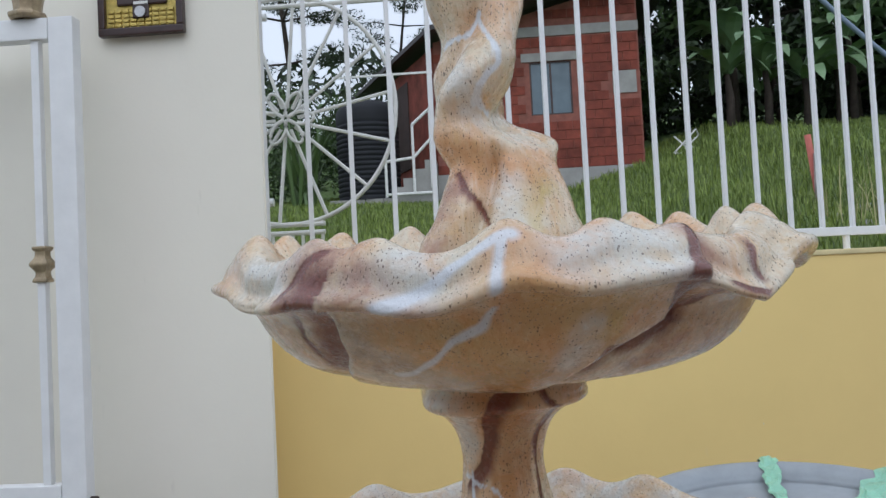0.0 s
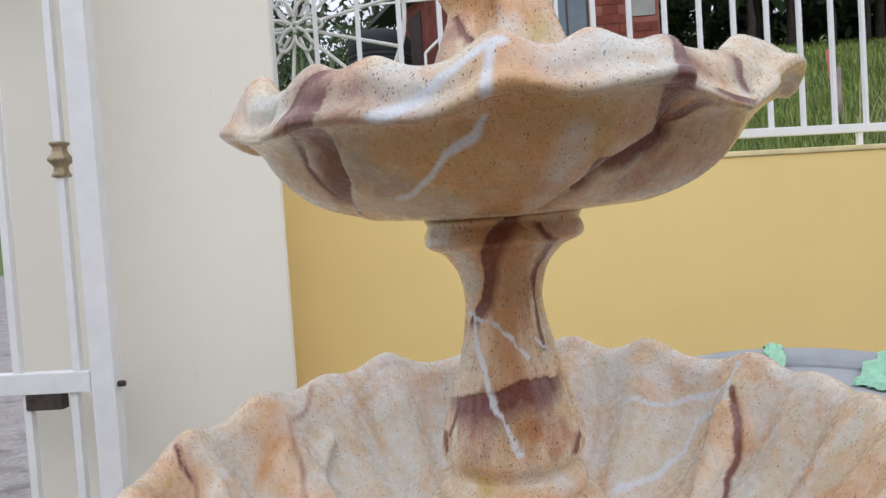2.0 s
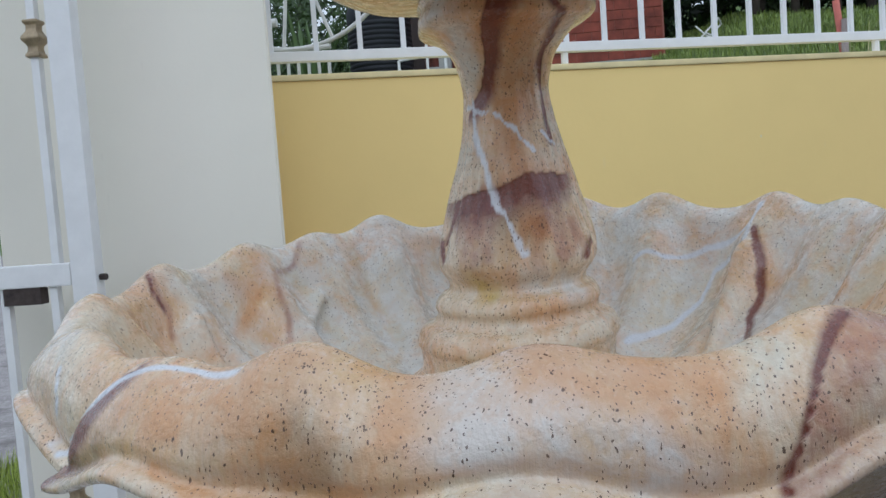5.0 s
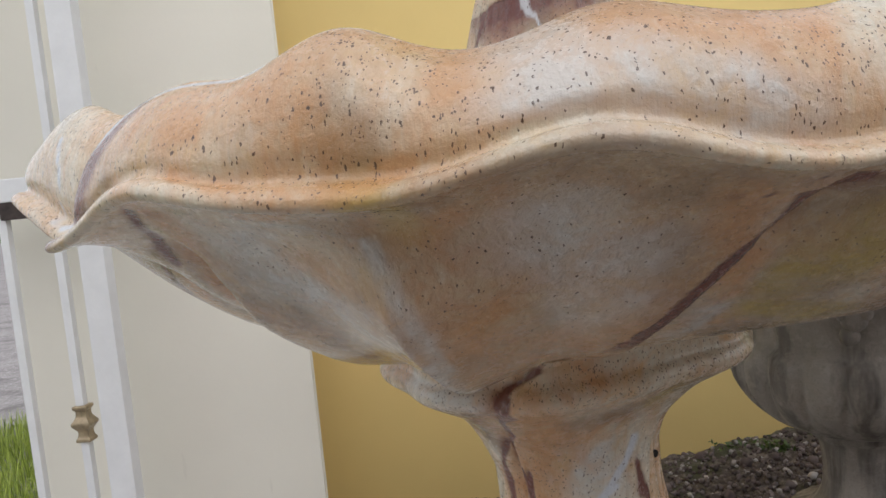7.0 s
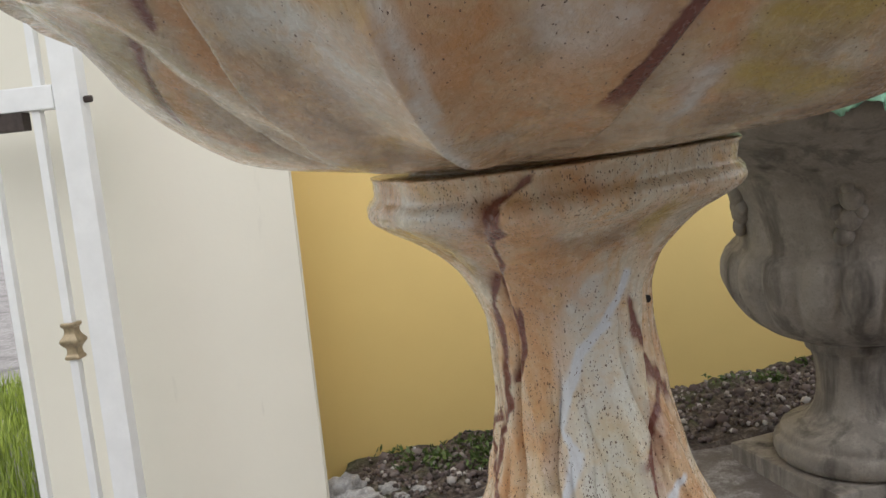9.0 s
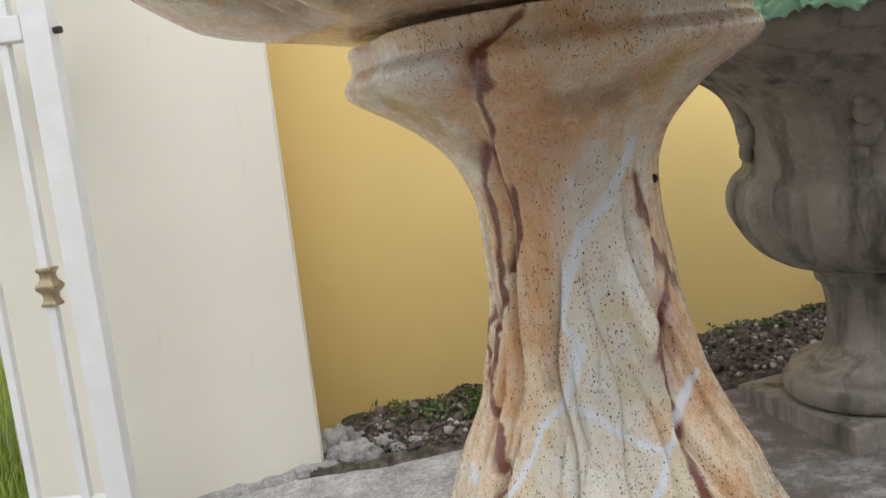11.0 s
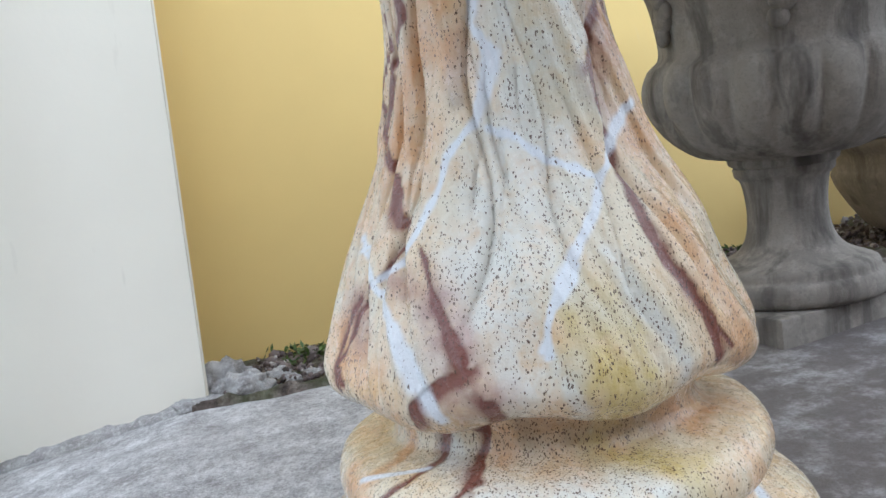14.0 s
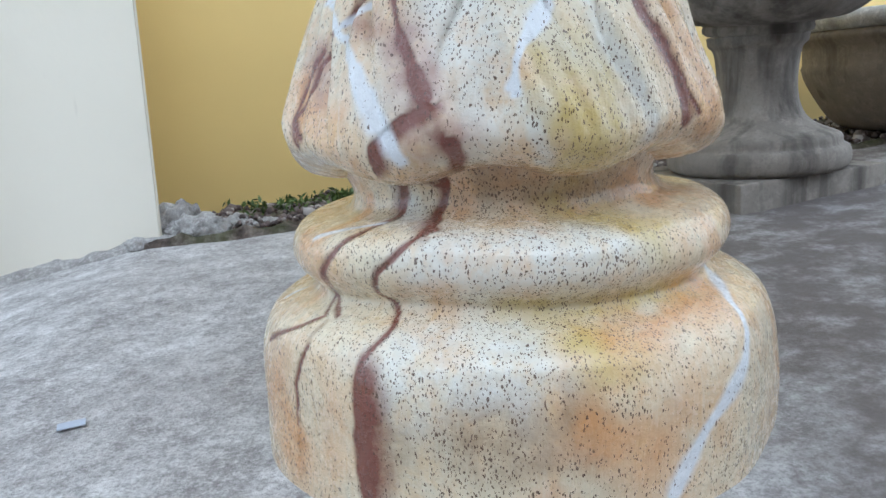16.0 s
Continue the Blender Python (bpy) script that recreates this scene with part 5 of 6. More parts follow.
URN_AT = Vector((0.722, 1.882, 0.044))
TIP = Matrix.Translation((0, 0, 0.30)) @ Matrix.Rotation(0.088, 4, "X") @ Matrix.Translation((0, 0, -0.30))      # the bowl sits askew on its stem
URN_TURN = Matrix.Translation(URN_AT) @ Euler((0.005, -0.034, 0)).to_matrix().to_4x4()


def tipped(V):
    return np.array([tuple(TIP @ Vector(p)) for p in V.reshape(-1, 3)])


def pedestal_urn(at):
    u = thing("urn", at, "weathered grey concrete pedestal urn with dark water stains", "urn")
    V, F, T, Z, H = lathe([(0.07, 0.286), (0.094, 0.290), (0.100, 0.299), (0.098, 0.308), (0.116, 0.311), (0.157, 0.320), (0.200, 0.355), (0.228, 0.410), (0.235, 0.450), (0.231, 0.478), (0.216, 0.497), (0.208, 0.510), (0.208, 0.540), (0.218, 0.600), (0.235, 0.642),
                         (0.258, 0.668), (0.285, 0.688), (0.338, 0.726), (0.385, 0.749), (0.402, 0.765), (0.408, 0.781), (0.405, 0.797), (0.396, 0.808), (0.380, 0.803), (0.32, 0.775), (0.02, 0.77)], 300, 150, urn_body_shape)
    lumps(V, 9, 0.004, 31)
    bowl = raw("bowl", tipped(V), F, URN, u, "", (0, 0, 0), True)
    V, F, T, Z, H = lathe([(0.150, 0.036), (0.163, 0.044), (0.167, 0.060), (0.163, 0.078), (0.153, 0.084), (0.151, 0.094), (0.146, 0.102), (0.118, 0.114), (0.097, 0.126), (0.082, 0.145), (0.074, 0.172), (0.072, 0.205), (0.075, 0.240), (0.080, 0.262), (0.088, 0.270), (0.090, 0.280), (0.086, 0.289), (0.03, 0.292)], 140, 90)
    lumps(V, 9, 0.002, 37)
    raw("stem", V.reshape(-1, 3), F, URN, u, "", (0, 0, 0), True)
    bm = bmesh.new()
    box(bm, (-0.172, -0.165, -0.055), (0.192, 0.165, 0.036), 0.005, Matrix.Translation((-0.0135, 0.026, 0)) @ Matrix.Rotation(radians(20), 4, "Z"))
    part("plinth", bm, URN, u)
    # top of the rim as its own part, sky light painted into its tone
    V, F, T, Z, H = lathe([(0.399, 0.799), (0.396, 0.811), (0.386, 0.814), (0.370, 0.811), (0.352, 0.800), (0.338, 0.782), (0.31, 0.778), (0.02, 0.776)], 160, 50)
    raw("rim", tipped(V), F, SKYLITRIM, u, "smooth cement rim, pale grey-blue from sky light put into its colour", (0, 0, 0), True)
    # cast ornaments on the side of the bowl
    for a in (-172, -112, -52, 8, 68, 128):
        for dx, dz, s in ((0, 0, 0.024), (0.006, 0.035, 0.020), (-0.008, -0.032, 0.018), (0.016, 0.012, 0.016), (-0.016, 0.010, 0.015), (0.0, 0.058, 0.012)):
            bm = bmesh.new()
            bmesh.ops.create_icosphere(bm, subdivisions=2, radius=s, matrix=TIP @ Matrix.Rotation(radians(a), 4, "Z") @ Matrix.Translation((0.216 + 0.25 * max(0, dz), dx, 0.580 + dz)) @ Matrix.Diagonal((0.7, 1, 1.1, 1)))
            part("ornament", bm, URN, bowl, "", (0, 0, 0), True)
    u.rotation_euler = (0.005, -0.034, 0)
    return u


pedestal_urn(URN_AT)


def low_planter(at):
    u = thing("planter", at, "low round brown-grey concrete planter with a pale worn rim", "planter")
    V, F, T, Z, H = lathe([(0.10, 0.0), (0.20, 0.0), (0.25, 0.02), (0.285, 0.06), (0.318, 0.115), (0.331, 0.150), (0.333, 0.158), (0.329, 0.164), (0.331, 0.20), (0.330, 0.245), (0.02, 0.25)], 160, 60)
    lumps(V, 8, 0.004, 41)
    raw("body", V.reshape(-1, 3), F, POT, u, "", (0, 0, 0), True)
    V, F, T, Z, H = lathe([(0.315, 0.240), (0.338, 0.243), (0.352, 0.252), (0.356, 0.266), (0.350, 0.280), (0.335, 0.288), (0.315, 0.285), (0.300, 0.26), (0.29, 0.23)], 160, 30)
    raw("rim", V.reshape(-1, 3), F, concrete("worn_white_rim", (0.50, 0.49, 0.47), (0.34, 0.33, 0.32), 8.0, (0.05, 0.045, 0.04), 0.8), u, "pale worn rim", (0, 0, 0), True)
    V, F, T, Z, H = lathe([(0.305, 0.262), (0.15, 0.272), (0.01, 0.275)], 60, 12)
    raw("soil", V.reshape(-1, 3), F, SOIL, u, "", (0, 0, 0), True)
    return u


low_planter((1.42, 2.32, yard(1.42, 2.32) + 0.01))


def plastic_bag(a0, a1, seed, swell, inner, hang, amp, label):
    """A crumpled thin bag laid over the urn's rim between two angles, hanging a little down outside."""
    n, m = 170, 70
    verts, faces = [], []
    place = URN_TURN @ TIP
    for i in range(n):
        s = i / (n - 1)
        a = radians(a0 + (a1 - a0) * s)
        taper = math.sin(math.pi * min(1, 0.04 + 0.94 * s)) ** 0.45
        drop = hang * max(0, 1 - abs(s - 0.22) / 0.25) + 0.006
        line = spline([(inner, 0.783), (0.350, 0.808 + swell * 0.5 * taper), (0.380, 0.817 + swell * 0.9 * taper), (0.404, 0.815 + swell * 0.5 * taper), (0.418, 0.797), (0.419, 0.785 - drop)], m)
        for k, (r, z) in enumerate(line):
            c = Vector((a * 9, k * 0.08, seed))
            q = (abs(noise.noise(c)) * 0.034 + abs(noise.noise(c * 2.7)) * 0.014 + abs(noise.noise(c * 7)) * 0.005) * amp
            edge = min(1, 6 * s, 6 * (1 - s))
            b = a + 0.05 * noise.noise(c * 1.5)
            verts.append(place @ Vector((math.cos(b) * (r + q * 0.5), math.sin(b) * (r + q * 0.5), z + (q - 0.006 * amp) * edge * (1.2 if k > 4 else 0.3))))
    faces = [(i * m + k, i * m + k + 1, (i + 1) * m + k + 1, (i + 1) * m + k) for i in range(n - 1) for k in range(m - 1)]
    ob = raw("plastic_bag", verts, faces, BAG, None, "", (0, 0, 0), True)
    thick = ob.modifiers.new("thickness", "SOLIDIFY")
    thick.thickness = 0.0012
    return tagged(ob, label, "plastic bag", "bags on the urn", "")


plastic_bag(192, 272, 3.3, 0.028, 0.24, 0.030, 1.0, "crumpled pale green plastic bag draped over the urn's near rim")
plastic_bag(77, 84, 8.1, 0.0, 0.20, 0.05, 0.3, "twisted pale green plastic bag over the urn's far rim")
plastic_bag(22, 44, 5.7, 0.0, 0.22, 0.02, 0.5, "crumpled pale green plastic bag over the urn's rim")


# ---- gate of white square tube ----
gate = thing("gate", (-0.83, 1.802, 0.0), "white painted steel gate with gold collars, standing open", "gate")
G = Vector((-0.83, 1.802, 0.0))


def gate_box(name, lo, hi, mat, label="", bevel=0.003):
    bm = bmesh.new()
    box(bm, Vector(lo) - G, Vector(hi) - G, bevel)
    return part(name, bm, mat, gate, label)


gate_box("stile", (-0.852, 1.785, -0.085), (-0.797, 1.820, 2.012), WHITE)
gate_box("rail", (-2.2, 1.786, 1.965), (-0.854, 1.819, 2.012), WHITE)
gate_box("rail", (-2.2, 1.786, 0.952), (-0.854, 1.819, 1.000), WHITE)
gate_box("rail", (-2.2, 1.786, -0.02), (-0.854, 1.819, 0.025), WHITE)


def collar(x, z, bar_part):
    V, F, T, Z, H = lathe([(0.010, -0.046), (0.024, -0.045), (0.025, -0.038), (0.020, -0.032), (0.019, -0.018), (0.031, -0.005), (0.033, 0.0), (0.031, 0.005), (0.020, 0.018), (0.019, 0.032), (0.025, 0.038), (0.024, 0.045), (0.010, 0.046)], 4, 60)
    V = V @ np.array(Matrix.Rotation(radians(45), 3, "Z")).T * np.array([0.86, 0.86, 0.86])
    ob = raw("collar", V.reshape(-1, 3), F, GOLD, bar_part, "tarnished gold collar", Vector((x, 1.802, z)) - G, False)
    return ob


for i, x in enumerate((-0.888, -1.030, -1.172, -1.314, -1.456, -1.598, -1.740, -1.882, -2.024)):
    upper = gate_box("bar", (x - 0.009, 1.793, 1.000), (x + 0.009, 1.811, 1.965), WHITE, "", 0.002)
    lower = gate_box("bar", (x + 0.004 - 0.009 - (0.015 if i == 0 else 0) + 0.015 * min(i, 1), 1.793, 0.025), (x + 0.004 + 0.009 - (0.015 if i == 0 else 0) + 0.015 * min(i, 1), 1.811, 0.952), WHITE, "", 0.002)
    if i % 2 == 0:
        collar(x, 1.474, upper)
        collar(x - 0.010, 0.473, lower)

bm = bmesh.new()
box(bm, Vector((-1.01, 1.787, 0.915)) - G, Vector((-0.925, 1.817, 0.952)) - G, 0.003)
part("lock_plate", bm, IRON, gate, "rusty dark lock plate under the rail")
bm = bmesh.new()
rod(bm, Vector((-0.800, 1.802, 0.965)) - G, Vector((-0.782, 1.802, 0.965)) - G, 0.007, 6)
part("bolt", bm, IRON, gate)

# gold finial on the gate's top rail
V, F, T, Z, H = lathe([(0.030, 0.0), (0.040, 0.004), (0.040, 0.014), (0.030, 0.018), (0.034, 0.05), (0.044, 0.085), (0.050, 0.10), (0.03, 0.125), (0.005, 0.15)], 8, 50)
raw("finial", V.reshape(-1, 3), F, GOLD, gate, "cast gold crown-shaped finial", Vector((-0.905, 1.802, 2.012)) - G, False)

# ---- framed plaque on the pier ----
P = Vector((-0.706, 1.945, 2.10))
plaque = thing("wall_plaque", P, "gold relief plaque in a dark wooden frame, hung on the pier", "wall plaque")
for lo, hi in (((-0.102, -0.022, -0.092), (0.102, -0.002, -0.074)), ((-0.102, -0.022, 0.074), (0.102, -0.002, 0.092)), ((-0.102, -0.022, -0.074), (-0.086, -0.002, 0.074)), ((0.086, -0.022, -0.074), (0.102, -0.002, 0.074))):
    bm = bmesh.new()
    box(bm, lo, hi, 0.003)
    part("frame", bm, DARKWOOD, plaque, "dark wooden frame")
bm = bmesh.new()
box(bm, (-0.086, -0.010, -0.074), (0.086, -0.002, 0.074))
for i in range(9):
    for j in range(4):
        box(bm, (-0.080 + i * 0.018, -0.015, -0.070 + j * 0.011), (-0.066 + i * 0.018, -0.009, -0.062 + j * 0.011), 0.002)
part("panel", bm, GOLDLEAF, plaque, "gold panel with small raised studs")
bm = bmesh.new()
box(bm, (-0.058, -0.016, -0.02), (0.062, -0.009, 0.066), 0.004)
part("shield", bm, DARKWOOD, plaque, "dark shield")
bm = bmesh.new()
box(bm, (-0.020, -0.018, -0.052), (0.020, -0.0102, -0.0205), 0.003)
part("tab", bm, DARKWOOD, plaque, "dark tab")
bm = bmesh.new()
rod(bm, (0, -0.022, -0.038), (0, -0.0185, -0.038), 0.013, 20)
part("medallion", bm, SILVER, plaque, "round silver medallion")
bm = bmesh.new()
box(bm, (-0.016, -0.0195, -0.020), (0.018, -0.0165, -0.013))
part("lettering", bm, WHITE2, plaque, "small pale lettering")


# ---- railing on the wall ----
fence = thing("railing", WALL @ Vector((0, 0.075, 1.432)), "white painted steel railing of upright bars on the wall", "railing")
fence.rotation_euler = (0, 0, ANG)
bm = bmesh.new()
box(bm, (-0.76, -0.014, 0.045), (5.0, 0.014, 0.073), 0.003)
part("bottom_rail", bm, WHITE, fence)
bm = bmesh.new()
box(bm, (-0.76, -0.014, 1.30), (5.0, 0.014, 1.328), 0.003)
part("top_rail", bm, WHITE, fence)
bar_bm = bmesh.new()
box(bar_bm, (-0.0068, -0.0068, 0.073), (0.0068, 0.0068, 1.30), 0.0015)
bar = part("bar", bar_bm, WHITE, fence)
BAR0, GAP = -0.412, 0.1215
bar.location = (BAR0, 0, 0)
for i in range(-2, 40):
    if i:
        b2 = new("bar", bar.data)
        b2.parent = fence
        b2.location = (BAR0 + i * GAP - 0.00023 * i * abs(i), 0, 0)
for x in (-0.6, 0.3, 1.33, 2.4, 3.6, 4.8):
    bm = bmesh.new()
    rod(bm, (x, 0, -0.01), (x, 0, 0.046), 0.011, 8)
    part("foot", bm, WHITE, fence)

# ---- sunburst wheel of an ornamental gate behind the railing ----
W0 = Vector((-0.60, 2.84, 1.985))
wheel = thing("sunburst_gate", (-0.60, 2.84, land(-0.6, 2.84)), "old cream iron gate with a spoked sunburst wheel", "gate")
B = Vector(wheel.location)
bm = bmesh.new()
tube(bm, [W0 - B + Vector((0.385 * math.cos(a), 0, 0.03 + 0.40 * math.sin(a))) for a in np.linspace(0, math.tau, 72, endpoint=False)], 0.0085, 6, True)
part("rim", bm, WHITE2, wheel, "", (0, 0, 0), True)
for i in range(14):
    a = math.tau * i / 14 + 0.12
    bm = bmesh.new()
    rod(bm, W0 - B + Vector((0.04 * math.cos(a), 0, 0.04 * math.sin(a))), W0 - B + Vector((0.38 * math.cos(a), 0, 0.03 + 0.395 * math.sin(a))), 0.0065, 6)
    part("spoke", bm, WHITE2, wheel)
for i in range(6):
    a = math.tau * i / 6
    bm = bmesh.new()
    tube(bm, [W0 - B + Vector((math.cos(a) * (0.055 + 0.045 * math.cos(s)) - math.sin(a) * 0.022 * math.sin(s), -0.014, math.sin(a) * (0.055 + 0.045 * math.cos(s)) + math.cos(a) * 0.022 * math.sin(s))) for s in np.linspace(0, math.tau, 20, endpoint=False)], 0.006, 6, True)
    part("petal", bm, WHITE2, wheel, "", (0, 0, 0), True)
for z in (-0.37, -0.40, 0.40):
    bm = bmesh.new()
    rod(bm, W0 - B + Vector((-1.2, 0, z)), W0 - B + Vector((0.12 if z < 0 else 0.45, 0, z)), 0.009, 8)
    part("cross_rail", bm, WHITE2, wheel)
for i in range(7):
    bm = bmesh.new()
    x = -0.10 + i * 0.035
    rod(bm, W0 - B + Vector((x, 0, -0.40)), W0 - B + Vector((x, 0, -0.40 - (W0.z - 0.40 - land(-0.6 + x, 2.84)))), 0.006, 6)
    part("picket", bm, WHITE2, wheel)
for z in (0.33, -0.30):
    bm = bmesh.new()
    rod(bm, W0 - B + Vector((-0.25, -0.10, z)), W0 - B + Vector((-0.03, -0.10, z)), 0.014, 10)
    part("hinge_pin", bm, WHITE, wheel)
bm = bmesh.new()
box(bm, W0 - B + Vector((-1.24, -0.02, -0.76)), W0 - B + Vector((-1.20, 0.02, 0.42)), 0.004)
part("post", bm, WHITE2, wheel)


# ---- house behind ----
HX, HY, HZ = -0.85, 16.0, 3.42
house = thing("house", (HX, HY, HZ), "unplastered red clay-block house with cement bands and a dark roof", "house")


def hpart(name, lo, hi, mat, label="", bevel=0.0, m=None, parent=None):
    bm = bmesh.new()
    box(bm, lo, hi, bevel, m)
    return part(name, bm, mat, parent or house, label)


# front wall with an opening for the window: left, right, below, above
FW, FH = 4.13, 2.80
wx0, wx1, wz0, wz1 = 1.93, 2.77, 1.20, 2.28
for lo, hi in (((0, 0, -0.4), (wx0, 0.14, FH)), ((wx1, 0, -0.4), (FW, 0.14, FH)), ((wx0, 0, -0.4), (wx1, 0.14, wz0)), ((wx0, 0, wz1), (wx1, 0.14, FH))):
    hpart("front_wall", lo, hi, MORTAR)
hpart("cement_foot", (-0.03, -0.03, -0.5), (FW + 0.02, -0.002, 0.10), CEMENT, "grey cement footing")
hpart("cement_band", (1.0, -0.025, 2.80), (FW + 0.01, -0.003, 3.00), CEMENT, "grey cement ring beam")
hpart("lintel", (wx0 - 0.16, -0.025, wz1 + 0.01), (wx1 + 0.20, -0.003, wz1 + 0.18), CEMENT, "grey cement lintel")
hpart("patch", (FW - 0.55, -0.022, 1.55), (FW - 0.08, -0.003, 2.00), CEMENT, "rough cement patch")
window = hpart("window_frame", (wx0, 0.03, wz0), (wx0 + 0.035, 0.08, wz1), DARKWOOD, "dark window frame")
for lo, hi in (((wx1 - 0.035, 0.03, wz0), (wx1, 0.08, wz1)), ((wx0 + 0.035, 0.03, wz0), (wx1 - 0.035, 0.08, wz0 + 0.03)), ((wx0 + 0.035, 0.03, wz1 - 0.03), (wx1 - 0.035, 0.08, wz1)), ((wx0 + 0.40, 0.03, wz0 + 0.03), (wx0 + 0.44, 0.08, wz1 - 0.03))):
    hpart("window_frame", lo, hi, DARKWOOD)
hpart("pane", (wx0 + 0.035, 0.05, wz0 + 0.03), (wx0 + 0.40, 0.06, wz1 - 0.03), GLASS, "dusty grey-blue pane", parent=window)
hpart("pane", (wx0 + 0.44, 0.05, wz0 + 0.03), (wx1 - 0.035, 0.06, wz1 - 0.03), GLASS, "dusty grey-blue pane", parent=window)
# gable above the ring beam, and the side and back walls
SIDE = Matrix.Rotation(radians(114), 4, "Z")
bm = bmesh.new()
vs = [bm.verts.new(p) for p in ((0, 0, FH), (FW, 0, FH), (FW, 0, FH + 1.0), (0, 0.0, FH + 0.02), (0, 0.14, FH), (FW, 0.14, FH), (FW, 0.14, FH + 1.0), (0, 0.14, FH + 0.02))]
for f in ((0, 1, 2, 3), (7, 6, 5, 4), (0, 3, 7, 4), (1, 5, 6, 2), (3, 2, 6, 7), (0, 4, 5, 1)):
    bm.faces.new([vs[i] for i in f])
part("gable", bm, MORTAR, house)
hpart("side_wall", (0.10, -0.145, -0.4), (3.1, -0.005, 2.75), BRICK, "", 0, SIDE)
hpart("far_wall", (FW - 0.14, 0.142, -0.4), (FW, 5.0, 3.7), BRICK)
hpart("door", (1.7, -0.003, 0.5), (2.6, 0.02, 2.45), TIMBER, "dark wooden door", 0, SIDE)
# roof sheet: eave line along the side wall, rising to the right
bm = bmesh.new()
pts = [(-0.05, -0.75, 2.83), (FW + 1.0, -0.75, 4.12), (FW + 1.0, 5.2, 4.12), (-2.5, 4.7, 2.83)]
lo = [bm.verts.new(p) for p in pts]
hi = [bm.verts.new((x, y, z + 0.10)) for x, y, z in pts]
bm.faces.new(lo[::-1]), bm.faces.new(hi)
for i in range(4):
    bm.faces.new((lo[i], lo[(i + 1) % 4], hi[(i + 1) % 4], hi[i]))
bmesh.ops.recalc_face_normals(bm, faces=bm.faces)
part("roof", bm, ROOF, house, "dark overhanging sheet roof")
# white stair rail beside the side wall
for a, b in (((-1.0, -0.6, -0.35), (-1.0, -0.6, 0.35)), ((-0.1, -0.6, -0.2), (-0.1, -0.6, 0.75)), ((-1.0, -0.6, 0.35), (-0.45, -0.6, 0.40)), ((-0.45, -0.6, 0.40), (-0.1, -0.6, 0.75)), ((-0.45, -0.6, -0.3), (-0.45, -0.6, 1.05)), ((-0.45, -0.6, 1.05), (-0.1, -0.6, 1.35)), ((-1.0, -0.6, -0.3), (-0.1, -0.6, -0.3)), ((-0.1, -0.6, 0.75), (-0.1, -0.6, 1.35))):
    bm = bmesh.new()
    rod(bm, a, b, 0.03, 6)
    part("stair_rail", bm, WHITE2, house, "white tubular stair rail")
for i in range(4):
    hpart("stair_step", (-0.9 + 0.22 * i, -0.5, -0.6), (-0.68 + 0.22 * i, 0.6, -0.15 + 0.17 * i), CEMENT)
hpart("gutter_pipe", (-1.9, -0.60, 2.05), (0.0, -0.56, 2.09), WHITE2, "thin white pipe")

# the front wall's clay blocks, each proud of its joints
block = bmesh.new()
box(block, (-0.145, -0.018, -0.088), (0.145, 0.0, 0.088), 0.004)
block_me = bpy.data.meshes.new("brick")
block.to_mesh(block_me), block.free()
block_me.materials.append(BRICK)
half = bmesh.new()
box(half, (-0.070, -0.018, -0.088), (0.070, 0.0, 0.088), 0.004)
half_me = bpy.data.meshes.new("half_brick")
half.to_mesh(half_me), half.free()
half_me.materials.append(BRICK)
bricks = []
for r in range(22):
    z = 0.20 + r * 0.19
    x = 0.152 if r % 2 else 0.0
    while x < FW:
        cx, me = x + 0.152, block_me
        if cx + 0.148 > FW:
            cx, me = x + 0.074, half_me
        w = 0.148 if me is block_me else 0.07
        top = 2.82 + (cx) * 0.24
        clash = (wx0 - 0.03 - w < cx < wx1 + 0.03 + w and wz0 - 0.1 < z < wz1 + 0.26) or (2.70 < z < 3.09 and cx > 0.85) or (FW - 0.58 - w < cx and 1.46 < z < 2.09) or cx + w > FW or z + 0.1 > top
        if not clash:
            bricks.append((cx, z, me))
        x += 0.304
for cx, z, me in bricks:
    o = new("brick", me)
    o.parent = house
    o.location = (cx, -0.0005, z)

# ---- water tank ----
tank = thing("water_tank", (-2.30, 16.2, land(-2.3, 16.2)), "large black ribbed plastic water tank on a block base", "water tank")
TZ = 3.08 - tank.location.z
prof = [(0.02, TZ), (0.60, TZ)]
for i in range(16):
    prof += [(0.645, TZ + 0.02 + i * 0.098), (0.645, TZ + 0.06 + i * 0.098), (0.622, TZ + 0.085 + i * 0.098)]
prof += [(0.64, TZ + 1.62), (0.64, TZ + 1.78), (0.60, TZ + 1.90), (0.45, TZ + 2.02), (0.25, TZ + 2.08), (0.02, TZ + 2.09)]
V, F, T, Z, H = lathe(prof, 64, 220)
raw("shell", V.reshape(-1, 3), F, BLACKPLASTIC, tank, "", (0, 0, 0), True)
for i in range(4):
    bm = bmesh.new()
    box(bm, (-0.72 + i * 0.36, -0.62, -0.35), (-0.37 + i * 0.36, 0.62, TZ), 0.01)
    part("base_block", bm, CEMENT, tank)


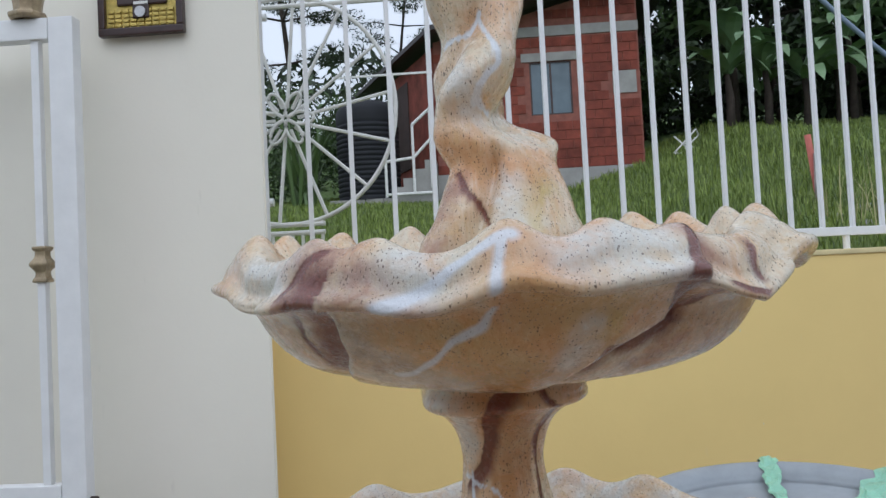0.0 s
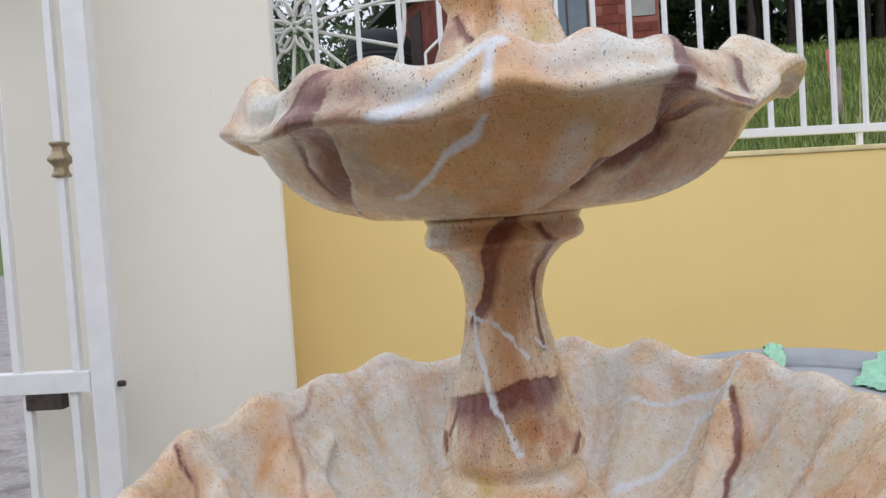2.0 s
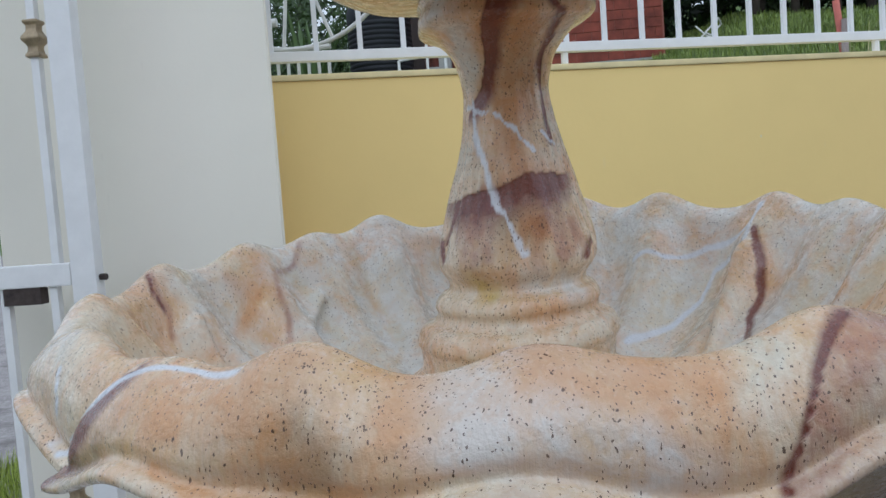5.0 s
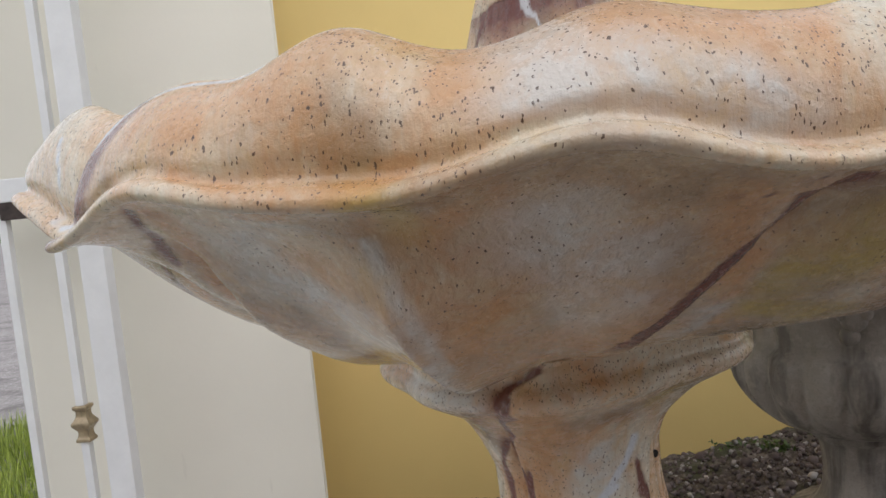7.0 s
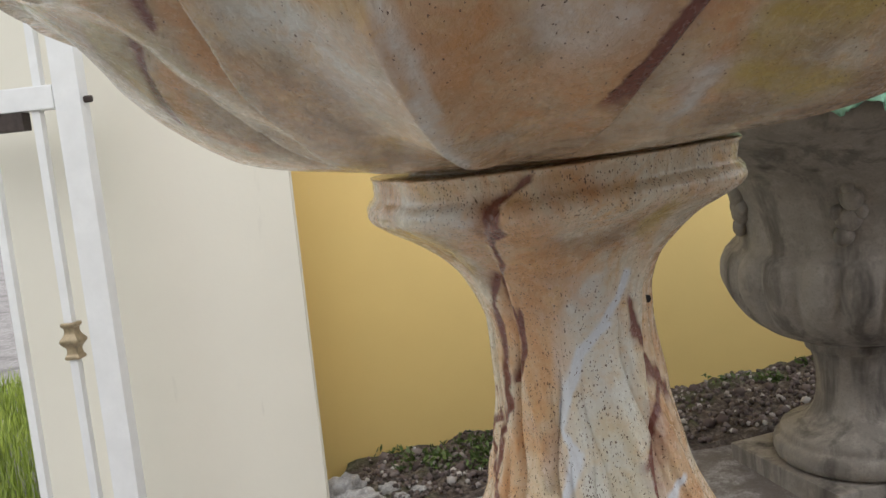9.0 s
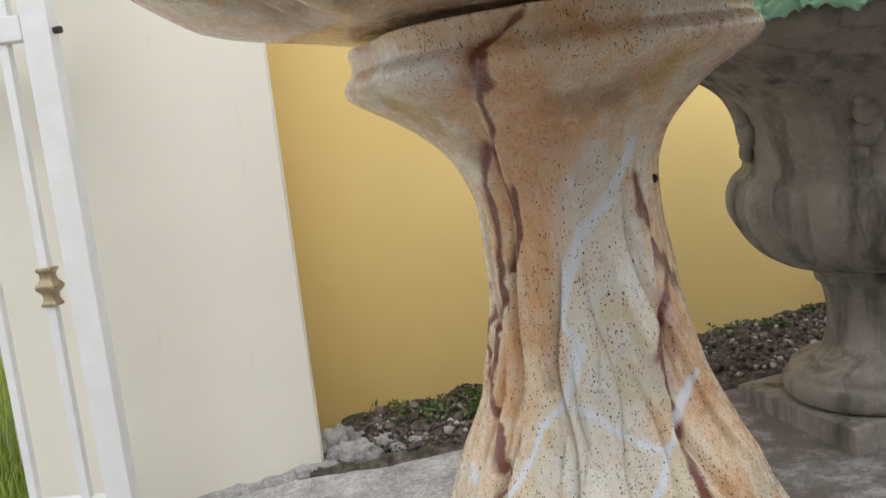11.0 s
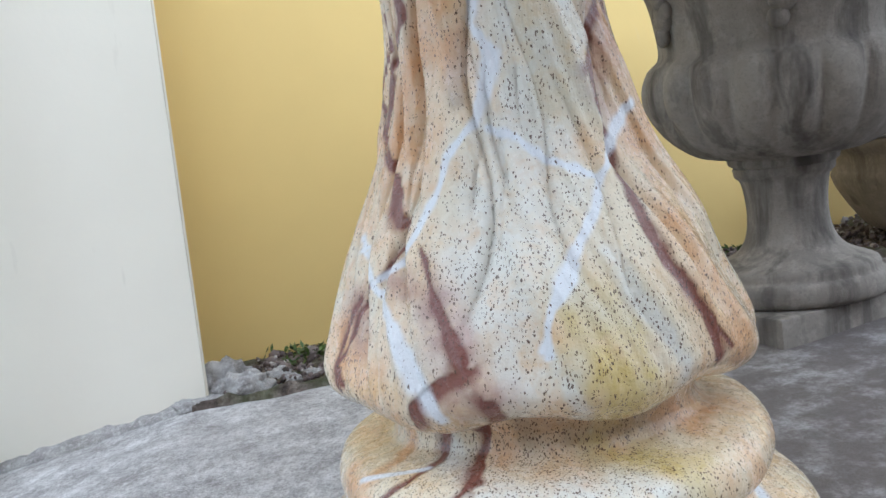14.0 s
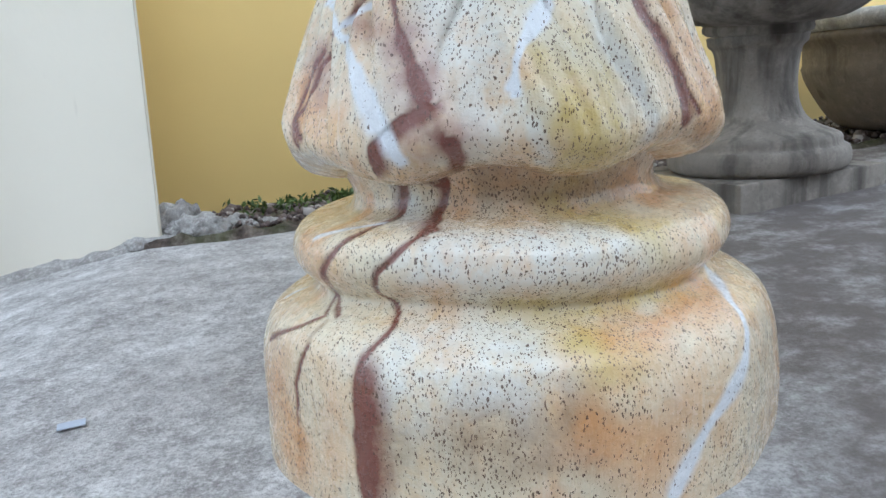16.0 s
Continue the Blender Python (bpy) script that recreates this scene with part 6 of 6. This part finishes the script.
# ---- plants ----
def leaf_cloud(clumps, per, size, seed, droop=0.0):
    """Many small leaves round the given clumps (centre, radius)."""
    rnd = np.random.RandomState(seed)
    verts, faces = [], []
    for (cx, cy, cz), rad in clumps:
        c = rnd.normal(size=(per, 3))
        c /= np.linalg.norm(c, axis=1, keepdims=True) + 1e-9
        c *= (rnd.uniform(0.25, 1, (per, 1)) ** 0.5) * np.array(rad)
        a = rnd.normal(size=(per, 3))
        a[:, 2] -= droop
        a /= np.linalg.norm(a, axis=1, keepdims=True)
        b = np.cross(a, rnd.normal(size=(per, 3)))
        b /= np.linalg.norm(b, axis=1, keepdims=True) + 1e-9
        s = size * rnd.uniform(0.6, 1.4, (per, 1))
        p = c + np.array((cx, cy, cz))
        q = [p - a * s, p + b * s * 0.38, p + a * s, p - b * s * 0.38]
        for i in range(per):
            k = len(verts)
            verts += [q[0][i], q[1][i], q[2][i], q[3][i]]
            faces.append((k, k + 1, k + 2, k + 3))
    return verts, faces


def tree(at, height, crown, label, seed, mat, leaf=0.10, per=130, spread=1.0, base=0.45, flat=0.6, trunk_r=0.13, group="trees behind the wall"):
    rnd = random.Random(seed)
    t = thing("tree", at, label, "tree", group)
    bm = bmesh.new()
    top = Vector((rnd.uniform(-0.3, 0.3), rnd.uniform(-0.3, 0.3), height))
    n = 9
    line = [Vector((0, 0, -0.3)).lerp(top, i / (n - 1)) + Vector((0.12 * math.sin(i * 1.3 + seed), 0.1 * math.cos(i + seed), 0)) for i in range(n)]
    tube(bm, line, [trunk_r * (1 - 0.75 * i / (n - 1)) for i in range(n)], 8)
    clumps = []
    for i in range(crown):
        s = base + (1 - base) * i / max(1, crown - 1)
        p = line[min(n - 1, int(s * (n - 1)))]
        a = i * 2.4 + rnd.uniform(-0.4, 0.4)
        reach = spread * (1.15 - 0.7 * abs(s - 0.65)) * rnd.uniform(0.6, 1.1)
        e = p + Vector((math.cos(a) * reach, math.sin(a) * reach, rnd.uniform(0.05, 0.5)))
        tube(bm, [p, p.lerp(e, 0.5) + Vector((0, 0, 0.12)), e], [trunk_r * 0.35, trunk_r * 0.22, trunk_r * 0.08], 5)
        for k in range(3):
            c = p.lerp(e, 0.55 + 0.25 * k) + Vector((rnd.uniform(-0.2, 0.2), rnd.uniform(-0.2, 0.2), rnd.uniform(-0.1, 0.2)))
            r = spread * rnd.uniform(0.22, 0.42)
            clumps.append((tuple(c), (r, r, r * flat)))
    part("trunk", bm, BARK, t, "", (0, 0, 0), True)
    v, f = leaf_cloud(clumps, per, leaf, seed)
    raw("crown", v, f, mat, t)
    return t


def rooted(x, y, dz=0.0):
    return (x, y, land(x, y) + dz)


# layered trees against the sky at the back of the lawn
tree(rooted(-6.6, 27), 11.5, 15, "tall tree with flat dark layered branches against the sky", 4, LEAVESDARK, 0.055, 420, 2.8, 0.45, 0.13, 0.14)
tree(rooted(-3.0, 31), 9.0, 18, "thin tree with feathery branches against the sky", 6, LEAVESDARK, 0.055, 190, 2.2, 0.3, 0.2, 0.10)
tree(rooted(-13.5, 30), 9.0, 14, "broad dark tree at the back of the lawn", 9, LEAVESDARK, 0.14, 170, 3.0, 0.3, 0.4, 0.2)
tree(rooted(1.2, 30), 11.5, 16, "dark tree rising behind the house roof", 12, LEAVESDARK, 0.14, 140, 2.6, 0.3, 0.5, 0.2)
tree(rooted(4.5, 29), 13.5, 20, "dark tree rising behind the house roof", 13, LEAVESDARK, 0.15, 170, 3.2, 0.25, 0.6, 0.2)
# dense dark woods up the slope
rnd = random.Random(21)
for i in range(13):
    x, y = 5.0 + i * 1.35 + rnd.uniform(-0.4, 0.4), 20.5 + rnd.uniform(-1.0, 4.5)
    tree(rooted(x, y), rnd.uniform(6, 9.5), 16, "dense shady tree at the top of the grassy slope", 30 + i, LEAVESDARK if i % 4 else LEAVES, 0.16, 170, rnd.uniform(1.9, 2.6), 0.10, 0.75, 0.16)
# the dark leaf colour stands for deep shade under the trees
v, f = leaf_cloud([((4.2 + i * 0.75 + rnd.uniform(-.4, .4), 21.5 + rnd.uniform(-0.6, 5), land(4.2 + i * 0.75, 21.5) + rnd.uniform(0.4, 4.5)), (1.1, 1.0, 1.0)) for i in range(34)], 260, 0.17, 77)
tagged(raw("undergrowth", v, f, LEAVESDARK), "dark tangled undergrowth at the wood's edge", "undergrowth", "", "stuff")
v, f = leaf_cloud([((x, y, land(x, y) + h), (1.3, 1.0, 1.0)) for x, y, h in [(-9 + i * 0.62, 24.5 + 2.5 * math.sin(i * 1.7), 0.5 + (i * 37 % 10) / 5.5) for i in range(15)]], 330, 0.13, 79)
tagged(raw("hedge", v, f, LEAVES), "green bushes behind the water tank", "bushes", "", "stuff")
rnd = random.Random(91)
v, f = leaf_cloud([((x, y, land(x, y) + h), (0.55, 0.5, 0.5)) for x, y, h in [(-5.6 + i * 0.13 + rnd.uniform(-.2, .2), 17.6 + rnd.uniform(-0.8, 1.2), rnd.uniform(0.2, 2.3)) for i in range(24)]], 330, 0.06, 91)
tagged(raw("shrubs", v, f, LEAVES), "dense green shrubs beside the water tank", "shrubs", "", "stuff")
v, f = leaf_cloud([((x, y, land(x, y) + h), (34 / 8, 2.0, 2.4)) for x, y, h in [(-40 + i * 5.0, 58 + 6 * math.sin(i * 2.1), 1.5 + (i * 53 % 10) / 3) for i in range(22)]], 420, 0.42, 83)
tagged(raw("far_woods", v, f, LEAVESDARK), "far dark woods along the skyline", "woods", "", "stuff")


def blade(bm, root, tip, width, bend, fold=0.15, n=9):
    """A long arching leaf with a folded midrib."""
    root, tip = Vector(root), Vector(tip)
    side = (tip - root).cross(Vector((0, 0, 1))).normalized()
    if side.length < 0.1:
        side = Vector((1, 0, 0))
    rows = []
    for i in range(n):
        s = i / (n - 1)
        p = root.lerp(tip, s) + Vector((0, 0, bend * 4 * s * (1 - s)))
        w = width * math.sin(math.pi * min(1, 0.08 + s * 0.92)) ** 0.6 * (1 - 0.2 * s)
        rows.append([bm.verts.new(p - side * w + Vector((0, 0, w * fold))), bm.verts.new(p), bm.verts.new(p + side * w + Vector((0, 0, w * fold)))])
    for a, b in zip(rows, rows[1:]):
        bm.faces.new((a[0], a[1], b[1], b[0]))
        bm.faces.new((a[1], a[2], b[2], b[1]))


def banana(at, height, seed):
    rnd = random.Random(seed)
    t = thing("banana_plant", at, "banana plant with broad drooping torn leaves", "banana plant", "banana plants on the slope")
    bm = bmesh.new()
    tube(bm, [(0, 0, -0.2), (0.03, 0, height * 0.4), (0.0, 0.03, height * 0.75)], [0.11, 0.09, 0.06], 8)
    part("stem", bm, BARK, t, "", (0, 0, 0), True)
    for i in range(9):
        a = i * 2.4 + rnd.uniform(-0.4, 0.4)
        l = rnd.uniform(0.9, 1.4)
        bm = bmesh.new()
        tip = Vector((math.cos(a) * l, math.sin(a) * l, height * 0.75 + rnd.uniform(-0.5, 0.6)))
        blade(bm, (0, 0, height * 0.72), tip, rnd.uniform(0.17, 0.26), rnd.uniform(0.25, 0.5))
        part("leaf", bm, BANANA, t)
    return t


for x, y, h, s in ((5.3, 17.0, 1.6, 1), (6.2, 17.3, 1.7, 2), (6.9, 17.0, 1.4, 3), (7.7, 17.3, 1.6, 4), (9.2, 17.4, 1.6, 5), (5.8, 18.2, 2.4, 6), (8.3, 18.0, 2.6, 7)):
    banana(rooted(x, y), h, s)

# tall strap-leaved plant beside the tank
t = thing("strap_plant", rooted(-3.5, 15.4), "clump of tall arching strap leaves beside the tank", "plant")
rnd = random.Random(5)
for i in range(46):
    a, l = rnd.uniform(0, math.tau), rnd.uniform(0.25, 0.75)
    bm = bmesh.new()
    blade(bm, (rnd.uniform(-0.2, 0.2), rnd.uniform(-0.2, 0.2), 0), (math.cos(a) * l, math.sin(a) * l, rnd.uniform(1.0, 1.9)), 0.045, rnd.uniform(0.05, 0.25), 0.3, 6)
    part("leaf", bm, STRAP, t)


def tufts(region, count, lo, hi, seed, width=0.006):
    rnd = np.random.RandomState(seed)
    verts, faces = [], []
    for _ in range(count):
        x, y = region(rnd)
        z, h, a, l = land(x, y) - 0.02, rnd.uniform(lo, hi), rnd.uniform(0, math.tau), rnd.uniform(-0.5, 0.5)
        k = len(verts)
        dx, dy = math.cos(a) * width * (0.6 + y * 0.10), math.sin(a) * width * (0.6 + y * 0.10)
        lx, ly = l * h * math.sin(a), -l * h * math.cos(a)
        verts += [(x - dx, y - dy, z), (x + dx, y + dy, z), (x + lx * 0.4 + dx * 0.7, y + ly * 0.4 + dy * 0.7, z + h * 0.6), (x + lx, y + ly, z + h), (x + lx * 0.4 - dx * 0.7, y + ly * 0.4 - dy * 0.7, z + h * 0.6)]
        faces += [(k, k + 1, k + 2, k + 4), (k + 4, k + 2, k + 3)]
    return verts, faces


def slope(rnd):
    y = 3.4 + 15.5 * rnd.uniform(0, 1) ** 1.2
    return rnd.uniform(-0.30 * y, 0.62 * y + 0.5), y


v, f = tufts(slope, 90000, 0.04, 0.13, 3, 0.005)
tagged(raw("grass", v, f, GRASS), "long green grass on the slope", "grass", "", "stuff")
v, f = tufts(lambda r: (r.uniform(0.16, 0.62) * 9 + r.normal() * 0.8, r.uniform(6.5, 18.5)), 14000, 0.08, 0.20, 4, 0.005)
tagged(raw("tall_grass", v, f, GRASS), "tall unmown grass up the slope", "grass", "", "stuff")
v, f = tufts(lambda r: (r.uniform(2.3, 3.8), r.uniform(5.0, 6.4)), 60, 0.25, 0.6, 5, 0.004)
tagged(raw("dry_stalks", v, f, STRAW), "dry yellow grass stalks by the old posts", "grass", "", "stuff")
v, f = tufts(lambda r: (r.uniform(-3.3, -1.15), 2.0 + 2.2 * r.uniform(0, 1) ** 1.2), 24000, 0.06, 0.19, 6, 0.003)
tagged(raw("gate_grass", v, f, LUSH), "bright green grass beyond the gate", "grass", "", "stuff")

# old posts on the slope
for x, y, h, mat, lab, lean in ((3.10, 7.4, 0.62, POSTRED, "leaning post with faded red paint", 0.10), (3.03, 7.35, 0.46, POSTWOOD, "weathered grey wooden post", -0.02)):
    bm = bmesh.new()
    rod(bm, (0, 0, -0.3), (-lean, 0, h), 0.035, 8, 0.030)
    ob = part("post", bm, mat, None, "", rooted(x, y), True)
    tagged(ob, lab + " standing in long grass", "post", "old posts")

# white wire chair thrown against the house corner
ch = thing("garden_chair", rooted(3.75, 15.6), "white wire garden chair lying on its side by the house", "chair")
for a, b in (((0, 0, 0.05), (0.45, 0, 0.5)), ((0.1, 0.2, 0.0), (0.55, 0.2, 0.42)), ((0, 0, 0.05), (0.5, 0.1, 0.08)), ((0.45, 0, 0.5), (0.55, 0.2, 0.42)), ((0.2, 0, 0.25), (0.6, 0.1, 0.05)), ((0.05, 0.1, 0.4), (0.4, 0.1, 0.05))):
    bm = bmesh.new()
    rod(bm, a, b, 0.016, 6)
    part("tube", bm, WHITE2, ch)

# faded blue pipe hanging down the slope
bm = bmesh.new()
tube(bm, [Vector((6.3, 16.0, 7.25)).lerp(Vector((9.2, 16.0, 4.35)), s) - Vector((0, 0, 0.10 * math.sin(math.pi * s))) for s in np.linspace(0, 1, 12)], 0.05, 8)
pipe = part("pipe", bm, BLUE, None, "", (0, 0, 0), True)
tagged(pipe, "faded blue pipe slung down across the woods", "pipe")

# gravel patch on the lawn at the roadside
grid_sheet("gravel_patch", steps((2.2, 6, 30)), steps((4.6, 7.0, 16)), lambda x, y: land(x, y) + 0.02 - 0.05 * max(0, 2.9 + 0.25 * (y - 4.6) - x), LOTGREY, "grey gravel patch beside the lawn", "gravel", "structure", 0.03)

grid_sheet("road", steps((-40, -6, 20), (-6, -1.25, 40)), steps((2.6, 12, 40), (12, 60, 20)), lambda x, y: land(x, y) + 0.02 - min(0.25, 0.4 * max(0, x + 1.25 + 0.27 * (y - 2.6))), PALEROAD, "pale gravel road beyond the gate", "road", "structure", 0.02)

# ---- rubble, pebbles and weeds in the soil bed ----
rnd = random.Random(8)


def stone_mesh(seed, sub=2):
    bm = bmesh.new()
    bmesh.ops.create_icosphere(bm, subdivisions=sub, radius=1)
    for v in bm.verts:
        v.co *= 0.78 + 0.5 * abs(noise.noise(v.co * 1.4 + Vector((seed * 3.1, 0, 0)))) + 0.22 * noise.noise(v.co * 3.4 + Vector((0, seed, 0))) + (0.10 * noise.noise(v.co * 9) if sub > 2 else 0)
    me = bpy.data.meshes.new("stone")
    bm.to_mesh(me), bm.free()
    return me


# rough mortar spilt along the foot of the pier
verts, faces = [], []
for i in range(150):
    x = -1.12 + 0.74 * i / 149
    for k in range(14):
        s = k / 13
        w = 0.030 + 0.018 * noise.noise(Vector((x * 11, 0, 5))) + 0.010 * noise.noise(Vector((x * 40, 0, 5)))
        y = 1.985 - (w + 0.038) * s
        up = (0.016 + 0.012 * noise.noise(Vector((x * 18, s * 2, 7))) + 0.004 * noise.noise(Vector((x * 45, s * 6, 7)))) * math.sin(math.pi * min(1, 0.15 + 0.85 * s))
        verts.append((x, y, yard(x, y) + (up if k < 13 else -0.012)))
faces = [(i * 14 + k, i * 14 + k + 1, (i + 1) * 14 + k + 1, (i + 1) * 14 + k) for i in range(149) for k in range(13)]
tagged(raw("trim_mortar", verts, faces, ROCK, None, "", (0, 0, 0), True), "rough pale mortar along the foot of the pier", "mortar", "", "structure")

for x, y, s, sz, seed in ((-0.36, 1.955, 0.065, 0.038, 1), (-0.41, 2.00, 0.060, 0.055, 2), (-0.30, 2.02, 0.030, 0.022, 3), (-0.235, 2.01, 0.022, 0.014, 4), (-0.47, 1.93, 0.035, 0.018, 5), (-0.27, 1.97, 0.025, 0.018, 6)):
    me = stone_mesh(seed, 4)
    ob = finish("mortar_lump", me, ROCK, None, "", (x, y, yard(x, y) + sz * 0.35))
    ob.scale = (s, s * 0.6, sz)
    ob.rotation_euler = (0, 0, rnd.uniform(-0.4, 0.6))
    tagged(ob, "lump of spilt grey mortar at the foot of the pier", "mortar lump", "mortar lumps")

pebbles = [stone_mesh(40 + i, 1) for i in range(6)]
verts, faces = [], []
base_mesh = [([tuple(v.co) for v in me.vertices], [tuple(p.vertices) for p in me.polygons]) for me in pebbles]
for i in range(3600):
    x = rnd.uniform(-0.40, 1.9)
    y = bed_edge(x) - 0.01 + rnd.random() * (wall_y(x) - bed_edge(x))
    s = rnd.uniform(0.003, 0.009) * (2.2 if rnd.random() < 0.04 else 1)
    q = Euler((rnd.uniform(0, 6), rnd.uniform(0, 6), rnd.uniform(0, 6))).to_matrix()
    bv, bf = base_mesh[i % 6]
    k = len(verts)
    z = yard(x, y) + 0.016 - 0.035 * (y - bed_edge(x)) / (wall_y(x) - bed_edge(x)) + 0.022 * noise.noise(Vector((x * 16, y * 16, 1)))
    verts += [tuple(q @ Vector(c) * s + Vector((x, y, z))) for c in bv]
    faces += [tuple(j + k for j in p) for p in bf]
pm, nt, b = material("mixed_pebbles", 0.9)
geo = nt.nodes.new("ShaderNodeNewGeometry")
nt.links.new(ramp(nt, geo.outputs["Random Per Island"], [(0, (0.05, 0.04, 0.035)), (0.45, (0.11, 0.08, 0.075)), (0.85, (0.20, 0.165, 0.155)), (1, (0.48, 0.45, 0.42))]), b.inputs["Base Color"])
tagged(raw("pebble", verts, faces, pm, None, "", (0, 0, 0), True), "loose grey and purple-brown pebbles on the soil", "pebbles", "", "stuff")

for wx, wy, n in ((-0.25, 2.2, 26), (-0.12, 2.27, 30), (0.05, 2.2, 30), (0.75, 2.45, 26), (0.9, 2.52, 30), (-0.17, 2.20, 34), (-0.06, 2.13, 46), (0.0, 2.25, 36), (-0.34, 2.28, 18), (1.0, 2.45, 14), (0.62, 2.5, 10)):
    w = thing("weed", (wx, wy, yard(wx, wy) + 0.005 - 0.035 * (wy - bed_edge(wx)) / (wall_y(wx) - bed_edge(wx))), "small green weed growing between the stones", "weed", "weeds in the bed")
    v, f = leaf_cloud([((rnd.uniform(-0.05, 0.05), rnd.uniform(-0.05, 0.05), 0.018), (0.035, 0.035, 0.018)) for _ in range(5)], n, 0.009, 50 + n)
    raw("leaves", v, f, WEED, w)
# fleck of blue plastic and a tuft on the slab
bm = bmesh.new()
box(bm, (-0.013, -0.007, 0.0), (0.013, 0.007, 0.0012))
ob = part("plastic_scrap", bm, plain("bleached_blue_plastic", (0.40, 0.44, 0.53), 0.6), None, "", (-0.321, 1.162, yard(-0.321, 1.162) + 0.004))
ob.rotation_euler = (radians(3.4), radians(-2.9), 0.3)
tagged(ob, "scrap of faded blue plastic on the concrete", "plastic scrap")
